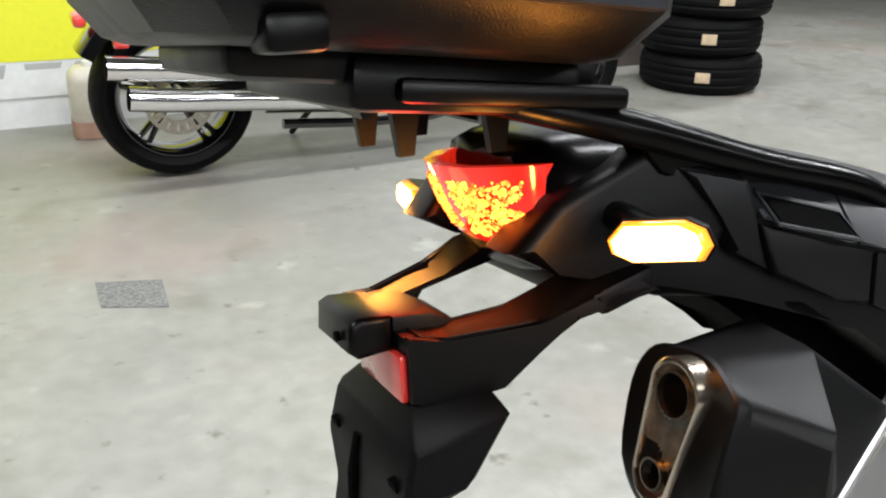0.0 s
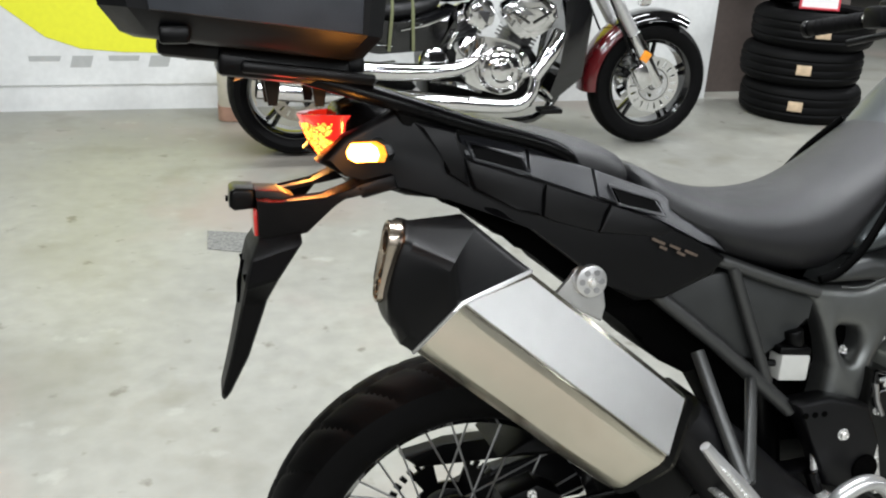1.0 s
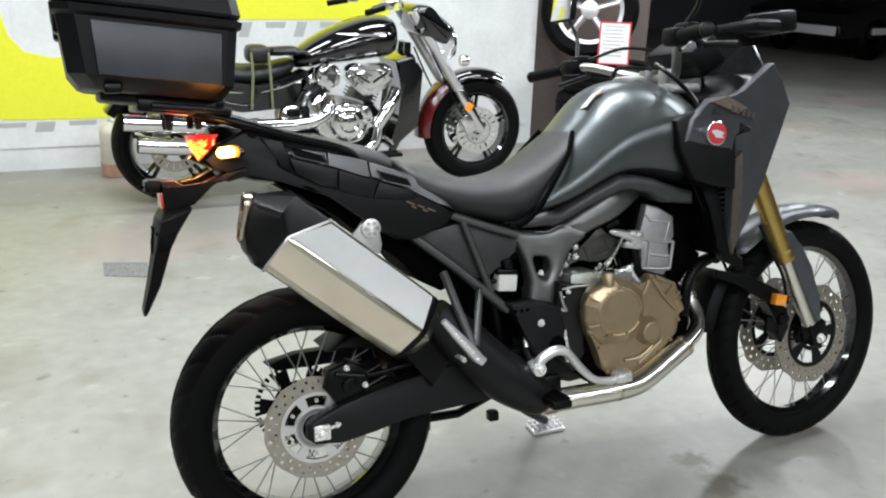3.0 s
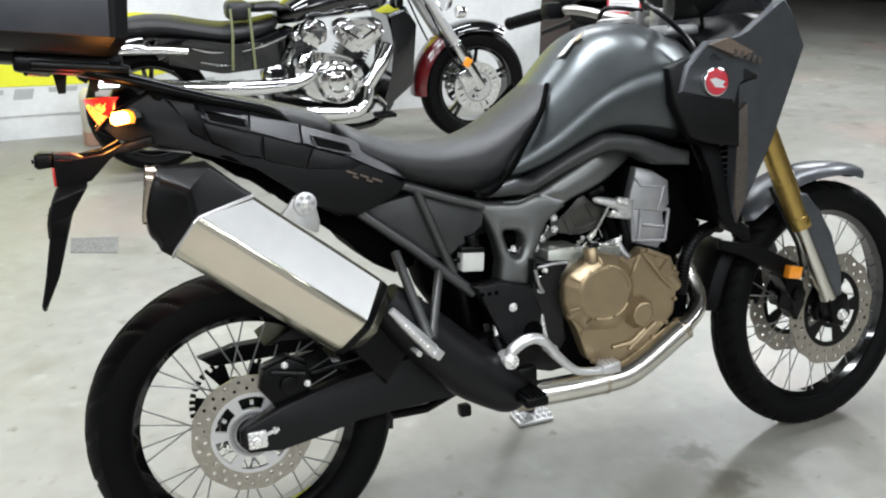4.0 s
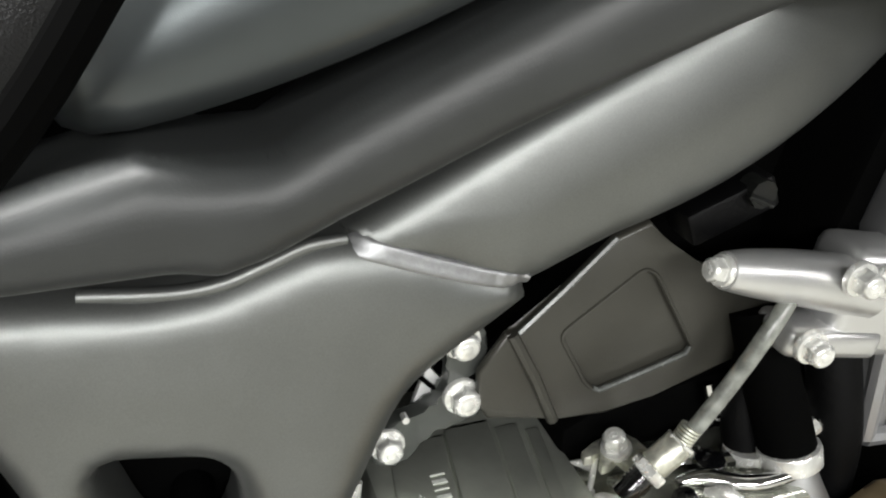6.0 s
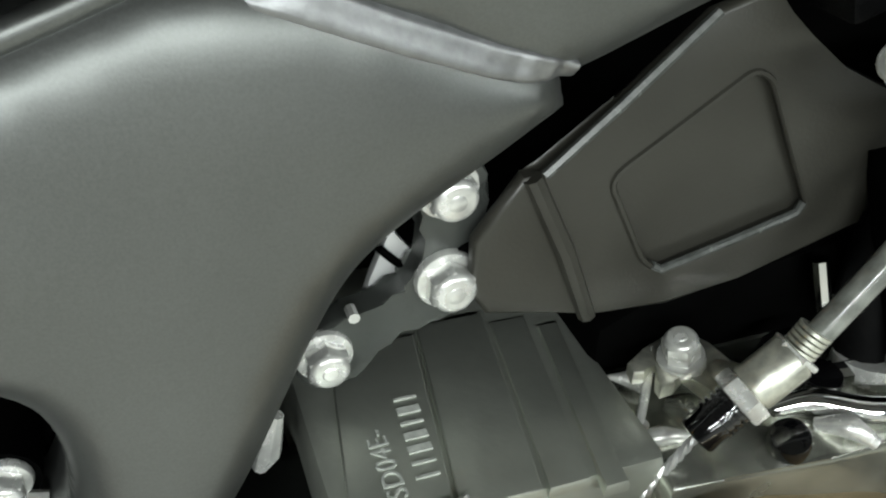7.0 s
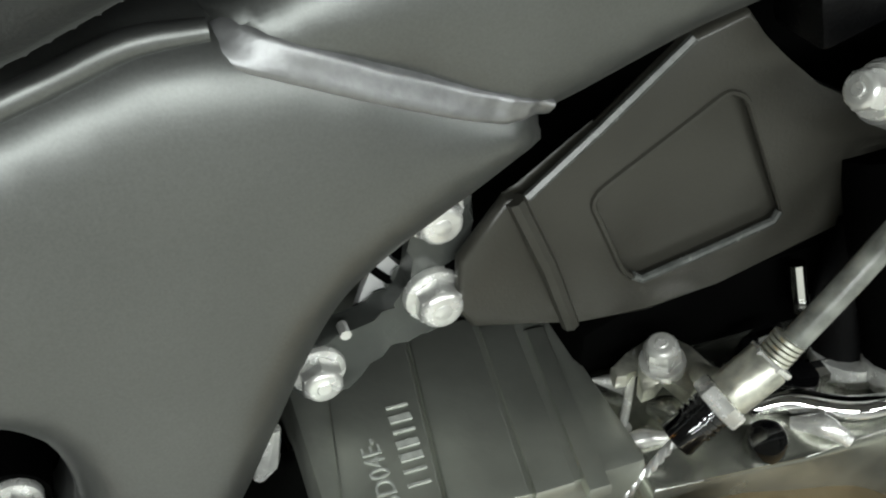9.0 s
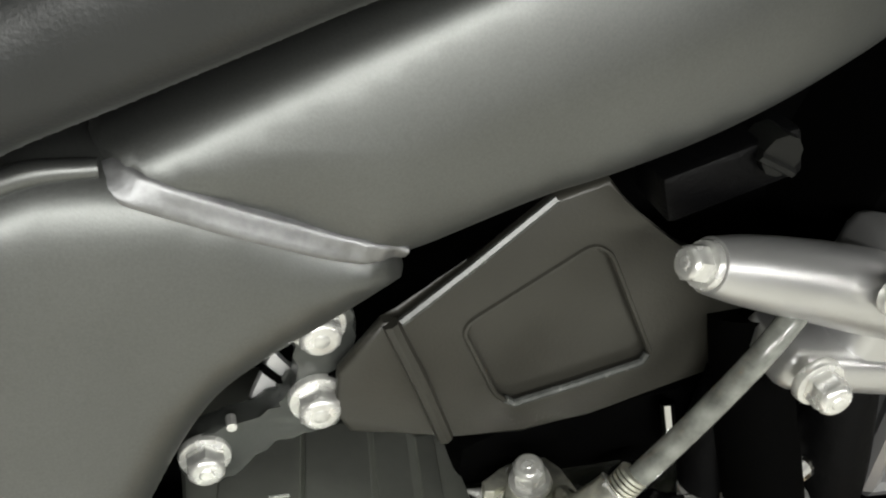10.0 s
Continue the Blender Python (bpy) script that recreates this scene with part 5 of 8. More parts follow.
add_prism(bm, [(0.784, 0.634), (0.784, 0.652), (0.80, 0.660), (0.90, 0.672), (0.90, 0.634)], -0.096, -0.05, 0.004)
bpart("blackout_block", bm, SOOT_AND_SHADE, "black block added to darken the rear of the shelf")

# rim of small bright parts under the throttle bodies
rng = random.Random(5)
for k in range(18):
    bm = NEW()
    x = 0.848 + rng.random() * 0.055
    z = 0.626 + rng.random() * 0.026 + (x - 0.815) * 0.06
    y = -0.098 - rng.random() * 0.025
    d = Vector((rng.uniform(-1, 1), rng.uniform(-0.6, 0.1), rng.uniform(-0.6, 0.6))).normalized()
    add_cyl(bm, (x, y, z), Vector((x, y, z)) + d * rng.uniform(0.006, 0.018), rng.uniform(0.0015, 0.004), seg=8)
    bpart("injector_fitting", bm, ZINC if k % 3 else CHROME, "small bright injector fitting")
bm = NEW()
add_tube(bm, [(0.82, -0.112, 0.641), (0.85, -0.118, 0.636), (0.89, -0.12, 0.640), (0.92, -0.115, 0.655)], 0.0042, seg=10, smooth=5)
bpart("steel_pipe", bm, CHROME, "bright steel pipe")
bm = NEW()
add_tube(bm, [(0.872, -0.105, 0.68), (0.866, -0.11, 0.655), (0.868, -0.116, 0.632)], 0.009, seg=14, smooth=4)
bpart("rubber_hose", bm, RUBBER, "black rubber hose")
bm = NEW()
add_tube(bm, [(0.912, -0.100, 0.700), (0.913, -0.112, 0.665), (0.915, -0.118, 0.635), (0.918, -0.116, 0.605)], 0.0125, seg=16, smooth=4)
bpart("rubber_hose", bm, RUBBER, "black rubber hose")
bm = NEW()
add_cyl(bm, (0.868, -0.117, 0.640), (0.868, -0.118, 0.632), 0.0115, seg=16)
bpart("hose_band", bm, ZINC)

# engine masses
bm = NEW()
add_prism(bm, [(0.62, 0.58), (0.70, 0.60), (0.80, 0.58), (0.93, 0.62), (0.94, 0.80), (1.03, 0.78), (1.03, 0.60), (1.045, 0.44), (0.96, 0.365), (0.88, 0.345), (0.72, 0.33), (0.62, 0.36)], -0.088, 0.13, 0.01)
bpart("engine_block", bm, CASE_DARK, "black engine block")
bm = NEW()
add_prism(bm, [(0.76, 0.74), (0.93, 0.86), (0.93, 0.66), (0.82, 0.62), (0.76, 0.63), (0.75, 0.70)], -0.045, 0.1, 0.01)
bpart("throttle_body", bm, SOOT_AND_SHADE, "black throttle body housing")
bm = NEW()
add_prism(bm, [(0.648, 0.630), (0.70, 0.618), (0.75, 0.612), (0.735, 0.59), (0.71, 0.57), (0.715, 0.50), (0.735, 0.43), (0.70, 0.38), (0.655, 0.42), (0.645, 0.52)], -0.145, -0.08, 0.008)
blk = bpart("crankcase_side", bm, CASE_DARK, "black cast crankcase side")
bm = NEW()
add_tube(bm, [(x, -0.1462, z) for x, z in ((0.6575, 0.6245), (0.6985, 0.6120), (0.6880, 0.5950), (0.6535, 0.5830), (0.6575, 0.6245))], 0.0036, seg=8)
bpart("window_rim", bm, BLACK_GLOSS, "glossy rim of the triangular window", blk)
# Flat black plate paints in the shade of the triangular recess.
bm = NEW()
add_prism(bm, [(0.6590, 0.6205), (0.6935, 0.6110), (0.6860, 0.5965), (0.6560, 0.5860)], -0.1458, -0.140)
bpart("recess_shade", bm, SOOT_AND_SHADE, "", blk)
for x, z in ((0.682, 0.600), (0.668, 0.555), (0.70, 0.41)):
    bpart("case_bolt", hex_bolt(NEW(), (x, -0.144, z), 0.006, 0.009), ZINC, "", blk)
bm = NEW()
add_tube(bm, [(0.655, -0.15, 0.605), (0.66, -0.152, 0.575), (0.672, -0.152, 0.55)], 0.005, seg=8)
bpart("breather_pipe", bm, ALU_DULL, "", blk)
bm = NEW()
add_tube(bm, [(0.66, -0.150, 0.610), (0.70, -0.150, 0.613), (0.74, -0.148, 0.611)], 0.004, seg=8)
bpart("breather_pipe", bm, ALU_DULL, "", blk)

# Dark infill added where the bright floor would show past the engine.
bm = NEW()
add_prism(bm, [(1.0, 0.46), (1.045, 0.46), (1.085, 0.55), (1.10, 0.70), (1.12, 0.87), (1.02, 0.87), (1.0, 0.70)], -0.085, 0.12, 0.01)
bpart("front_infill", bm, SOOT_AND_SHADE, "black infill added at the engine front")

# Sump widened to fill the black area before the header pipe.
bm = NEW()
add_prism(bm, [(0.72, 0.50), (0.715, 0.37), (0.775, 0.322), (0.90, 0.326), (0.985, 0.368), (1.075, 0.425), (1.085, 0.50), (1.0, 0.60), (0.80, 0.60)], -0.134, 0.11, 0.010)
bpart("oil_sump", bm, SOOT_AND_SHADE, "black oil sump")
# Another added infill, closing the bright wedge beside the cylinder.
bm = NEW()
add_prism(bm, [(1.05, 0.76), (1.085, 0.72), (1.105, 0.665), (1.145, 0.652), (1.14, 0.635), (1.10, 0.625), (1.085, 0.58), (1.04, 0.56)], -0.10, -0.02, 0.008)
bpart("radiator_infill", bm, SOOT_AND_SHADE, "black infill added beside the radiator")

# bronze clutch cover
OUTL = [(0.716, 0.541), (0.730, 0.586), (0.770, 0.6065), (0.806, 0.626), (0.856, 0.614), (0.890, 0.588), (0.926, 0.626), (1.010, 0.590), (1.020, 0.525), (1.012, 0.452), (0.966, 0.417), (0.930, 0.387), (0.884, 0.362), (0.806, 0.357), (0.770, 0.378), (0.755, 0.43), (0.741, 0.465), (0.723, 0.494)]
bm = NEW()
add_prism(bm, rounded(OUTL, 0.010, 2), -0.172, -0.134, 0.008, seg=3)
bronze = bpart("clutch_cover", bm, BRONZE, "bronze painted engine cover with a faceted dome")
DOME = [(0.7135, 0.521), (0.7155, 0.566), (0.728, 0.589), (0.768, 0.609), (0.805, 0.629), (0.854, 0.617), (0.889, 0.585), (0.899, 0.537), (0.893, 0.476), (0.849, 0.443), (0.763, 0.451), (0.725, 0.492)]
DC = Vector((0.8045, 0.541))


def dome_ring(y, k=None, r=None):
    """The faceted dome's outline drawn in by k, or a circle of radius r at the same bearings."""
    out = []
    for p in DOME:
        d = Vector(p) - DC
        q = DC + (d * k if k else Vector((d.normalized().x * r, d.normalized().y * r * 0.93)))
        out.append((q.x, y, q.y))
    return out


bm = NEW()
add_loft(bm, [dome_ring(-0.165, k=1.0), dome_ring(-0.173, k=1.0), dome_ring(-0.178, k=0.975), dome_ring(-0.198, r=0.072), dome_ring(-0.2015, r=0.068)])
bpart("raised_dome", bm, BRONZE, "", bronze, smooth=12)
bm = NEW()
disc = lambda r, y: [(DC.x + r * math.cos(2 * math.pi * k / 48), y, DC.y + 0.93 * r * math.sin(2 * math.pi * k / 48)) for k in range(48)]
add_loft(bm, [disc(0.066, -0.195), disc(0.064, -0.2030), disc(0.061, -0.2045), disc(0.056, -0.2040), disc(0.02, -0.2050)])
bpart("dome_disc", bm, BRONZE, "", bronze, smooth=40)
for a0, span in ((150, 24), (112, 10), (60, 22), (20, 18), (215, 16), (265, 18), (310, 20)):
    bm = NEW()
    add_tube(bm, [(DC.x + 0.0665 * math.cos(radians(a0 + d)), -0.2025, DC.y + 0.062 * math.sin(radians(a0 + d))) for d in range(-span, span + 1, 4)], 0.0042, seg=8, squash=0.9)
    bpart("cover_ridge", bm, BRONZE, "", bronze)
for a0 in (93, 150, 205, 240, 20):
    d = Vector((math.cos(radians(a0)), math.sin(radians(a0))))
    bm = NEW()
    add_tube(bm, [(DC.x + d.x * 0.070, -0.2010, DC.y + d.y * 0.066), (DC.x + d.x * 0.088, -0.181, DC.y + d.y * 0.083)], [0.0032, 0.0026], seg=8)
    bpart("dome_rib", bm, BRONZE, "", bronze)
bm = NEW()
add_cyl(bm, (0.789, -0.166, 0.640), (0.789, -0.176, 0.602), 0.0165, 0.0150, seg=24, bevel=0.003)
bpart("filler_plug", bm, BRONZE, "", bronze)
bm = NEW()
add_loft(bm, [[(0.9085 + rr * math.cos(2 * math.pi * k / 10), yy, 0.473 + rr * math.sin(2 * math.pi * k / 10)) for k in range(10)] for rr, yy in ((0.041, -0.165), (0.039, -0.178), (0.029, -0.200), (0.025, -0.2015), (0.023, -0.199), (0.005, -0.199))])
bpart("small_cover", bm, BRONZE, "", bronze, smooth=12)
for pts in ([(0.835, 0.398), (0.885, 0.400), (0.925, 0.428)], [(0.880, 0.385), (0.955, 0.440)], [(0.925, 0.615), (0.975, 0.550), (1.005, 0.520)], [(0.915, 0.610), (0.898, 0.572)], [(0.935, 0.618), (0.995, 0.592), (0.965, 0.560)]):
    bm = NEW()
    add_tube(bm, [(x, -0.174, z) for x, z in pts], 0.0065, seg=8, squash=0.8)
    bpart("cast_rib", bm, BRONZE, "", bronze)
for x, z in ((0.868, 0.606), (0.962, 0.603), (1.010, 0.565), (1.010, 0.49), (0.985, 0.436), (0.945, 0.404), (0.905, 0.378), (0.845, 0.364), (0.785, 0.372), (0.758, 0.445), (0.728, 0.490)):
    bpart("cover_bolt", hex_bolt(NEW(), (x, -0.170, z), 0.0055, 0.010), BRONZE, "", bronze)
bm = NEW()
add_cyl(bm, (1.003, -0.155, 0.548), (1.025, -0.15, 0.51), 0.021, seg=20, bevel=0.003)
add_cyl(bm, (0.995, -0.15, 0.52), (1.02, -0.15, 0.502), 0.011, seg=14)
add_box(bm, (1.012, -0.15, 0.553), (0.05, 0.02, 0.016), pose(0, 0, 0, 0, 30, 0), bevel=0.003)
bpart("water_outlet", bm, BRONZE, "", bronze)
bm = NEW()
add_tube(bm, [(0.880, -0.130, 0.640), (0.884, -0.136, 0.626), (0.895, -0.141, 0.606), (0.910, -0.143, 0.597)], 0.0105, seg=14, smooth=6)
elbow = bpart("coolant_elbow", bm, ALU_DULL, "dull aluminium coolant elbow")
bm = NEW()
add_tube(bm, [(0.870, -0.105, 0.705), (0.872, -0.116, 0.680), (0.878, -0.126, 0.652), (0.880, -0.130, 0.640)], 0.0130, seg=16, smooth=5)
bpart("elbow_hose", bm, SOOT_AND_SHADE, "black rubber hose", elbow)
bm = NEW()
add_cyl(bm, (0.8790, -0.129, 0.647), (0.8805, -0.131, 0.638), 0.0142, seg=20, bevel=0.001)
bpart("hose_band", bm, ZINC, "bright hose band", elbow)

# cylinder and head
bm = NEW()
add_prism(bm, [(0.944, 0.808), (0.985, 0.797), (1.032, 0.768), (1.034, 0.712), (1.018, 0.692), (0.925, 0.710), (0.922, 0.735)], -0.125, -0.094, 0.006)
cyl = bpart("cylinder_head", bm, CYL_GREY, "grey cast cylinder head")
bm = NEW()
add_prism(bm, [(0.932, 0.722), (1.020, 0.698), (1.026, 0.628), (1.004, 0.604), (0.930, 0.626), (0.926, 0.66)], -0.118, -0.094, 0.006)
bpart("cylinder_barrel", bm, CYL_GREY, "", cyl)
# Inner side of the grey casting, coloured near-black.
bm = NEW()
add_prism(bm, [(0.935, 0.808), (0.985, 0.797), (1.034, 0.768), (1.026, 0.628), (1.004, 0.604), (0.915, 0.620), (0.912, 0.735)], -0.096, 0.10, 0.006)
bpart("inner_casting", bm, SOOT_AND_SHADE, "black inner side of the cylinder", cyl)
for a, b in (((0.921, 0.724), (1.034, 0.696)), ((1.034, 0.696), (1.022, 0.622)), ((1.022, 0.622), (0.932, 0.632)), ((0.932, 0.632), (0.930, 0.722)), ((0.958, 0.716), (0.948, 0.63)), ((0.95, 0.670), (1.02, 0.657))):
    bpart("casting_rib", add_tube(NEW(), [(a[0], -0.1195, a[1]), (b[0], -0.1195, b[1])], 0.0048, seg=8), CYL_GREY, "", cyl)
for a, b in (((0.936, 0.785), (0.955, 0.762)), ((0.955, 0.762), (1.025, 0.755)), ((1.018, 0.755), (1.0, 0.70))):
    bpart("casting_rib", add_tube(NEW(), [(a[0], -0.1255, a[1]), (b[0], -0.1255, b[1])], 0.003, seg=8), CYL_GREY, "", cyl)
bm = NEW()
ARMP = [(0.829, -0.131, 0.7435), (0.842, -0.130, 0.7400), (0.868, -0.128, 0.7325), (0.905, -0.124, 0.720)]
add_tube(bm, ARMP, [0.0075, 0.0095, 0.0115, 0.0135], seg=20, smooth=4)
add_box(bm, (0.908, -0.118, 0.714), (0.04, 0.03, 0.05), pose(0, 0, 0, 0, 12, 0), bevel=0.006)
add_box(bm, (0.888, -0.122, 0.700), (0.05, 0.025, 0.014), pose(0, 0, 0, 0, 12, 0), bevel=0.004)
arm2 = bpart("thermostat_arm", bm, ALU_PALE, "bright cast aluminium housing arm", smooth=60)
bpart("arm_bolt", hex_bolt(NEW(), (0.8285, -0.1312, 0.7437), 0.0052, 0.0075, (-0.93, -0.1, 0.27)), ZINC, "", arm2)
for x, z in ((0.885, 0.736), (0.90, 0.733), (0.868, 0.708)):
    bpart("arm_bolt", hex_bolt(NEW(), (x, -0.14, z), 0.006, 0.010), ZINC, "", arm2)

# ---- bodywork ----
SHEAR = True

def rings_from(secs):
    return [half_ring([(x, y, z) for y, z in pts]) for x, pts in secs]


TANK = [(0.575, [(0, 0.90), (0.07, 0.89), (0.115, 0.865), (0.137, 0.835), (0.140, 0.815), (0.05, 0.81), (0, 0.81)]),
        (0.62, [(0, 0.94), (0.075, 0.935), (0.118, 0.90), (0.145, 0.860), (0.150, 0.820), (0.05, 0.815), (0, 0.815)]),
        (0.69, [(0, 1), (0.08, 0.99), (0.12, 0.955), (0.156, 0.9), (0.17, 0.842), (0.05, 0.84), (0, 0.84)]),
        (0.75, [(0, 1.06), (0.085, 1.045), (0.125, 1.01), (0.171, 0.945), (0.179, 0.872), (0.05, 0.87), (0, 0.87)]),
        (0.81, [(0, 1.135), (0.09, 1.115), (0.135, 1.065), (0.187, 0.99), (0.185, 0.902), (0.05, 0.9), (0, 0.9)]),
        (0.88, [(0, 1.16), (0.095, 1.14), (0.145, 1.09), (0.199, 1.02), (0.193, 0.905), (0.05, 0.9), (0, 0.9)]),
        (0.96, [(0, 1.162), (0.1, 1.14), (0.15, 1.1), (0.211, 1.045), (0.197, 0.885), (0.05, 0.88), (0, 0.88)]),
        (1.03, [(0, 1.148), (0.1, 1.125), (0.15, 1.09), (0.213, 1.035), (0.197, 0.865), (0.05, 0.86), (0, 0.86)]),
        (1.10, [(0, 1.11), (0.09, 1.09), (0.14, 1.06), (0.191, 1), (0.177, 0.855), (0.05, 0.85), (0, 0.85)])]
bm = NEW()
add_loft(bm, rings_from(TANK))
crease = bm.edges.layers.float.new("crease_edge")
shoulder = {(round(x, 4), round(p[3][0], 4), round(p[3][1], 4)) for x, p in TANK[1:-1]} | {(round(x, 4), round(p[2][0], 4), round(p[2][1], 4)) for x, p in TANK[3:-2]}
for e in bm.edges:
    a, b = e.verts
    if abs(a.co.x - b.co.x) > 0.01 and all((round(v.co.x, 4), round(abs(v.co.y), 4), round(v.co.z, 4)) in shoulder for v in (a, b)):
        e[crease] = 0.6
tank = bpart("fuel_tank", bm, TANK_PAINT, "matte dark metallic fuel tank", sub=2, smooth=60)
bm = NEW()
add_revolve(bm, [(0.045, 0.0), (0.045, 0.008), (0.036, 0.012), (0.0, 0.013), (0.0, 0.0)], (0.955, 0, 1.150), "Z", 32)
bpart("filler_cap", bm, ALU_DULL, "brushed filler cap", tank)
bm = NEW()
add_box(bm, (0.79, -0.055, 1.098), (0.055, 0.030, 0.003), pose(0, 0, 0, -18, -42, 12))
bpart("warning_label", bm, WHITE_PLASTIC, "white warning label", tank)
bm = NEW()
add_box(bm, (0.815, -0.06, 1.118), (0.022, 0.028, 0.003), pose(0, 0, 0, -18, -40, 12))
bpart("orange_label", bm, CARDBOARD, "", tank)

SHEAR = False
STRIP = [(0.545, 0.792), (0.579, 0.806), (0.625, 0.8165), (0.645, 0.8135), (0.662, 0.8135), (0.69, 0.829), (0.755, 0.862), (0.833, 0.896), (0.88, 0.895), (0.93, 0.884), (1.013, 0.853), (1.06, 0.84), (1.06, 0.805), (0.97, 0.815), (0.92, 0.844), (0.897, 0.850), (0.86, 0.857), (0.838, 0.855), (0.802, 0.842), (0.745, 0.8185), (0.733, 0.8135), (0.712, 0.8035), (0.695, 0.7955), (0.673, 0.7855), (0.659, 0.7795), (0.644, 0.7755), (0.63, 0.7785), (0.585, 0.7785), (0.538, 0.780)]
for s in (-1, 1):
    bm = swollen_plate(STRIP, 0.10, 0.136, s, 0.016, 0.016)
    for v in bm.verts:
        if abs(v.co.y) > 0.12:
            v.co.y += s * 0.11 * max(0.0, min(0.25, v.co.x - 0.68))
    bpart("tank_trim", bm, TRIM_GREY, "dark grey plastic trim under the tank", smooth=50)
SHEAR = True

SEAT = [(0.225, [(0, 0.985), (0.08, 0.98), (0.125, 0.965), (0.14, 0.94), (0.13, 0.915), (0, 0.90)]),
        (0.27, [(0, 0.957), (0.09, 0.952), (0.14, 0.935), (0.155, 0.905), (0.14, 0.88), (0, 0.86)]),
        (0.34, [(0, 0.928), (0.09, 0.924), (0.145, 0.905), (0.162, 0.87), (0.142, 0.842), (0, 0.82)]),
        (0.44, [(0, 0.905), (0.09, 0.902), (0.14, 0.885), (0.158, 0.85), (0.138, 0.808), (0, 0.79)]),
        (0.53, [(0, 0.912), (0.08, 0.91), (0.125, 0.89), (0.148, 0.85), (0.134, 0.785), (0, 0.78)]),
        (0.585, [(0, 0.935), (0.075, 0.932), (0.115, 0.91), (0.138, 0.87), (0.132, 0.80), (0, 0.80)]),
        (0.64, [(0, 0.972), (0.07, 0.965), (0.11, 0.945), (0.128, 0.925), (0.128, 0.885), (0, 0.88)]),
        (0.70, [(0, 1.012), (0.065, 1.006), (0.10, 0.992), (0.118, 0.975), (0.118, 0.955), (0, 0.93)]),
        (0.745, [(0, 1.045), (0.06, 1.04), (0.09, 1.03), (0.105, 1.015), (0.10, 1.0), (0, 0.98)])]
bm = NEW()
add_loft(bm, rings_from(SEAT))
seat = bpart("rider_seat", bm, SEAT_VINYL, "black vinyl rider seat", sub=2, smooth=60)
PILL = [(-0.13, [(0, 1.060), (0.07, 1.055), (0.10, 1.04), (0.10, 1.02), (0, 1.01)]),
        (-0.05, [(0, 1.055), (0.09, 1.05), (0.12, 1.03), (0.12, 1.0), (0, 0.98)]),
        (0.06, [(0, 1.038), (0.095, 1.03), (0.125, 1.01), (0.125, 0.97), (0, 0.95)]),
        (0.16, [(0, 1.012), (0.095, 1.005), (0.125, 0.985), (0.125, 0.94), (0, 0.92)]),
        (0.235, [(0, 0.985), (0.09, 0.98), (0.12, 0.96), (0.12, 0.91), (0, 0.90)])]
bm = NEW()
add_loft(bm, rings_from(PILL))
bpart("passenger_seat", bm, SEAT_VINYL, "black vinyl passenger seat", sub=2, smooth=60)

# Black body added to stop light showing between seat and trim.
bm = NEW()
add_prism(bm, [(0.32, 0.84), (0.55, 0.795), (0.70, 0.81), (1.02, 0.88), (1.02, 0.95), (0.70, 0.93), (0.45, 0.86)], -0.10, 0.10)
bpart("seat_infill", bm, SOOT_AND_SHADE, "black infill added under seat and tank")

SHEAR = False
for s in (-1, 1):
    # The gap's darkness is laid on as a raised black tube.
    bm = NEW()
    add_tube(bm, [(0.735, s * 0.088, 1.013), (0.705, s * 0.122, 0.970), (0.680, s * 0.138, 0.937), (0.640, s * 0.149, 0.886), (0.600, s * 0.155, 0.833), (0.562, s * 0.152, 0.797), (0.535, s * 0.146, 0.786)], 0.0065, seg=10, smooth=5)
    bpart("seat_seam", bm, SOOT_AND_SHADE, "black tube for the dark gap between seat and tank")
SHEAR = True

# tail
COWL = [(-0.235, 0.990), (-0.20, 1.025), (-0.135, 1.058), (-0.052, 1.032), (-0.046, 0.998), (0.03, 0.972), (0.13, 0.940), (0.235, 0.905), (0.30, 0.868), (0.352, 0.838), (0.33, 0.812), (0.25, 0.782), (0.205, 0.784), (0.16, 0.81), (0.105, 0.853), (0.05, 0.895), (0.002, 0.925), (-0.06, 0.937), (-0.12, 0.944), (-0.20, 0.972)]
LEDGES = ([(-0.050, 1.033), (0.046, 1.004), (0.040, 0.969), (0.03, 0.972), (-0.044, 0.998)],
          [(0.049, 1.003), (0.142, 0.974), (0.138, 0.938), (0.13, 0.940), (0.043, 0.968)],
          [(0.145, 0.973), (0.245, 0.937), (0.30, 0.905), (0.348, 0.846), (0.30, 0.868), (0.235, 0.905), (0.141, 0.937)])


def ledge_slope(bm, s):
    """Leans the ledge inwards above its lower edge, and lets it follow the cowl's taper."""
    for v in bm.verts:
        x = v.co.x
        low = 0.998 - (x + 0.046) * 0.335 if x < 0.235 else 0.905 - (x - 0.235) * 0.57
        v.co.y -= s * (max(0.0, v.co.z - low) * 0.85 + max(0.0, -x + 0.02) * 0.22)
        if x > 0.12:
            v.co.y += s * 0.010 * math.sin(min(1, (x - 0.12) / 0.15) * math.pi)
    return bm


COWL_PANELS = ([(-0.110, 1.043), (-0.055, 1.029), (-0.049, 0.998), (-0.036, 0.956), (-0.066, 0.974), (-0.074, 1.006)],
               [(-0.045, 0.995), (0.062, 0.960), (0.060, 0.914), (0.024, 0.926), (-0.031, 0.952)],
               [(0.066, 0.959), (0.155, 0.929), (0.139, 0.889), (0.08, 0.905), (0.064, 0.913)],
               [(0.159, 0.928), (0.232, 0.903), (0.262, 0.885), (0.236, 0.878), (0.143, 0.888)])


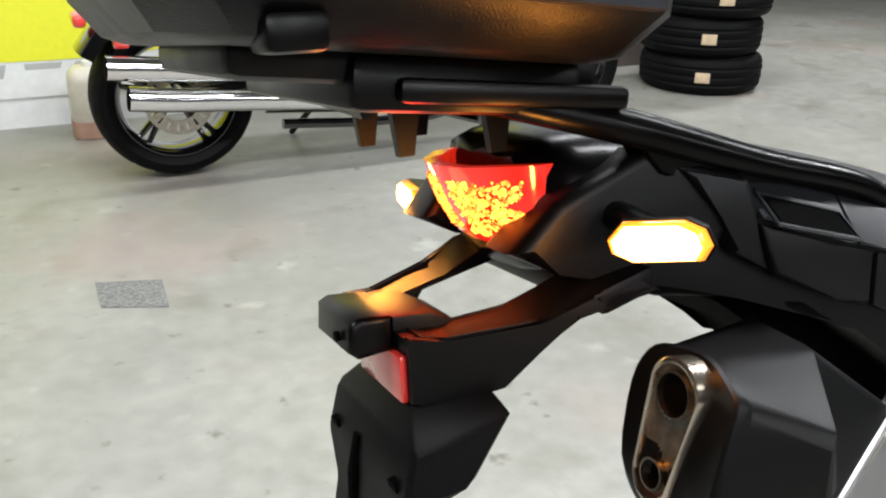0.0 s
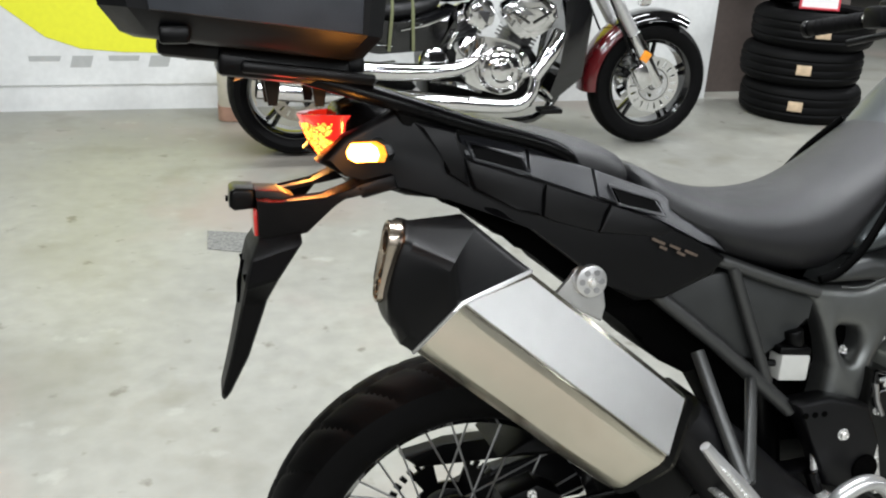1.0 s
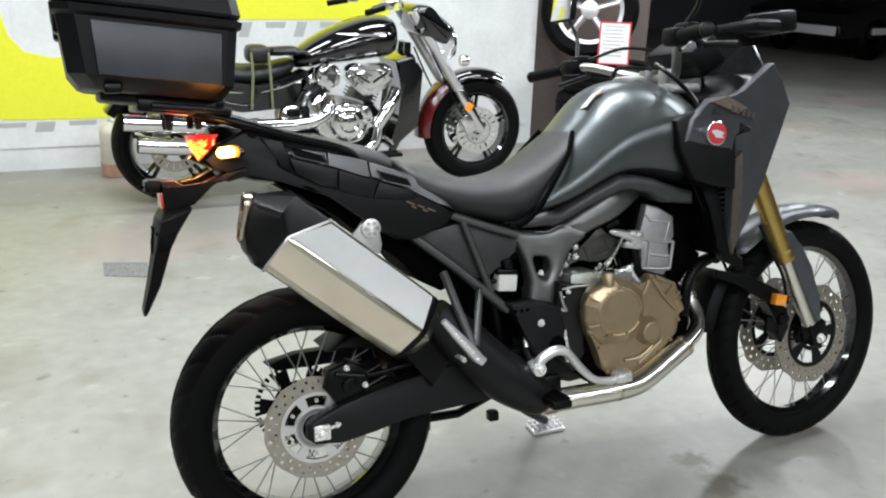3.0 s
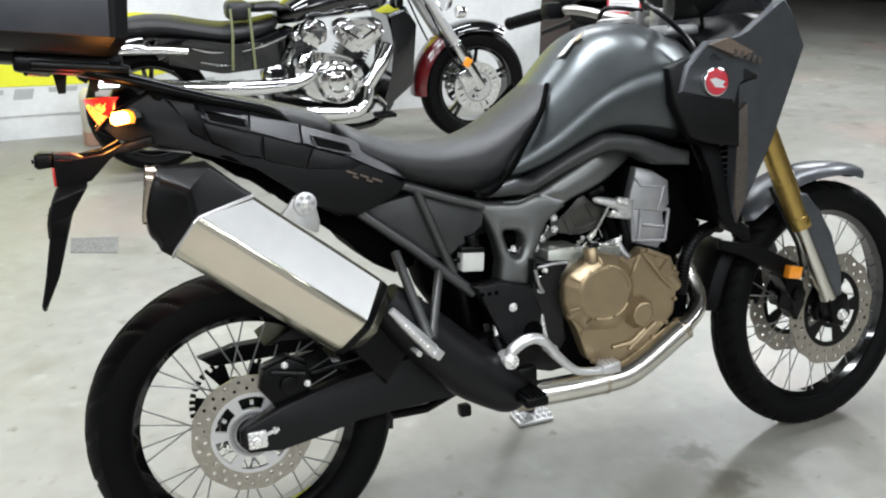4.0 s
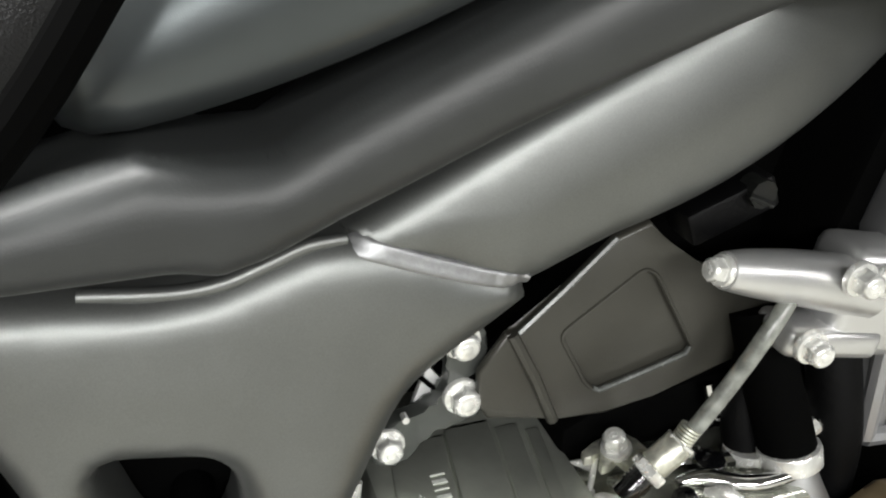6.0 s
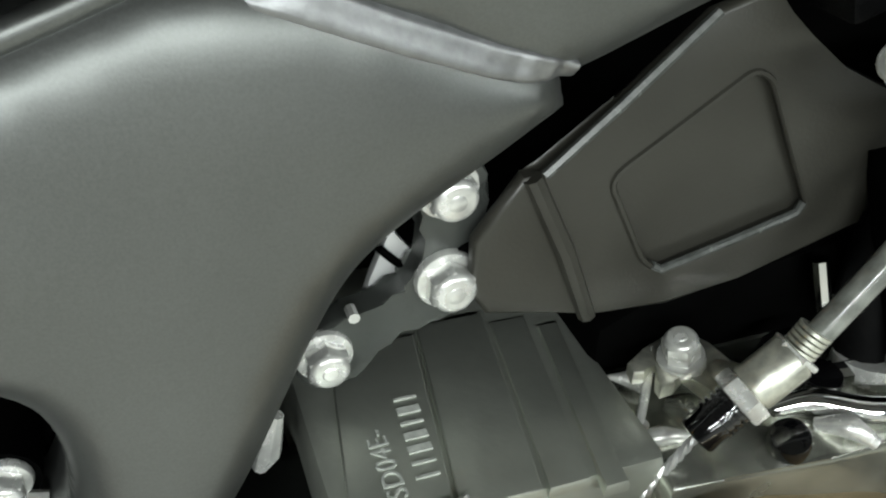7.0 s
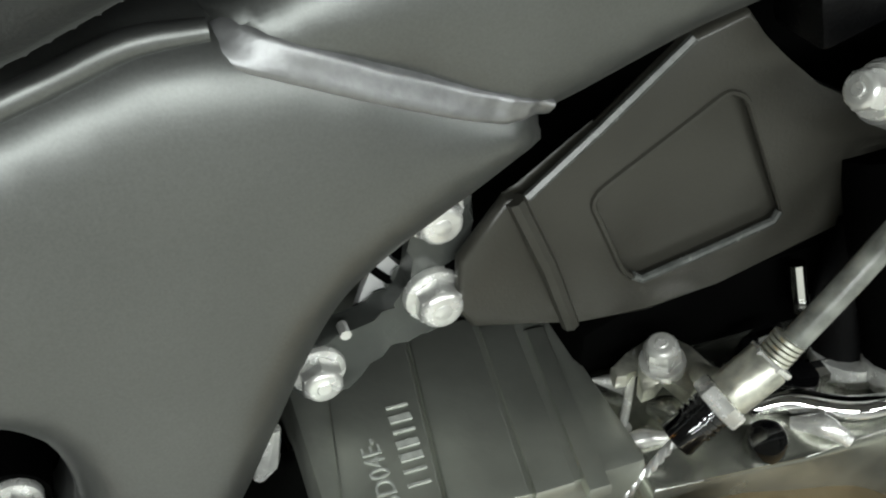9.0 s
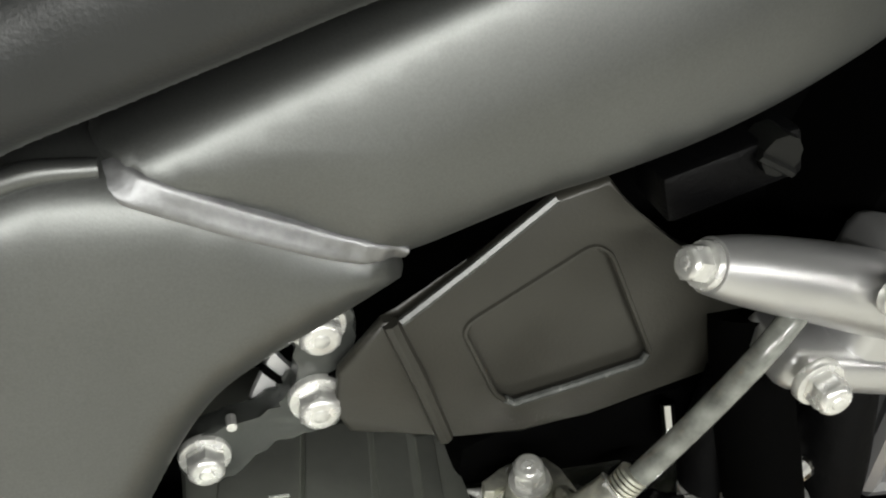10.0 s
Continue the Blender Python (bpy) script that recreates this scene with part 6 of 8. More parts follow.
def cowl_taper(bm, s):
    """Draws the cowl in towards the tail and bulges it beside the seat."""
    for v in bm.verts:
        v.co.y -= s * max(0.0, -v.co.x + 0.02) * 0.22
        if v.co.x > 0.12:
            v.co.y += s * 0.012 * math.sin(min(1, (v.co.x - 0.12) / 0.15) * math.pi)
    return bm


for s in (-1, 1):
    bm = NEW()
    add_prism(bm, COWL, s * 0.160, s * 0.11, 0.010, seg=3)
    cowl = bpart("side_cowl", cowl_taper(bm, s), BLACK_PLASTIC2, "matte black plastic side cowl")
    for lp in COWL_PANELS:
        bm = NEW()
        add_prism(bm, lp, s * 0.1645, s * 0.150, 0.004, seg=2)
        bpart("cowl_panel", cowl_taper(bm, s), COWL_BLACK, "raised charcoal panel", cowl)
    # Ledges face up; their lighter colour paints in that light.
    for lp in LEDGES:
        bm = NEW()
        add_prism(bm, lp, s * 0.168, s * 0.13, 0.003, seg=2)
        bpart("grab_ledge", ledge_slope(bm, s), LIT_LEDGE, "sloping ledge, coloured lighter where it faces up", cowl)
    for cx, cz in ((0.000, 1.000), (0.200, 0.935)):
        q = [(-0.040, 0.018), (0.036, -0.006), (0.044, -0.028), (-0.034, -0.006)]
        bm = NEW()
        add_tube(bm, [(cx + x, s * 0.169, cz + z) for x, z in q + q[:1]], 0.0022, seg=6)
        bpart("slot_frame", ledge_slope(bm, s), LIT_LEDGE, "", cowl)
        # No recess is cut: the slot's shade is a flat dark plate.
        bm = NEW()
        add_prism(bm, [(cx + x * 0.86, cz + z * 0.8 - 0.001) for x, z in q], s * 0.1692, s * 0.160)
        bpart("slot_shade", ledge_slope(bm, s), SOOT_AND_SHADE, "flat dark plate for the shade in a grab slot", cowl)
    if s < 0:
        for k, (x, z, w) in enumerate([(0.232, 0.872, 0.022), (0.258, 0.862, 0.018), (0.284, 0.852, 0.022), (0.24, 0.862, 0.012), (0.268, 0.852, 0.014)]):
            bpart("decal_bar", add_box(NEW(), (x, -0.1725, z), (w, 0.0012, 0.004), pose(0, 0, 0, 0, 24, 0)), TAN_PRINT, "bronze decal bar", cowl)
TAILB = [(-0.205, [(0, 1.062), (0.06, 1.06), (0.078, 1.05), (0.080, 0.99), (0.055, 0.968), (0, 0.962)]),
         (-0.185, [(0, 1.068), (0.07, 1.066), (0.098, 1.05), (0.102, 0.985), (0.07, 0.955), (0, 0.95)]),
         (-0.12, [(0, 1.08), (0.08, 1.075), (0.125, 1.055), (0.135, 0.99), (0.10, 0.94), (0, 0.935)]),
         (0.0, [(0, 1.05), (0.09, 1.045), (0.125, 1.02), (0.13, 0.97), (0.11, 0.92), (0, 0.91)]),
         (0.2, [(0, 0.95), (0.09, 0.945), (0.11, 0.93), (0.11, 0.88), (0.10, 0.84), (0, 0.83)]),
         (0.34, [(0, 0.87), (0.09, 0.87), (0.10, 0.86), (0.10, 0.84), (0.09, 0.80), (0, 0.79)])]
bm = NEW()
add_loft(bm, rings_from(TAILB))
tail = bpart("tail_section", bm, TAIL_BLACK, "glossy black tail section", sub=1, smooth=60)
bm = NEW()
LENS = ((0.070, -0.200, -0.206, 1.050, 0.996), (0.060, -0.222, -0.210, 1.050, 0.990), (0.032, -0.246, -0.216, 1.049, 0.985), (0, -0.252, -0.218, 1.048, 0.984),
        (-0.032, -0.246, -0.216, 1.049, 0.985), (-0.060, -0.222, -0.210, 1.050, 0.990), (-0.074, -0.200, -0.206, 1.050, 0.996))
LENS = [(y - 0.012, *rest) for y, *rest in LENS]
lens_r = []
for y, xt, xb, zt, zb in LENS:
    lens_r.append([(xt, y, zt), ((xt + xb) / 2 - 0.003, y, (zt + zb) / 2), (xb, y, zb), (xb + 0.012, y * 0.97, zb), (xt + 0.014, y * 0.97, zt)])
add_loft(bm, lens_r)
lens = bpart("tail_light", bm, RED_LENS, "lit red tail light", smooth=50)
rgn = random.Random(3)
cells = NEW()
for k in range(900):
    s = 1 if rgn.random() < 0.5 else -1
    f, g = rgn.random(), rgn.random()
    y = s * (0.008 + 0.060 * f) - 0.012
    cut = 0.5 + abs(f - 0.55) * 0.9
    h = 0.12 + 0.68 * g
    if abs(h - 0.50) < 0.12 * max(0.0, f - 0.75) * 3.0:
        continue
    (y0, xt0, xb0, zt0, zb0), (y1, xt1, xb1, zt1, zb1) = [q for q in zip(LENS, LENS[1:]) if q[0][0] >= y >= q[1][0]][0]
    u = (y - y0) / (y1 - y0)
    xt, xb, zt, zb = xt0 + (xt1 - xt0) * u, xb0 + (xb1 - xb0) * u, zt0 + (zt1 - zt0) * u, zb0 + (zb1 - zb0) * u
    w = rgn.uniform(0.0014, 0.0036)
    bulge = -0.003 * (1 - abs(2 * h - 1))
    add_box(cells, (xb + (xt - xb) * h + bulge, y, zb + (zt - zb) * h), (0.003, w, w * rgn.uniform(0.8, 1.3)), pose(0, 0, 0, rgn.uniform(0, 90), 10, -s * 40))
ob = bpart("led_panel", cells, RED_HOT, "glowing orange-red LED facets", lens)
tagged(ob, kind="stuff")
LAMP = [(-0.034, 0.001), (-0.024, 0.0125), (0.016, 0.0140), (0.029, 0.0085), (0.034, -0.002), (0.029, -0.011), (-0.016, -0.0140), (-0.031, -0.008)]
for s in (-1, 1):
    at = Vector((-0.184, -0.205, 1.014) if s < 0 else (-0.200, 0.150, 0.992))
    lu, ln = (Vector((0.55, -0.83, 0.05)).normalized(), Vector((-0.83, -0.55, 0.0))) if s < 0 else (Vector((0.12, 0.99, 0.05)).normalized(), Vector((-0.99, 0.12, 0.0)))
    lring = lambda k, h: [at + lu * u * k + Vector((0, 0, v * k)) + ln * h for u, v in LAMP]
    bm = NEW()
    add_tube(bm, [(-0.150, s * 0.090, 1.012), at - ln * 0.014], 0.011, seg=12)
    add_loft(bm, [lring(0.55, -0.026), lring(0.90, -0.016), lring(1.06, -0.001), lring(1.06, 0.001), lring(0.98, 0.001)])
    bl = bpart("turn_signal", bm, BLACK_SATIN, "black turn signal with a lit amber lens")
    bm = NEW()
    add_loft(bm, [lring(1.0, -0.004), lring(1.0, 0.003), lring(0.95, 0.0075), lring(0.84, 0.0095)])
    bpart("amber_lens", bm, AMBER, "amber lens", bl, smooth=30)
    bm = NEW()
    add_loft(bm, [lring(0.86, 0.004), lring(0.86, 0.0098), lring(0.72, 0.0112), lring(0.4, 0.0120)])
    bpart("lamp_filament", bm, AMBER_HOT, "glowing amber lamp", bl, smooth=60)
    glow = bpy.data.lights.new("signal_bulb", "POINT")
    glow.energy, glow.color, glow.shadow_soft_size = 0.70, (1.0, 0.36, 0.05), 0.012
    bulb = new("signal_bulb", glow)
    bulb.location = bike.matrix_world @ (at + ln * 0.030)
glow = bpy.data.lights.new("tail_bulb", "POINT")
glow.energy, glow.color, glow.shadow_soft_size = 0.22, (1.0, 0.05, 0.02), 0.02
bulb = new("tail_bulb", glow)
bulb.location = bike.matrix_world @ Vector((-0.275, -0.01, 1.005))

# number-plate holder with lamp box and mudguard blade
def plate_part(name, bm, mat, label="", parent=None, **k):
    for v in bm.verts:
        v.co.y = v.co.y * 1.4 - 0.020
        v.co.x += 0.004
        v.co.z -= 0.006
    return bpart(name, bm, mat, label, parent, **k)


SIDE = [(-0.316, 0.942), (-0.288, 0.936), (-0.228, 0.944), (-0.190, 0.962), (-0.150, 0.970), (-0.130, 0.955), (-0.203, 0.949), (-0.2165, 0.937), (-0.2534, 0.899), (-0.300, 0.886), (-0.316, 0.892)]
FLANGE = [(-0.306, 0.941), (-0.288, 0.936), (-0.228, 0.944), (-0.190, 0.962), (-0.150, 0.969), (-0.135, 0.957), (-0.205, 0.944), (-0.300, 0.930)]


def splay(bm):
    """Spreads the holder's arms towards the tail."""
    for v in bm.verts:
        d = v.co.y + 0.025
        v.co.y += math.copysign(min(0.045, max(0.0, v.co.x + 0.314) * 0.42), d) * min(1.0, abs(d) / 0.06)
    return bm


bm = NEW()
add_prism(bm, SIDE, -0.095, -0.086, 0.002)
add_prism(bm, SIDE, 0.036, 0.045, 0.002)
add_prism(bm, FLANGE, -0.088, -0.056, 0.002)
add_prism(bm, FLANGE, 0.008, 0.038, 0.002)
add_prism(bm, [(-0.316, 0.940), (-0.270, 0.936), (-0.272, 0.924), (-0.296, 0.888), (-0.316, 0.892)], -0.088, 0.038, 0.003)
add_box(bm, (-0.160, -0.025, 0.960), (0.05, 0.14, 0.02), pose(0, 0, 0, 0, -14, 0), bevel=0.004)
splay(bm)
holder = bpart("plate_holder", bm, BLACK_PLASTIC2, "black plastic number plate holder", smooth=30)
bm = NEW()
add_prism(bm, [(-0.352, 0.930), (-0.350, 0.951), (-0.342, 0.955), (-0.318, 0.953), (-0.317, 0.926), (-0.345, 0.924)], -0.072, 0.006, 0.005, seg=3)
lampbox = bpart("plate_lamp", bm, BLACK_SATIN, "satin black plate lamp housing", holder, smooth=50)
bm = NEW()
add_prism(bm, [(-0.317, 0.929), (-0.3165, 0.951), (-0.285, 0.949), (-0.262, 0.936), (-0.262, 0.926), (-0.30, 0.922)], -0.068, 0.002, 0.003)
bpart("lamp_neck", bm, BLACK_PLASTIC2, "", lampbox)
bm = NEW()
add_tube(bm, [(-0.3525, -0.052, 0.939), (-0.356, -0.052, 0.939)], 0.004, seg=10)
bpart("lamp_screw", bm, SOOT_AND_SHADE, "", lampbox)
bm = NEW()
add_box(bm, (-0.3225, -0.018, 0.915), (0.006, 0.062, 0.036), bevel=0.002)
plate_part("reflector", bm, RED_PLAIN, "red rear reflector", holder)
bm = NEW()
flare = lambda xr, zr, xf, zf, a, b, c, d: [(xr, a, zr), (xr, b, zr), (xf, d, zf), (xf, c, zf)]
add_loft(bm, [flare(-0.320, 0.896, -0.266, 0.906, -0.050, 0.024, -0.066, 0.030), flare(-0.333, 0.872, -0.265, 0.899, -0.072, 0.044, -0.090, 0.050),
              flare(-0.343, 0.834, -0.297, 0.851, -0.074, 0.046, -0.088, 0.050), flare(-0.347, 0.800, -0.312, 0.805, -0.045, 0.028, -0.048, 0.030),
              flare(-0.365, 0.720, -0.340, 0.720, -0.036, 0.026, -0.035, 0.025), flare(-0.381, 0.662, -0.369, 0.662, -0.028, 0.018, -0.028, 0.018),
              flare(-0.380, 0.648, -0.374, 0.648, -0.014, 0.006, -0.014, 0.006)])
bmesh.ops.bevel(bm, geom=list(bm.edges), offset=0.003, segments=1, affect="EDGES", profile=0.5)
plate_part("mudguard", bm, BLACK_PLASTIC, "black plastic mudguard blade", holder, smooth=25)
for s in (-1, 1):
    plate_part("plate_screw", add_cyl(NEW(), (-0.3425, s * 0.045 - 0.012, 0.842), (-0.335, s * 0.045 - 0.012, 0.844), 0.006, seg=14), SOOT_AND_SHADE, "", holder)
# Raised black rib whose colour stands in for the groove's shade.
bm = NEW()
add_tube(bm, [(-0.338, 0.0, 0.85), (-0.3425, 0, 0.82), (-0.344, 0, 0.79)], [0.006, 0.010, 0.010], seg=12, squash=0.6)
plate_part("plate_groove", bm, SOOT_AND_SHADE, "", holder)

# rack, grab rails and top case
bm = NEW()
add_box(bm, (-0.245, 0, 1.108), (0.17, 0.29, 0.016), pose(0, 0, 0, 0, 6.5, 0), bevel=0.005)
add_box(bm, (-0.275, 0, 1.115), (0.165, 0.27, 0.036), pose(0, 0, 0, 0, 6.5, 0), bevel=0.007)
rack = bpart("luggage_rack", bm, BLACK_SATIN, "black luggage rack with grab rails")
for s in (-1, 1):
    bm = NEW()
    add_tube(bm, [(0.128, s * 0.124, 0.972), (0.104, s * 0.129, 0.996), (0.06, s * 0.131, 1.014), (-0.03, s * 0.133, 1.038), (-0.15, s * 0.134, 1.076), (-0.26, s * 0.12, 1.108)], [0.008, 0.011, 0.011, 0.012, 0.014, 0.013], seg=12, smooth=5, squash=0.8)
    bpart("grab_rail", bm, TAIL_BLACK, "glossy black grab rail", rack)
    bm = NEW()
    add_prism(bm, [(-0.150, 1.078), (-0.035, 1.046), (0.100, 1.010), (0.124, 0.975), (0.143, 0.942), (0.077, 0.964), (0.010, 0.990), (-0.076, 1.016), (-0.125, 1.040)], s * 0.131, s * 0.100, 0.004)
    bpart("rail_panel", bm, TAIL_BLACK, "glossy black panel under the rail", rack)
    for x, y in ((-0.225, 0.07), (-0.285, 0.04)):
        bm = NEW()
        add_loft(bm, [[(x - 0.014, s * y - 0.004, 1.115), (x - 0.014, s * y + 0.004, 1.115), (x + 0.014, s * y + 0.004, 1.115), (x + 0.014, s * y - 0.004, 1.115)],
                      [(x - 0.007, s * y - 0.004, 1.062), (x - 0.007, s * y + 0.004, 1.062), (x + 0.005, s * y + 0.004, 1.062), (x + 0.005, s * y - 0.004, 1.062)]])
        bpart("rack_leg", bm, BLACK_SATIN, "", rack)
bm = NEW()
add_box(bm, (-0.30, 0, 1.130), (0.26, 0.25, 0.028), pose(0, 0, 0, 0, 6.5, 0), bevel=0.01)
bpart("case_mount", bm, BLACK_PLASTIC2, "black case mounting plate", rack)
for k in range(3):
    bm = NEW()
    add_tube(bm, [(-0.34 + k * 0.04, -0.11, 1.102), (-0.31 + k * 0.04, 0.11, 1.100)], 0.004, seg=6)
    bpart("rack_bar", bm, BLACK_SATIN, "", rack)

def case_ring(z, dx, dy, tilt=0.115):
    x0, x1, y = -0.488 - dx, -0.160 + dx, 0.205 + dy
    ch = 0.035
    out = [(x0 + ch, -y), (x1 - ch * 0.6, -y), (x1, -y + ch * 0.6), (x1, y - ch * 0.6), (x1 - ch * 0.6, y), (x0 + ch, y), (x0, y - ch), (x0, -y + ch)]
    return [(a, b, z - (a + 0.34) * tilt) for a, b in out]


bm = NEW()
add_loft(bm, [case_ring(1.140, -0.035, -0.04), case_ring(1.145, -0.02, -0.025), case_ring(1.172, 0.0, 0.0), case_ring(1.285, 0.012, 0.012), case_ring(1.292, 0.020, 0.022), case_ring(1.305, 0.022, 0.025), case_ring(1.310, 0.012, 0.012)])
box = bpart("top_case", bm, CASE_PLASTIC, "dark grey hard plastic top case", smooth=30)
bm = NEW()
add_loft(bm, [case_ring(1.311, 0.016, 0.018), case_ring(1.318, 0.020, 0.022), case_ring(1.38, 0.010, 0.010), case_ring(1.44, -0.02, -0.02), case_ring(1.46, -0.06, -0.06)])
bpart("case_lid", bm, CASE_PLASTIC, "dark grey case lid", box, smooth=30)
bm = NEW()
tl = lambda x, z: (x, z - (x + 0.34) * 0.115)
add_prism(bm, [tl(-0.43, 1.172), tl(-0.190, 1.172), tl(-0.183, 1.278), tl(-0.437, 1.278)], -0.2205, -0.20, 0.003)
bpart("side_panel", bm, CASE_PANEL, "blue-grey side panel", box)
for x in (-0.405,):
    bpart("case_foot", add_box(NEW(), (x, -0.178, 1.148 - (x + 0.34) * 0.115), (0.035, 0.04, 0.022), bevel=0.005), BLACK_SATIN, "", box)
for y in (-0.10, 0.10):
    bpart("case_latch", add_box(NEW(), (-0.495, y, 1.30), (0.025, 0.06, 0.06), bevel=0.008), BLACK_SATIN, "black latch", box)
# ---- front end ----
SHROUD = [(0.965, 0.985), (0.98, 1.045), (1.03, 1.095), (1.10, 1.10), (1.14, 1.108), (1.283, 1.183), (1.303, 1.186), (1.311, 1.135), (1.331, 1.072), (1.283, 0.978), (1.238, 0.852), (1.19, 0.76), (1.141, 0.655), (1.128, 0.72), (1.12, 0.82), (1.112, 0.92), (1.10, 0.97), (1.04, 0.972)]
for s in (-1, 1):
    bm = NEW()
    add_prism(bm, SHROUD, s * 0.262, s * 0.235, 0.006, seg=2)
    for v in bm.verts:
        v.co.y -= s * (max(0.0, 1.02 - v.co.z) * 0.16 + max(0, 1.08 - v.co.x) * 0.18 + max(0, v.co.z - 1.10) * 0.5 + max(0.0, v.co.x - 1.15) * 0.25)
    sh = bpart("fairing_shroud", bm, SHROUD_GREY, "matte blue-grey fairing side shroud")
    bm = NEW()
    EDGE = [(1.112, 0.935), (1.135, 0.955), (1.15, 0.86), (1.162, 0.73), (1.143, 0.665), (1.130, 0.72), (1.121, 0.82)]
    add_prism(bm, EDGE, s * 0.2655, s * 0.24, 0.002)
    for v in bm.verts:
        v.co.y -= s * max(0.0, 1.02 - v.co.z) * 0.16
    bpart("carbon_strip", bm, DARK_PRINT, "speckled dark bronze decal strip", sh)
    bm = NEW()
    add_prism(bm, [(1.026, 1.087), (1.075, 1.100), (1.143, 1.066), (1.106, 1.056)], s * 0.2645, s * 0.255)
    bpart("decal_patch", bm, TAN_PRINT, "bronze decal patch", sh)
    for k in range(5):
        bpart("decal_bar", add_box(NEW(), (1.092 + k * 0.018, s * (0.2652 - 0.003 * max(0, k - 2)), 1.066 - k * 0.005), (0.010, 0.0015, 0.016), pose(0, 0, 0, 0, 25, 0)), DARK_PRINT, "dark decal bar", sh)
    bm = NEW()
    PANEL = [(0.945, 1.041), (0.99, 1.062), (1.045, 1.072), (1.171, 1.015), (1.165, 1.004), (1.104, 1.002), (1.118, 0.855), (1.04, 0.868), (0.995, 0.885), (0.956, 0.965)]
    add_prism(bm, PANEL, s * 0.252, s * 0.215, 0.008, seg=3)
    for v in bm.verts:
        v.co.y -= s * max(0, 1.05 - v.co.x) * 0.25
    bpart("badge_panel", bm, BLACK_PLASTIC2, "", sh)
    bm = NEW()
    add_cyl(bm, (1.045, s * 0.262, 1.006), (1.045, s * 0.24, 1.006), 0.033, seg=36, bevel=0.003)
    badge = bpart("badge_ring", bm, CHROME, "chrome-rimmed red badge", sh)
    bm = NEW()
    add_cyl(bm, (1.045, s * 0.2635, 1.006), (1.045, s * 0.25, 1.006), 0.029, seg=36, bevel=0.001)
    bpart("badge_disc", bm, RED_PRINT, "", sh)
    bm = NEW()
    add_prism(bm, [(1.025, 1.012), (1.04, 1.015), (1.066, 1.006), (1.058, 0.998), (1.066, 0.992), (1.04, 0.994)], s * 0.2648, s * 0.26)
    bpart("badge_shape", bm, PALE, "", sh)
    # black side frame and radiator
    bm = NEW()
    add_prism(bm, [(1.0, 0.875), (1.045, 0.865), (1.075, 0.80), (1.09, 0.70), (1.12, 0.655), (1.19, 0.62), (1.185, 0.655), (1.125, 0.69), (1.105, 0.82), (1.085, 0.92), (1.03, 0.93)], s * 0.205, s * 0.17, 0.006)
    bpart("radiator_guard", bm, BLACK_PLASTIC, "black plastic radiator surround")
    bm = NEW()
    add_prism(bm, [(1.05, 0.92), (1.15, 0.93), (1.19, 0.66), (1.10, 0.67)], s * 0.175, s * 0.06, 0.004)
    rad = bpart("radiator", bm, SOOT_AND_SHADE, "black radiator")
    for k in range(16):
        z = 0.68 + k * 0.0145
        bpart("fin", add_box(NEW(), (1.13 - (z - 0.68) * 0.1, s * 0.178, z), (0.05, 0.004, 0.003)), ALU_DULL, "", rad)
    bm = NEW()
    add_tube(bm, [(1.06, s * 0.185, 0.90), (1.09, s * 0.19, 0.80), (1.12, s * 0.185, 0.70), (1.20, s * 0.17, 0.62)], 0.011, seg=10, smooth=5)
    bpart("crash_tube", bm, BLACK_SATIN)
bm = NEW()
add_loft(bm, rings_from([(1.06, [(0, 1.10), (0.10, 1.09), (0.17, 1.04), (0.16, 0.90), (0, 0.86)]), (1.20, [(0, 1.16), (0.10, 1.15), (0.20, 1.09), (0.17, 0.95), (0, 0.88)]),
                         (1.34, [(0, 1.18), (0.09, 1.16), (0.17, 1.10), (0.13, 0.98), (0, 0.93)]), (1.46, [(0, 1.12), (0.06, 1.10), (0.11, 1.05), (0.08, 0.99), (0, 0.96)])]))
bpart("front_cowl", bm, BLACK_PLASTIC2, "black headlight cowl", sub=1, smooth=60)
bm = NEW()
add_loft(bm, [[(1.30, -0.15, 1.16), (1.30, 0.15, 1.16), (1.305, 0.15, 1.16), (1.305, -0.15, 1.16)], [(1.265, -0.14, 1.235), (1.265, 0.14, 1.235), (1.27, 0.14, 1.235), (1.27, -0.14, 1.235)],
              ])
bpart("windscreen", bm, SMOKE, "smoked windscreen")
bm = NEW()
add_box(bm, (1.14, 0, 1.21), (0.10, 0.22, 0.09), pose(0, 0, 0, 0, -30, 0), bevel=0.015)
bpart("dashboard", bm, BLACK_PLASTIC, "black dashboard")

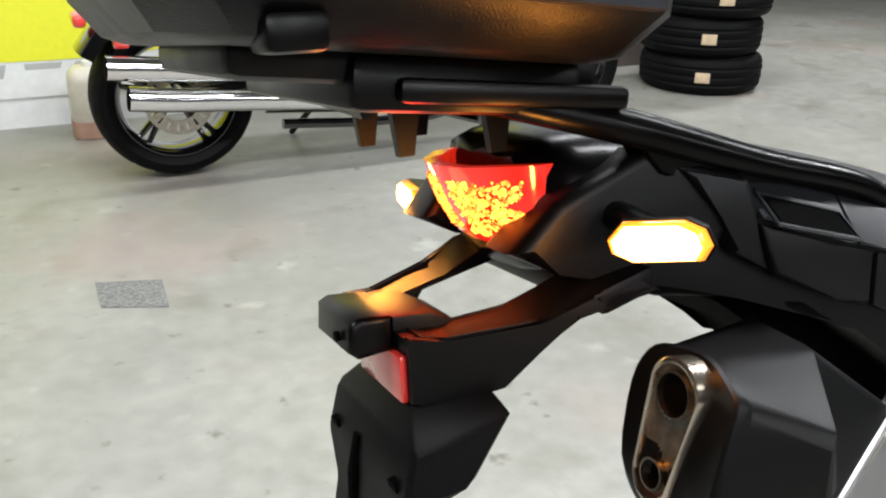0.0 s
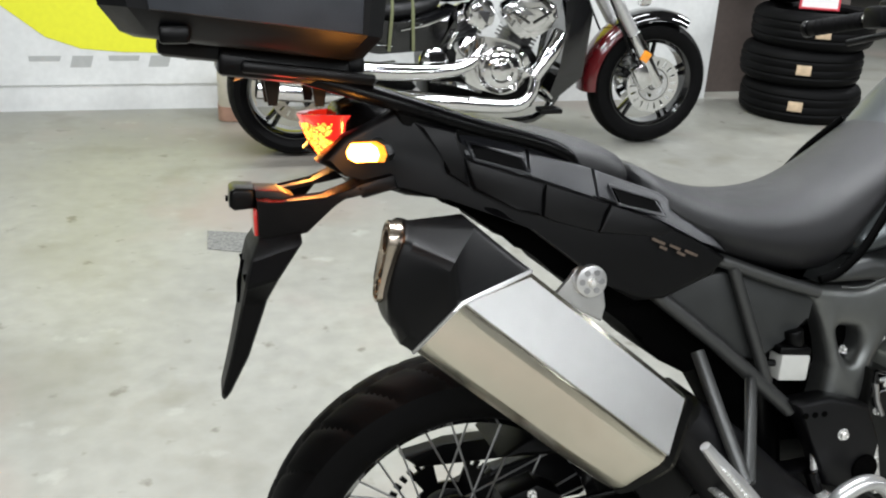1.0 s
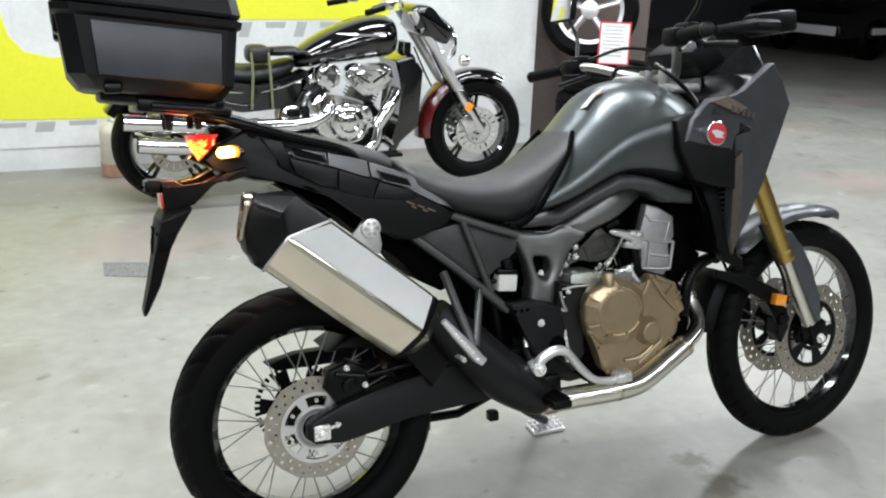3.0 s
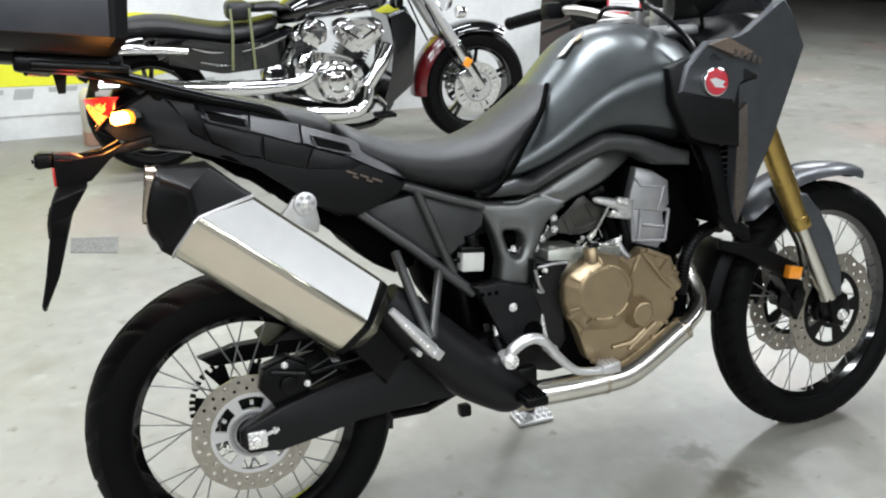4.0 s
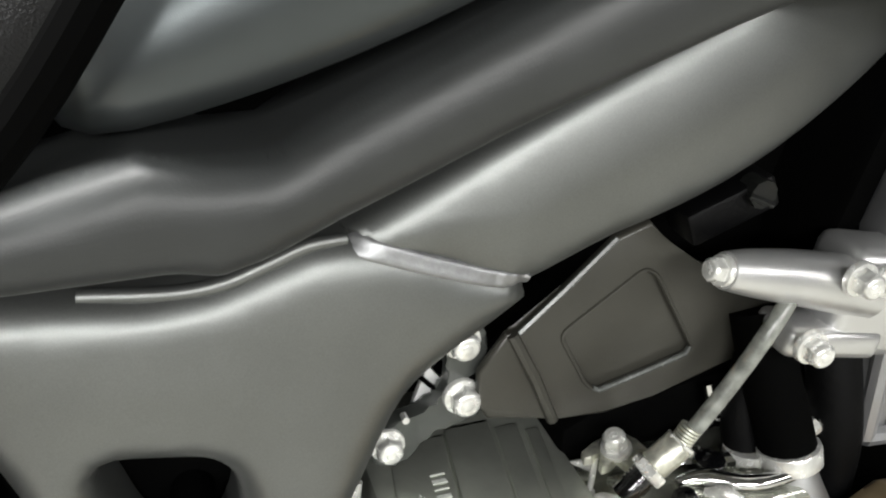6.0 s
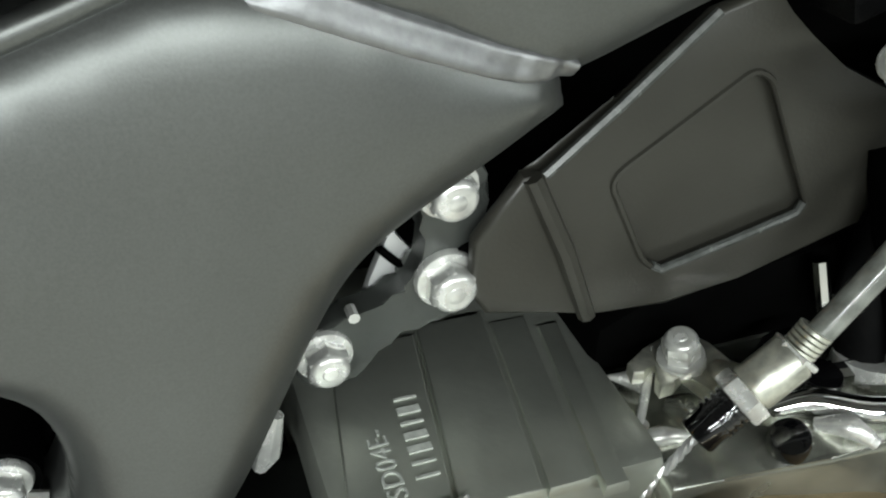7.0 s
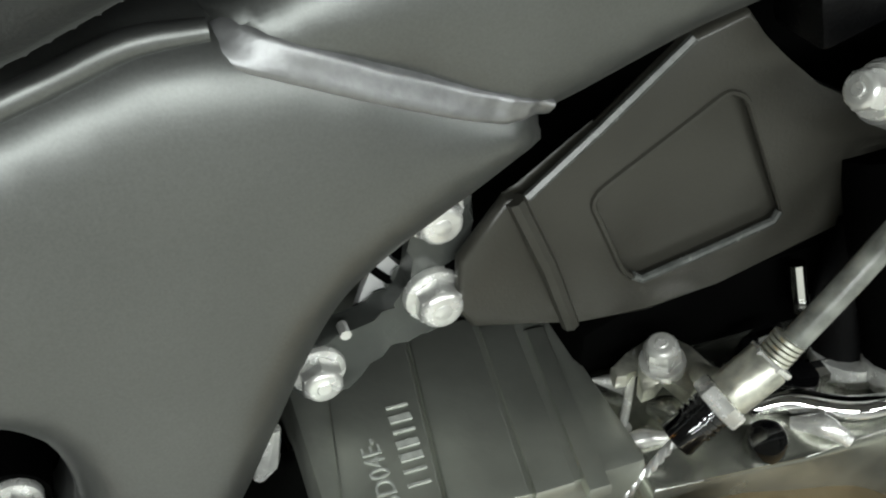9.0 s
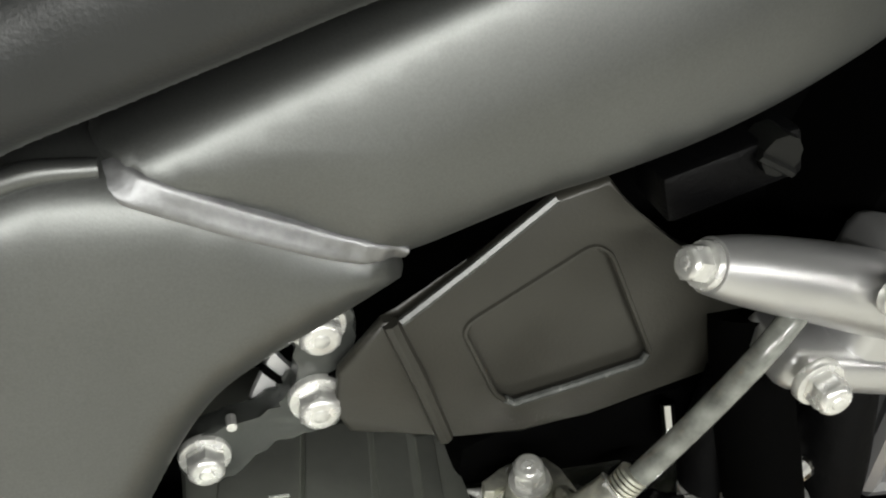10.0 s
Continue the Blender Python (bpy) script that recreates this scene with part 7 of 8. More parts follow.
# handlebar
bm = NEW()
add_tube(bm, [(0.905, -0.30, 1.250), (0.955, -0.215, 1.235), (1.02, -0.12, 1.165), (1.055, -0.05, 1.155), (1.06, 0.05, 1.155), (1.03, 0.14, 1.172), (0.965, 0.235, 1.200), (0.92, 0.32, 1.195)], 0.0125, seg=14, smooth=6)
bar = bpart("handlebar", bm, BAR_GREY, "grey tapered aluminium handlebar")
for s, a, b in ((-1, (0.905, -0.30, 1.250), (0.872, -0.43, 1.252)), (1, (0.92, 0.31, 1.195), (0.885, 0.43, 1.180))):
    a, b = Vector(a), Vector(b)
    bm = NEW()
    add_cyl(bm, a, b, 0.0165, seg=18, bevel=0.003)
    grip = bpart("grip", bm, RUBBER, "black rubber grip", bar)
    for k in range(7):
        p = a.lerp(b, 0.1 + k * 0.12)
        bpart("grip_ring", add_cyl(NEW(), p, p + (b - a) * 0.05, 0.0175, seg=18), RUBBER, "", grip)
    bm = NEW()
    add_cyl(bm, b, b + (b - a).normalized() * 0.014, 0.018, seg=18, bevel=0.003)
    bpart("bar_end", bm, BLACK_SATIN, "", bar)
    bm = NEW()
    m = a.lerp(b, -0.3)
    add_box(bm, m, (0.05, 0.055, 0.045), bevel=0.01)
    add_box(bm, m + Vector((0.035, 0, 0.02)), (0.045, 0.06, 0.03), bevel=0.008)
    bpart("switch_box", bm, BLACK_PLASTIC, "black switch housing", bar)
    bm = NEW()
    add_tube(bm, [m + Vector((0.05, 0, 0.0)), a + Vector((0.085, -0.02 * s, -0.02)), b + Vector((0.095, 0, -0.03))], [0.009, 0.008, 0.007], seg=10)
    bpart("lever", bm, BLACK_SATIN, "black hand lever", bar)
    bm = NEW()
    st = m + Vector((0.02, 0, 0.02))
    tip = Vector((0.99, 0.40, 1.37)) if s > 0 else Vector((0.93, -0.34, 1.38))
    add_tube(bm, [st, st.lerp(tip, 0.5) + Vector((0.02, 0, 0)), tip], 0.006, seg=8, smooth=4)
    mir = bpart("mirror", bm, BLACK_SATIN, "black rear-view mirror", bar)
    bm = NEW()
    add_box(bm, tip + Vector((-0.005, 0, 0.02)), (0.02, 0.13, 0.085), pose(0, 0, 0, 0, 10, 0), bevel=0.012)
    bpart("mirror_shell", bm, BLACK_PLASTIC, "black mirror shell", bar)
    bm = NEW()
    add_box(bm, tip + Vector((-0.0165, 0, 0.02)), (0.003, 0.115, 0.072), pose(0, 0, 0, 0, 10, 0), bevel=0.001)
    bpart("mirror_glass", bm, CHROME, "mirror glass", bar)
bm = NEW()
add_tube(bm, [(0.93, -0.40, 1.255), (1.01, -0.435, 1.262), (1.085, -0.42, 1.262)], [0.010, 0.017, 0.017], seg=10, squash=1.0)
add_box(bm, (1.10, -0.385, 1.272), (0.15, 0.05, 0.055), pose(0, 0, 0, 0, -6, 10), bevel=0.012)
bpart("hand_guard", bm, BLACK_PLASTIC, "black hand guard bracket")
bm = NEW()
add_box(bm, (0.945, -0.235, 1.262), (0.03, 0.03, 0.02), bevel=0.006)
bpart("kill_switch", bm, RED_PRINT, "red stop switch", bar)
bm = NEW()
for y in (-0.045, 0.045):
    add_box(bm, (1.05, y, 1.155), (0.045, 0.035, 0.05), bevel=0.006)
add_box(bm, (1.06, 0, 1.125), (0.09, 0.24, 0.025), bevel=0.008)
bpart("top_yoke", bm, ALU_DULL, "grey top yoke and bar clamps")
for s in (-1, 1):
    bm = NEW()
    add_tube(bm, [(0.96, s * 0.22, 1.22), (1.05, s * 0.16, 1.25), (1.13, s * 0.08, 1.22), (1.16, s * 0.06, 1.12)], 0.005, seg=8, smooth=6)
    bpart("control_cable", bm, BLACK_SATIN, "black control cable")
    bm = NEW()
    add_tube(bm, [(1.05, s * 0.03, 1.18), (0.98, s * 0.09, 1.19), (1.0, s * 0.16, 1.14), (1.03, s * 0.2, 1.08), (1.04, s * 0.205, 1.0)], 0.006, seg=8, smooth=6)
    bpart("control_cable", bm, BLACK_SATIN, "black control cable")

# forks
SHEAR = False
for s in (-1, 1):
    y = s * 0.108
    bm = NEW()
    add_cyl(bm, (1.222, y, 1.10), (1.443, y, 0.618), 0.0285, seg=24)
    fork = bpart("fork", bm, GOLD, "gold anodised fork tube")
    bm = NEW()
    add_cyl(bm, (1.435, y, 0.635), (1.450, y, 0.602), 0.0305, seg=24, bevel=0.003)
    bpart("fork_collar", bm, GOLD, "", fork)
    bm = NEW()
    add_cyl(bm, (1.443, y, 0.618), (1.548, y, 0.395), 0.0225, seg=20)
    bpart("fork_leg", bm, STEEL_WARM2, "polished fork leg", fork)
    bm = NEW()
    add_prism(bm, [(1.525, 0.425), (1.545, 0.435), (1.60, 0.40), (1.612, 0.345), (1.585, 0.312), (1.552, 0.325), (1.54, 0.37)], s * 0.085, s * 0.128, 0.008)
    bpart("fork_foot", bm, BLACK_SATIN, "", fork)
    bm = NEW()
    hex_bolt(bm, (1.577, s * 0.128, 0.348), 0.012, 0.012, (0, s, 0))
    hex_bolt(bm, (1.592, s * 0.127, 0.325), 0.006, 0.008, (0, s, 0))
    bpart("axle_bolt", bm, ZINC, "", fork)
    bm = NEW()
    add_prism(bm, [(1.415, 0.700), (1.450, 0.690), (1.487, 0.645), (1.533, 0.578), (1.562, 0.480), (1.575, 0.405), (1.552, 0.400), (1.535, 0.440), (1.475, 0.555), (1.430, 0.640)], s * 0.10, s * 0.135, 0.010, seg=4)
    bpart("fork_guard", bm, SHROUD_GREY, "matte grey fork guard", fork)
    bm = NEW()
    add_prism(bm, [(1.385, 0.475), (1.42, 0.485), (1.47, 0.45), (1.475, 0.39), (1.45, 0.345), (1.425, 0.375), (1.43, 0.42)], s * 0.105, s * 0.055, 0.008)
    add_cyl(bm, (1.447, s * 0.115, 0.42), (1.447, s * 0.09, 0.42), 0.02, seg=16, bevel=0.002)
    bpart("front_caliper", bm, BLACK_SATIN, "black front brake caliper", fork)
    bm = NEW()
    add_prism(bm, [(1.19, 0.60), (1.30, 0.575), (1.42, 0.515), (1.42, 0.475), (1.38, 0.48), (1.28, 0.54), (1.19, 0.575)], s * 0.10, s * 0.118, 0.004)
    bpart("reflector_bracket", bm, BLACK_PLASTIC, "black bracket", fork)
    bm = NEW()
    add_box(bm, (1.408, s * 0.130, 0.490), (0.042, 0.024, 0.034), pose(0, 0, 0, 0, 12, 0), bevel=0.004)
    bpart("fork_reflector", bm, AMBER_PLAIN, "amber side reflector", fork)
    bm = NEW()
    add_tube(bm, [(1.33, s * 0.13, 0.72), (1.37, s * 0.14, 0.63), (1.42, s * 0.13, 0.56), (1.45, s * 0.12, 0.47)], 0.005, seg=8, smooth=6)
    bpart("brake_line", bm, BLACK_SATIN, "", fork)
bm = NEW()
rs = []
for a in range(62, 136, 6):
    r = 0.405 - 0.012 * math.sin(radians(a - 62) * 2)
    w = 0.080 * min(1.0, 0.30 + (a - 62) / 30)
    c, sn = math.cos(radians(a)), math.sin(radians(a))
    P = lambda rr, y: (1.575 + rr * c, y, 0.348 + rr * sn)
    rs.append([P(r - 0.03, -w), P(r - 0.004, -w * 0.85), P(r + 0.006, -w * 0.4), P(r + 0.008, 0), P(r + 0.006, w * 0.4), P(r - 0.004, w * 0.85), P(r - 0.03, w), P(r - 0.026, w * 0.9), P(r, 0), P(r - 0.026, -w * 0.9)])
add_loft(bm, rs)
bpart("front_mudguard", bm, SHROUD_GREY, "matte dark front mudguard", sub=1, smooth=60)
bm = NEW()
rs = []
for a in range(142, 182, 8):
    r, w = 0.392, 0.07
    c, sn = math.cos(radians(a)), math.sin(radians(a))
    P = lambda rr, y: (1.575 + rr * c, y, 0.348 + rr * sn)
    rs.append([P(r - 0.04, -w), P(r, -w * 0.9), P(r + 0.012, 0), P(r, w * 0.9), P(r - 0.04, w), P(r - 0.036, w * 0.92), P(r + 0.004, 0), P(r - 0.036, -w * 0.92)])
add_loft(bm, rs)
bpart("inner_mudguard", bm, BLACK_PLASTIC, "black inner mudguard", sub=1, smooth=60)

# ---- the cruiser by the wall ----
CY = 3.4


def cruiser():
    root = empty("cruiser_motorcycle", pose(0, CY, 0))
    tagged(root, "glossy black cruiser motorcycle with a chrome engine, parked by the wall", "motorcycle")
    P = lambda name, bm, mat, label="", parent=None, **k: part(name, bm, mat, parent or root, label, **k)

    def cast_wheel(name, x, r, w, rim, spokes):
        c = (x, 0, r)
        bm = NEW()
        add_revolve(bm, [(rim, w * 0.42), (rim - 0.018, w * 0.3), (rim - 0.018, -w * 0.3), (rim, -w * 0.42), (rim + 0.004, -w * 0.42), (rim + 0.004, w * 0.42)], c, seg=48)
        add_cyl(bm, (x, -0.07, r), (x, 0.07, r), 0.045, seg=24, bevel=0.004)
        wh = P(name, bm, BLACK_GLOSS, "glossy black cast wheel")
        for k in range(spokes):
            a = 2 * math.pi * k / spokes + 0.3
            for d in (-0.10, 0.10):
                bm = NEW()
                add_tube(bm, [(x + 0.04 * math.cos(a), 0, r + 0.04 * math.sin(a)), (x + rim * math.cos(a + d), 0, r + rim * math.sin(a + d))], [0.016, 0.012], seg=8)
                P("spoke", bm, BLACK_GLOSS, "", wh)
        P("tyre", tyre_bm(r, w, r - rim, c, 14, 10, 0.004, 144), RUBBER, "black tyre", wh)
        return wh

    fw = cast_wheel("front_wheel", 1.985, 0.340, 0.14, 0.235, 5)
    for s in (-1, 1):
        P("brake_disc", disc_bm((1.985, s * 0.085, 0.340), 0.085, 0.150, -0.003, 0.003, 4, 72, lambda i, j: i in (1, 2) and j % 4 == 0), CHROME, "bright drilled brake disc", fw)
        P("disc_carrier", disc_bm((1.985, s * 0.085, 0.340), 0.03, 0.09, -0.003, 0.003, 3, 40, lambda i, j: i == 1 and j % 8 in (2, 3, 4, 5)), ALU_PALE, "", fw)
    rw = cast_wheel("rear_wheel", 0.075, 0.335, 0.22, 0.24, 5)
    P("brake_disc", disc_bm((0.075, -0.13, 0.335), 0.08, 0.14, -0.003, 0.003, 4, 72, lambda i, j: i in (1, 2) and j % 4 == 0), STEEL_DISC, "", rw)
    # forks, nacelle, bars
    for s in (-1, 1):
        bm = NEW()
        add_cyl(bm, (1.50, s * 0.12, 1.09), (1.83, s * 0.12, 0.60), 0.030, seg=20)
        fk = P("fork", bm, ALU_PALE, "thick silver fork tube")
        bm = NEW()
        add_cyl(bm, (1.82, s * 0.12, 0.62), (1.99, s * 0.12, 0.345), 0.036, seg=20, bevel=0.004)
        P("fork_slider", bm, CHROME, "", fk)
        bm = NEW()
        add_box(bm, (1.90, s * 0.125, 0.40), (0.10, 0.05, 0.13), pose(0, 0, 0, 0, -30, 0), bevel=0.012)
        P("brake_caliper", bm, CHROME, "chrome brake caliper", fk)
        bm = NEW()
        add_box(bm, (1.885, s * 0.160, 0.505), (0.045, 0.015, 0.055), pose(0, 0, 0, 0, 30, 0), bevel=0.004)
        P("fork_reflector", bm, AMBER_PLAIN, "amber reflector", fk)
        bm = NEW()
        add_tube(bm, [(1.62, s * 0.15, 0.85), (1.72, s * 0.17, 0.66), (1.80, s * 0.15, 0.52), (1.88, s * 0.13, 0.44)], 0.006, seg=8, smooth=5)
        P("brake_line", bm, BLACK_SATIN, "", fk)
        bm = NEW()
        add_tube(bm, [(1.44, s * 0.10, 1.12), (1.36, s * 0.25, 1.16), (1.22, s * 0.36, 1.12)], 0.014, seg=10, smooth=4)
        P("handlebar", bm, CHROME, "chrome handlebar")
        bm = NEW()
        add_cyl(bm, (1.24, s * 0.35, 1.125), (1.12, s * 0.40, 1.10), 0.018, seg=14, bevel=0.003)
        P("grip", bm, RUBBER, "black grip")
        bm = NEW()
        add_box(bm, (1.27, s * 0.34, 1.14), (0.06, 0.05, 0.05), bevel=0.01)
        add_tube(bm, [(1.30, s * 0.34, 1.14), (1.22, s * 0.39, 1.15), (1.15, s * 0.41, 1.13)], 0.008, seg=8)
        P("switch_and_lever", bm, CHROME, "chrome switch housing and lever")
        bm = NEW()
        add_cyl(bm, (1.80, s * 0.17, 0.80), (1.86, s * 0.17, 0.80), 0.034, seg=20, bevel=0.012)
        P("front_turn_signal", bm, CHROME, "chrome turn signal")
    bm = NEW()
    add_prism(bm, rounded([(1.49, 1.11), (1.56, 1.135), (1.62, 1.115), (1.79, 0.985), (1.735, 0.885), (1.53, 0.96)], 0.03, 3), -0.15, 0.15, 0.045, seg=4)
    P("headlight_nacelle", bm, BLACK_GLOSS, "glossy black headlight nacelle", smooth=60)
    bm = NEW()
    add_revolve(bm, [(0.10, 1.795), (0.09, 1.815), (0.0, 1.822), (0.0, 1.79)], (0, 0, 0.885), "X", 32)
    P("headlight", bm, CHROME, "round headlight")
    # fenders
    for name, x, r, a0, a1, R, w, mat, lab in (("front_fender", 1.985, 0.340, 62, 128, 0.385, 0.09, BLACK_GLOSS, "glossy black front fender"), ("front_fender_rear", 1.985, 0.340, 128, 186, 0.385, 0.09, MAROON, "dark red lower front fender"),
                                           ("rear_fender", 0.075, 0.335, 40, 150, 0.41, 0.14, BLACK_GLOSS, "glossy black rear fender")):
        rs = []
        for k in range(9):
            a = radians(a0 + (a1 - a0) * k / 8)
            Q = lambda rr, y: (x + rr * math.cos(a), y, r + rr * math.sin(a))
            rs.append([Q(R - 0.05, -w), Q(R - 0.01, -w * 0.9), Q(R + 0.008, -w * 0.4), Q(R + 0.01, w * 0.4), Q(R - 0.01, w * 0.9), Q(R - 0.05, w), Q(R - 0.046, w * 0.93), Q(R, 0), Q(R - 0.046, -w * 0.93)])
        bm = NEW()
        add_loft(bm, rs)
        P(name, bm, mat, lab, smooth=60)
    # tank and seat
    bm = NEW()
    add_loft(bm, rings_from([(0.76, [(0, 0.83), (0.06, 0.82), (0.09, 0.79), (0.08, 0.75), (0, 0.74)]), (0.90, [(0, 0.94), (0.10, 0.92), (0.16, 0.86), (0.15, 0.78), (0, 0.76)]),
                             (1.10, [(0, 1.035), (0.13, 1.01), (0.20, 0.92), (0.18, 0.80), (0, 0.78)]), (1.28, [(0, 1.085), (0.14, 1.06), (0.215, 0.96), (0.19, 0.82), (0, 0.80)]),
                             (1.44, [(0, 1.06), (0.11, 1.04), (0.17, 0.95), (0.15, 0.83), (0, 0.82)])]))
    P("fuel_tank", bm, BLACK_GLOSS, "glossy black teardrop fuel tank", sub=2, smooth=60)
    bm = NEW()
    add_tube(bm, [(1.02, -0.165, 0.965), (1.15, -0.195, 0.96), (1.30, -0.205, 0.955)], 0.006, seg=8)
    P("tank_emblem", bm, CHROME, "chrome tank emblem")
    bm = NEW()
    add_loft(bm, rings_from([(-0.12, [(0, 0.80), (0.08, 0.79), (0.11, 0.76), (0.09, 0.72), (0, 0.71)]), (0.10, [(0, 0.85), (0.11, 0.84), (0.14, 0.80), (0.12, 0.74), (0, 0.73)]),
                             (0.30, [(0, 0.82), (0.13, 0.81), (0.17, 0.77), (0.14, 0.71), (0, 0.70)]), (0.50, [(0, 0.77), (0.15, 0.76), (0.19, 0.72), (0.15, 0.67), (0, 0.66)]),
                             (0.70, [(0, 0.80), (0.13, 0.79), (0.15, 0.75), (0.12, 0.70), (0, 0.69)]), (0.80, [(0, 0.83), (0.08, 0.82), (0.10, 0.79), (0.08, 0.75), (0, 0.74)])]))
    P("seat", bm, SEAT_VINYL, "black leather seat", sub=2, smooth=60)
    # frame and covers
    bm = NEW()
    add_prism(bm, rounded([(0.05, 0.74), (0.30, 0.72), (0.55, 0.68), (0.86, 0.76), (0.85, 0.62), (0.74, 0.55), (0.45, 0.53), (0.15, 0.60)], 0.03, 3), -0.19, 0.19, 0.06, seg=5)
    side = P("side_cover", bm, BLACK_GLOSS, "glossy black side cover", smooth=70)
    for x0, z0, x1, z1 in ((0.30, 0.675, 0.46, 0.645), (0.56, 0.645, 0.80, 0.715), (0.34, 0.60, 0.52, 0.575)):
        P("chrome_strip", add_tube(NEW(), [(x0, -0.196, z0), ((x0 + x1) / 2, -0.200, (z0 + z1) / 2 - 0.006), (x1, -0.196, z1)], [0.004, 0.009, 0.004], seg=8, smooth=4), CHROME, "chrome strip", side)
    bm = NEW()
    add_prism(bm, [(1.38, 0.80), (1.50, 0.84), (1.565, 0.74), (1.54, 0.40), (1.37, 0.26), (1.33, 0.30), (1.42, 0.44), (1.44, 0.62)], -0.17, 0.17, 0.02, seg=3)
    P("front_frame_cover", bm, BLACK_GLOSS, "glossy black radiator surround", smooth=60)
    for s in (-1, 1):
        bm = NEW()
        add_tube(bm, [(1.50, s * 0.05, 0.90), (1.47, s * 0.10, 0.60), (1.36, s * 0.13, 0.22), (1.0, s * 0.14, 0.17), (0.5, s * 0.14, 0.20)], 0.022, seg=10, smooth=4)
        P("frame_tube", bm, BLACK_GLOSS, "glossy black frame tube")
    bm = NEW()
    add_box(bm, (1.46, 0, 0.55), (0.05, 0.28, 0.42), pose(0, 0, 0, 0, 8, 0), bevel=0.01)
    P("radiator", bm, BLACK_SATIN, "black radiator")
    # engine
    bm = NEW()
    add_prism(bm, [(0.72, 0.30), (0.70, 0.48), (0.85, 0.56), (1.25, 0.55), (1.36, 0.42), (1.28, 0.24), (0.90, 0.22)], -0.14, 0.14, 0.02)
    eng = P("crankcase", bm, BLACK_SATIN, "black engine crankcase")
    for a, x, name in ((-26, 0.97, "rear_cylinder"), (26, 1.17, "front_cylinder")):
        bm = NEW()
        rot = Matrix.Translation((x, 0, 0.50)) @ Matrix.Rotation(radians(a), 4, "Y")
        for k in range(9):
            add_box(bm, (0, 0, 0.02 + k * 0.020), (0.15, 0.20, 0.010), bevel=0.002)
        add_box(bm, (0, 0, 0.11), (0.12, 0.16, 0.20), bevel=0.01)
        bmesh.ops.transform(bm, matrix=rot, verts=bm.verts)
        cy = P(name, bm, CRUISER_FIN, "finned dark cylinder")
        bm = NEW()
        add_box(bm, (0, -0.02, 0.225), (0.17, 0.21, 0.07), bevel=0.03)
        bmesh.ops.transform(bm, matrix=rot, verts=bm.verts)
        P("rocker_cover", bm, CHROME, "chrome rocker cover", cy)
    HEART = [(1.045, 0.747), (1.10, 0.80), (1.20, 0.785), (1.31, 0.80), (1.35, 0.745), (1.34, 0.684), (1.189, 0.589), (1.086, 0.67)]
    bm = NEW()
    add_prism(bm, rounded(HEART, 0.04, 4), -0.235, -0.12, 0.03, seg=5)
    air = P("air_cleaner", bm, CHROME, "heart-shaped chrome air cleaner cover", smooth=70)
    bm = NEW()
    add_prism(bm, rounded([(1.20 + (x - 1.20) * 0.62, 0.71 + (z - 0.71) * 0.62) for x, z in HEART], 0.03, 4), -0.25, -0.22, 0.012, seg=3)
    P("raised_panel", bm, CHROME, "", air, smooth=70)
    for x0, z0, x1, z1 in ((1.10, 0.745, 1.19, 0.69), (1.30, 0.745, 1.21, 0.69)):
        P("panel_groove", add_tube(NEW(), [(x0, -0.250, z0), (x1, -0.252, z1)], 0.007, seg=6), BLACK_GLOSS, "", air)
    bm = NEW()
    add_prism(bm, rounded([(0.866, 0.731), (0.925, 0.80), (1.024, 0.785), (1.02, 0.69), (0.99, 0.655), (0.906, 0.650)], 0.035, 4), -0.215, -0.12, 0.03, seg=5)
    P("rear_intake_cover", bm, CHROME, "chrome intake cover", smooth=70)
    bm = NEW()
    add_prism(bm, [(0.93, 0.745), (1.0, 0.74), (0.985, 0.675)], -0.2185, -0.20, 0.003)
    P("intake_inset", bm, CRUISER_FIN, "dark triangular inset")
    bm = NEW()
    add_prism(bm, rounded([(0.83, 0.53), (0.88, 0.625), (0.99, 0.62), (1.10, 0.60), (1.19, 0.56), (1.235, 0.47), (1.22, 0.37), (1.10, 0.32), (0.95, 0.36), (0.85, 0.42)], 0.05, 4), -0.205, -0.12, 0.035, seg=5)
    P("primary_cover", bm, CHROME, "rounded chrome engine cover", smooth=70)
    bm = NEW()
    add_revolve(bm, [(0.118, -0.19), (0.118, -0.222), (0.108, -0.232), (0.098, -0.228), (0.086, -0.238), (0.06, -0.246), (0.05, -0.238), (0.03, -0.246), (0.0, -0.248), (0.0, -0.19)], (1.07, 0, 0.455), "Y", 40)
    P("chrome_case_cover", bm, CHROME, "round chrome engine cover", smooth=50)
    bm = NEW()
    add_revolve(bm, [(0.075, -0.16), (0.075, -0.19), (0.06, -0.205), (0.0, -0.21), (0.0, -0.16)], (0.735, 0, 0.49), "Y", 32)
    P("output_cover", bm, CHROME, "small round chrome cover", smooth=50)
    bm = NEW()
    add_tube(bm, [(1.385, -0.17, 0.63), (1.33, -0.215, 0.545), (1.24, -0.23, 0.42)], [0.040, 0.042, 0.040], seg=18, smooth=5)
    P("header_shield", bm, CHROME, "chrome header shield", smooth=60)
    for x0, z0, x1, z1 in ((0.72, 0.40, 0.98, 0.34), (1.27, 0.36, 1.36, 0.30), (0.84, 0.64, 0.80, 0.56)):
        P("engine_pipe", add_tube(NEW(), [(x0, -0.19, z0), ((x0 + x1) / 2, -0.2, (z0 + z1) / 2 + 0.015), (x1, -0.19, z1)], 0.013, seg=10, smooth=4), CHROME, "chrome pipe")
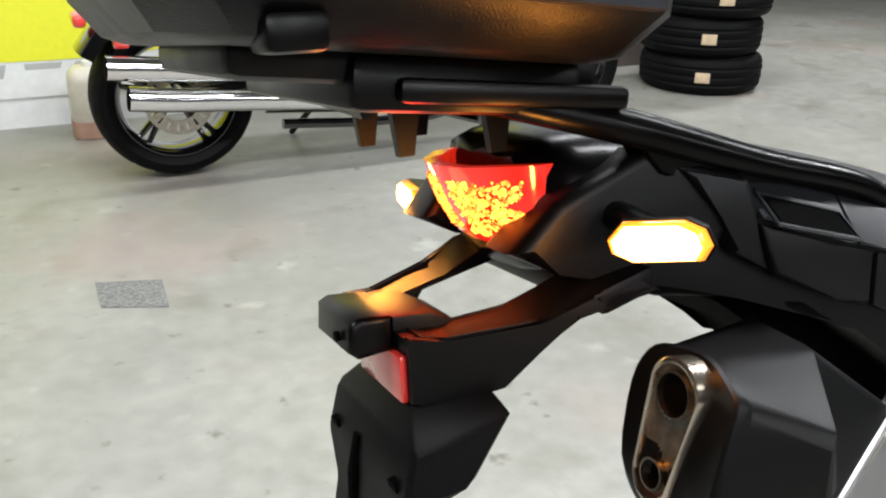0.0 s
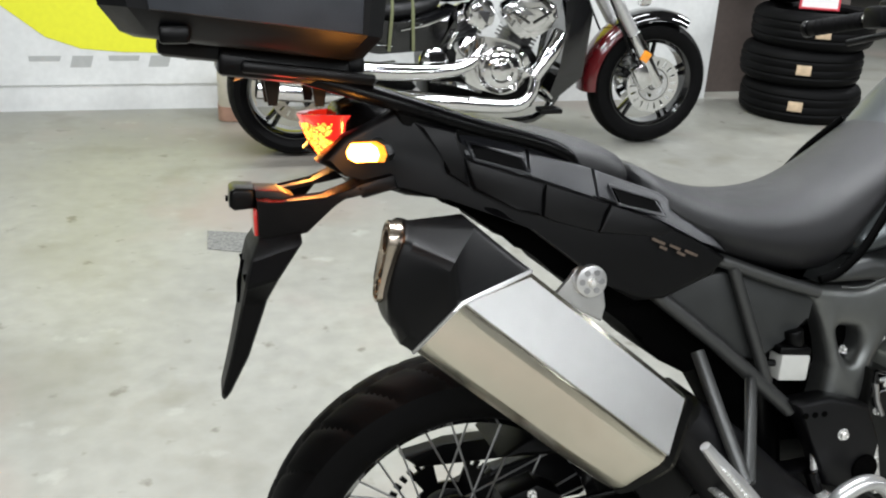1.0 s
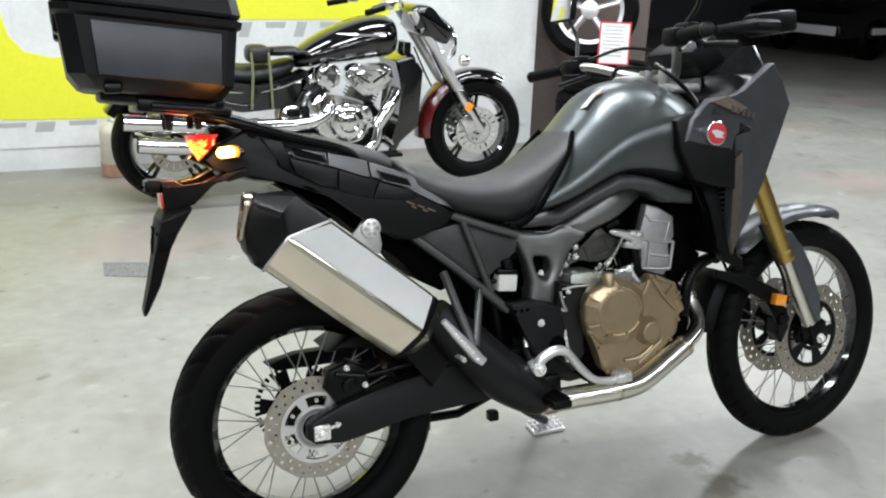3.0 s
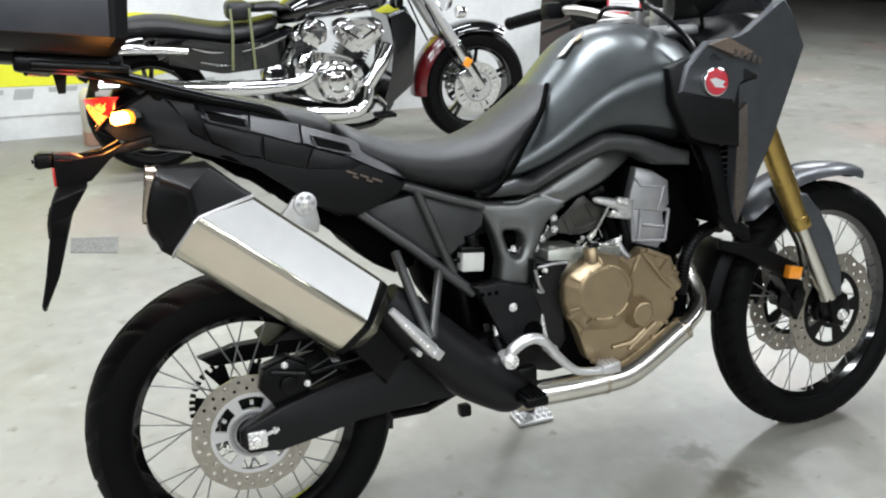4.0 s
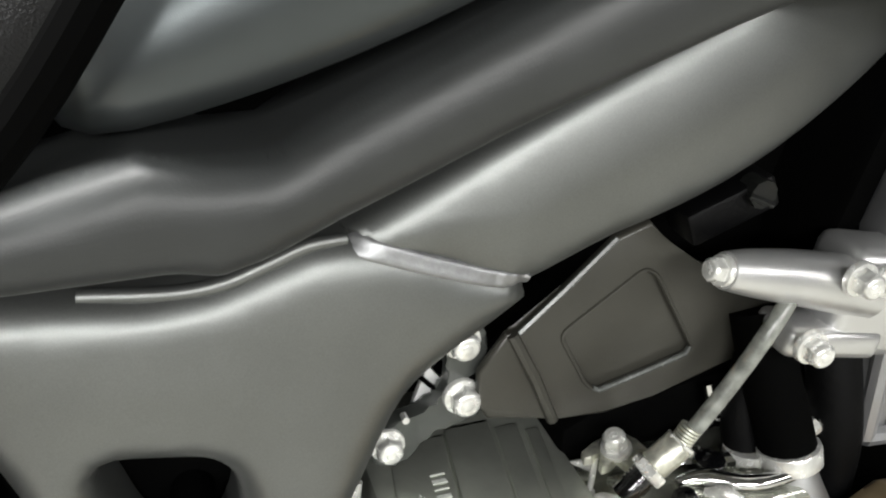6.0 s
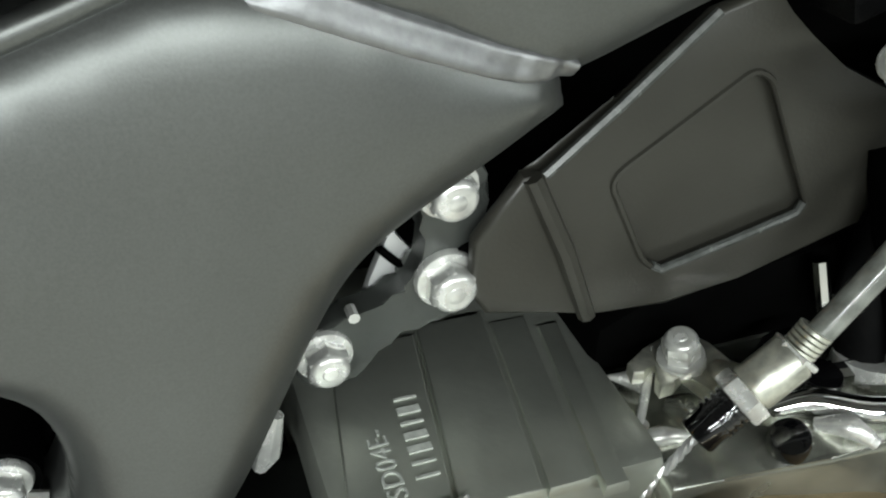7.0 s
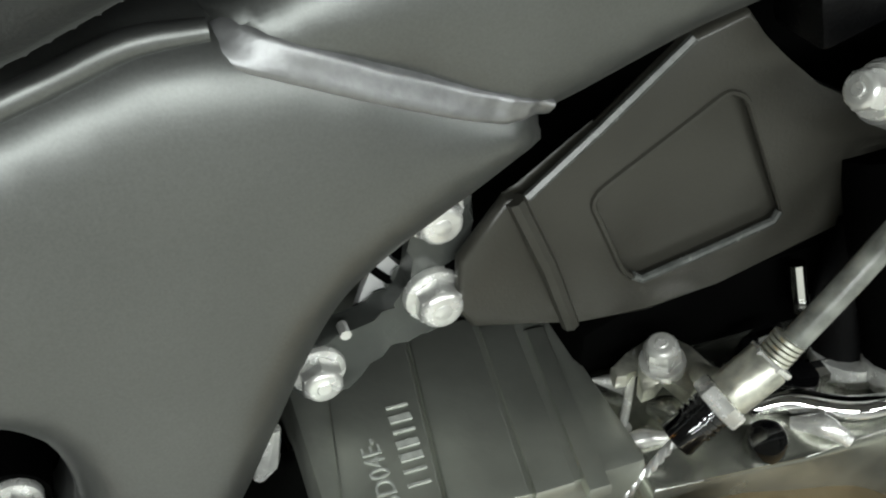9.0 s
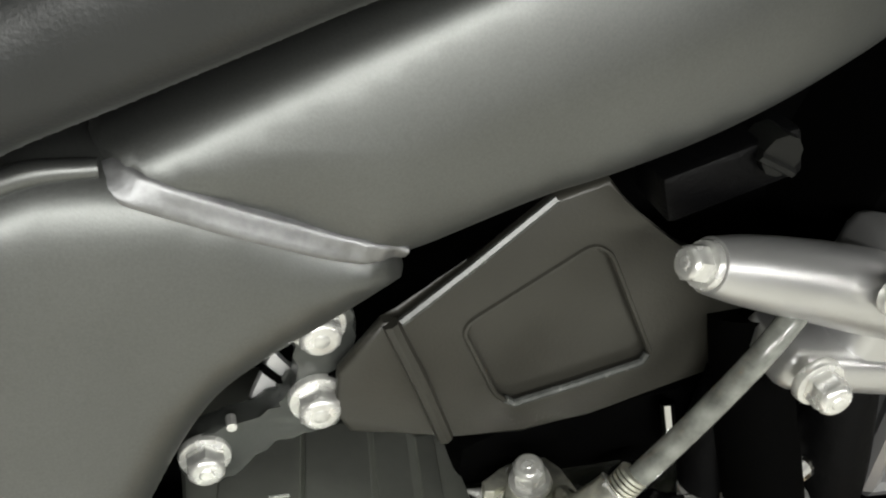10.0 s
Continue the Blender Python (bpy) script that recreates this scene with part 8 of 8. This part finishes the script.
    for k in range(8):
        a = k * math.pi / 4
        bm = NEW()
        add_cyl(bm, (1.07 + 0.103 * math.cos(a), -0.238, 0.455 + 0.103 * math.sin(a)), (1.07 + 0.103 * math.cos(a), -0.222, 0.455 + 0.103 * math.sin(a)), 0.009, seg=10)
        P("cover_bolt", bm, ALU_DULL)
    # exhausts
    for pts, r in (([(1.26, -0.21, 0.45), (1.25, -0.225, 0.38), (1.22, -0.23, 0.31), (1.12, -0.23, 0.275), (0.80, -0.235, 0.30), (0.45, -0.235, 0.335), (0.05, -0.235, 0.365), (-0.13, -0.235, 0.385)], 0.036),
                   ([(1.0, -0.17, 0.60), (0.93, -0.20, 0.50), (0.80, -0.235, 0.46), (0.55, -0.24, 0.455), (0.2, -0.24, 0.475), (-0.20, -0.24, 0.51)], 0.036)):
        bm = NEW()
        add_tube(bm, pts, [r * 0.8, r * 0.8, r * 0.9, r, r * 1.15, r * 1.3, r * 1.35, r * 1.35] if len(pts) > 6 else [r * 0.8, r * 0.9, r, r * 1.25, r * 1.35, r * 1.35], seg=20, smooth=6)
        ex = P("exhaust_pipe", bm, CHROME, "long chrome exhaust pipe", smooth=60)
        bm = NEW()
        e, d = Vector(pts[-1]), (Vector(pts[-1]) - Vector(pts[-2])).normalized()
        add_cyl(bm, e, e + d * 0.004, r * 1.2, seg=20)
        P("pipe_mouth", bm, SOOT_AND_SHADE, "", ex)
    bm = NEW()
    add_prism(bm, [(0.07, 0.36), (0.10, 0.39), (0.60, 0.44), (0.66, 0.36), (0.60, 0.30), (0.08, 0.31)], 0.10, 0.14, 0.01)
    add_prism(bm, [(0.05, 0.36), (0.10, 0.38), (0.60, 0.43), (0.66, 0.36), (0.60, 0.31), (0.06, 0.31)], -0.15, -0.12, 0.01)
    P("swingarm", bm, BLACK_SATIN, "black swingarm")
    # tail
    bm = NEW()
    add_box(bm, (-0.26, 0, 0.66), (0.05, 0.16, 0.05), bevel=0.015)
    P("tail_light", bm, RED_PLAIN, "red tail light")
    for s in (-1, 1):
        bm = NEW()
        add_tube(bm, [(-0.20, s * 0.10, 0.66), (0.0, s * 0.165, 0.68), (0.28, s * 0.18, 0.66)], [0.02, 0.03, 0.026], seg=12, smooth=4)
        P("fender_rail", bm, CHROME, "chrome fender rail")
        bm = NEW()
        add_cyl(bm, (-0.10, s * 0.19, 0.60), (-0.16, s * 0.19, 0.60), 0.03, seg=18, bevel=0.01)
        P("rear_turn_signal", bm, RED_PLAIN, "red-lensed turn signal")
    bm = NEW()
    add_box(bm, (0.74, -0.20, 0.52), (0.08, 0.05, 0.05), bevel=0.012)
    P("footpeg", bm, BLACK_SATIN, "black footpeg")
    bm = NEW()
    add_box(bm, (1.34, -0.23, 0.25), (0.12, 0.09, 0.025), bevel=0.008)
    P("footpeg", bm, BLACK_SATIN, "black footpeg")
    bm = NEW()
    add_tube(bm, [(0.78, 0.16, 0.24), (0.72, 0.28, 0.10), (0.68, 0.36, 0.012)], 0.014, seg=10)
    P("side_stand", bm, BLACK_SATIN, "black side stand")
    return root


cruiser()
# gloves and a strapped pouch on the cruiser's seat
bm = NEW()
add_box(bm, (0.57, CY - 0.06, 0.845), (0.13, 0.16, 0.10), bevel=0.03)
pouch = part("seat_pouch", bm, SEAT_VINYL, None, smooth=60)
tagged(pouch, "black strapped pouch lying on the cruiser seat", "pouch")
for s in (-1, 1):
    bm = NEW()
    add_tube(bm, [(0.57 + s * 0.05, CY - 0.145, 0.86), (0.565 + s * 0.05, CY - 0.205, 0.74), (0.56 + s * 0.06, CY - 0.215, 0.55)], 0.008, seg=8)
    part("strap", bm, STRAP, pouch, "olive strap")
for k in range(2):
    bm = NEW()
    c = Vector((0.69 + k * 0.05, CY - 0.03 - 0.07 * k, 0.855))
    add_loft(bm, [[c + Vector((u, 0.05 * w * math.cos(a), 0.026 * w * math.sin(a) + 0.01 * k)) for a in (2 * math.pi * j / 10 for j in range(10))] for u, w in ((-0.09, 0.7), (-0.05, 1.0), (0.02, 1.1), (0.05, 0.9))])
    gl = part("glove", bm, SEAT_VINYL, None, smooth=60)
    tagged(gl, "black leather glove lying on the cruiser seat", "glove", "pair of gloves")
    for j in range(4):
        bm = NEW()
        y = -0.036 + j * 0.024
        add_tube(bm, [c + Vector((0.04, y, 0.0)), c + Vector((0.085, y * 1.1, 0.004)), c + Vector((0.115, y * 1.2, -0.014))], [0.014, 0.013, 0.009], seg=8, smooth=3)
        part("finger", bm, SEAT_VINYL, gl, smooth=60)

# ---- tyre stack with a wheel and a price sheet ----
def road_tyre(c, R, w, axis):
    prof = []
    for i in range(17):
        u = -1 + 2 * i / 16
        r = R - 0.02 * abs(u) ** 4
        if i in (4, 8, 12):
            r -= 0.008
        prof.append((r, u * w * 0.42))
    prof += [(R - 0.05, w * 0.5), (R - 0.11, w * 0.44), (R - 0.125, w * 0.36), (R - 0.12, 0), (R - 0.125, -w * 0.36), (R - 0.11, -w * 0.44), (R - 0.05, -w * 0.5)]
    return add_revolve(NEW(), prof, c, axis, 96)


for k in range(3):
    c = (3.36 + (0.012, -0.015, 0.01)[k], 3.93 + (0, 0.012, -0.01)[k], 0.1125 + 0.225 * k)
    t = part("car_tyre", road_tyre((0, 0, 0), 0.37, 0.225, "Z"), RUBBER)
    t.location = c
    tagged(t, "black car tyre lying flat in a stack", "tyre", "stacked car tyres")
    bm = NEW()
    a = radians(232 + k * 6)
    add_box(bm, (0.3695 * math.cos(a), 0.3695 * math.sin(a), 0.0), (0.004, 0.085, 0.06), pose(0, 0, 0, 0, 0, math.degrees(a)), bevel=0.001)
    part("paper_label", bm, CARDBOARD, t, "tan paper label")
WC = Vector((3.30, 4.18, 0.675 + 0.365))
WM = Matrix.Translation(WC) @ pose(0, 0, 0, -6, 0, -32)
wheel_root = part("tyre_mount", add_revolve(NEW(), [(0.255, 0.09), (0.235, 0.10), (0.225, 0.02), (0.225, -0.08), (0.255, -0.09), (0.262, -0.08), (0.262, 0.08)], (0, 0, 0), "Y", 64), ALU_PALE)
wheel_root.name = "alloy_wheel"
wheel_root.matrix_world = WM
tagged(wheel_root, "silver alloy car wheel standing on the tyre stack", "wheel")
part("tyre", road_tyre((0, 0, 0), 0.37, 0.22, "Y"), RUBBER, wheel_root, "black tyre")
for k in range(5):
    bm = NEW()
    a = math.pi / 2 + k * 2 * math.pi / 5
    add_tube(bm, [(0.05 * math.cos(a), -0.05, 0.05 * math.sin(a)), (0.15 * math.cos(a), -0.065, 0.15 * math.sin(a)), (0.24 * math.cos(a), -0.05, 0.24 * math.sin(a))], [0.032, 0.026, 0.036], seg=10, squash=0.6)
    part("spoke", bm, ALU_PALE, wheel_root, "silver spoke", smooth=60)
bm = NEW()
add_cyl(bm, (0, -0.08, 0), (0, 0.02, 0), 0.07, seg=32, bevel=0.008)
part("hub", bm, ALU_PALE, wheel_root, "silver hub")
SH = Matrix.Translation((3.27, 3.76, 0.678)) @ pose(0, 0, 0, -8, 0, -30)
bm = NEW()
add_box(bm, (0, 0, 0.155), (0.23, 0.004, 0.31))
sheet = part("price_sheet", bm, RED_PRINT)
sheet.matrix_world = SH
tagged(sheet, "white price sheet in a red frame on the tyre stack", "sign")
bm = NEW()
add_box(bm, (0, -0.004, 0.155), (0.205, 0.003, 0.285))
part("paper", bm, PAPER, sheet, "white paper")
for k in range(9):
    bm = NEW()
    add_box(bm, (-0.01 * (k % 3), -0.0065, 0.275 - k * 0.026), (0.15 - 0.02 * (k % 2), 0.001, 0.007))
    part("text_bar", bm, GREY_PRINT, sheet)
bm = NEW()
add_box(bm, (0, 0.03, 0.006), (0.20, 0.09, 0.012), bevel=0.002)
part("sheet_foot", bm, RED_PRINT, sheet, "red base")

# ---- canister by the wall ----
bm = NEW()
add_loft(bm, [[(0.105 * k * (math.copysign(abs(math.cos(a)) ** 0.6, math.cos(a))), 0.10 * k * math.copysign(abs(math.sin(a)) ** 0.6, math.sin(a)), z) for a in (2 * math.pi * j / 28 for j in range(28))]
              for z, k in ((0, 0.92), (0.012, 1.0), (0.27, 1.0), (0.30, 0.95), (0.33, 0.7), (0.335, 0.3))])
can = part("plastic_canister", bm, CANISTER, None, smooth=60)
can.location = (-0.19, 4.11, 0)
tagged(can, "pale translucent plastic canister with rusty liquid by the wall", "canister")
bm = NEW()
add_cyl(bm, (0, 0, 0.33), (0, 0, 0.36), 0.03, seg=20, bevel=0.004)
part("screw_cap", bm, WHITE_PLASTIC, can, "white screw cap")
bm = NEW()
add_loft(bm, [[(0.108 * (math.copysign(abs(math.cos(a)) ** 0.6, math.cos(a))), 0.103 * math.copysign(abs(math.sin(a)) ** 0.6, math.sin(a)), z) for a in (2 * math.pi * j / 28 for j in range(28))] for z in (0.004, 0.085)])
part("liquid_band", bm, RUSTY, can, "reddish-brown lower band", smooth=60)

# ---- dark car far back ----
car = empty("parked_car", pose(12.4, 9.6, 0, 0, 0, 8))
tagged(car, "dark saloon car parked far back in the hall", "car")
bm = NEW()
prof = lambda w, k: [(-2.2, -w, 0.35), (-2.25, -w, 0.7), (-1.3, -w, 0.92), (1.2, -w, 0.95), (2.1, -w, 0.88), (2.25, -w, 0.5), (2.15, -w, 0.32)]
rings = []
for y, w in ((-0.88, 0.96), (-0.86, 1.0), (0.86, 1.0), (0.88, 0.96)):
    rings.append([(x * w, y, 0.32 + (z - 0.32) * w) for x, _, z in prof(0, 0)])
add_loft(bm, rings)
body = part("body", bm, BLACK_GLOSS, car, "dark glossy body", smooth=30)
bm = NEW()
add_loft(bm, [[(x, y * k, z) for x, z in ((-1.25, 0.93), (-0.6, 1.42), (0.7, 1.44), (1.5, 0.94))] for y, k in ((-0.78, 1), (-0.70, 1), (0.70, 1), (0.78, 1))])
part("cabin", bm, SMOKE, car, "dark glazed cabin")
bm = NEW()
add_box(bm, (0, -0.895, 0.44), (3.0, 0.03, 0.10), bevel=0.01)
part("sill", bm, PALE, car, "pale sill strip")
bm = NEW()
add_box(bm, (-2.26, 0, 0.45), (0.06, 1.6, 0.14), bevel=0.02)
part("bumper", bm, PALE, car, "pale bumper strip")
for x in (-1.4, 1.35):
    for y in (-0.8, 0.8):
        part("wheel", road_tyre((x, y, 0.32), 0.32, 0.2, "Y"), RUBBER, car, "black tyre")

# ---- marks on the floor ----
bm = NEW()
vs = [bm.verts.new((x, y, z)) for z in (-0.001, 0.003) for x, y in ((-0.392, 2.172), (-0.206, 2.098), (-0.192, 2.30), (-0.388, 2.358))]
bm.faces.new(vs[4:])
for i in range(4):
    bm.faces.new((vs[i], vs[(i + 1) % 4], vs[4 + (i + 1) % 4], vs[4 + i]))
patch = part("floor_patch", bm, PATCH)
tagged(patch, "grey speckled cement patch in the floor", "patch", kind="structure")
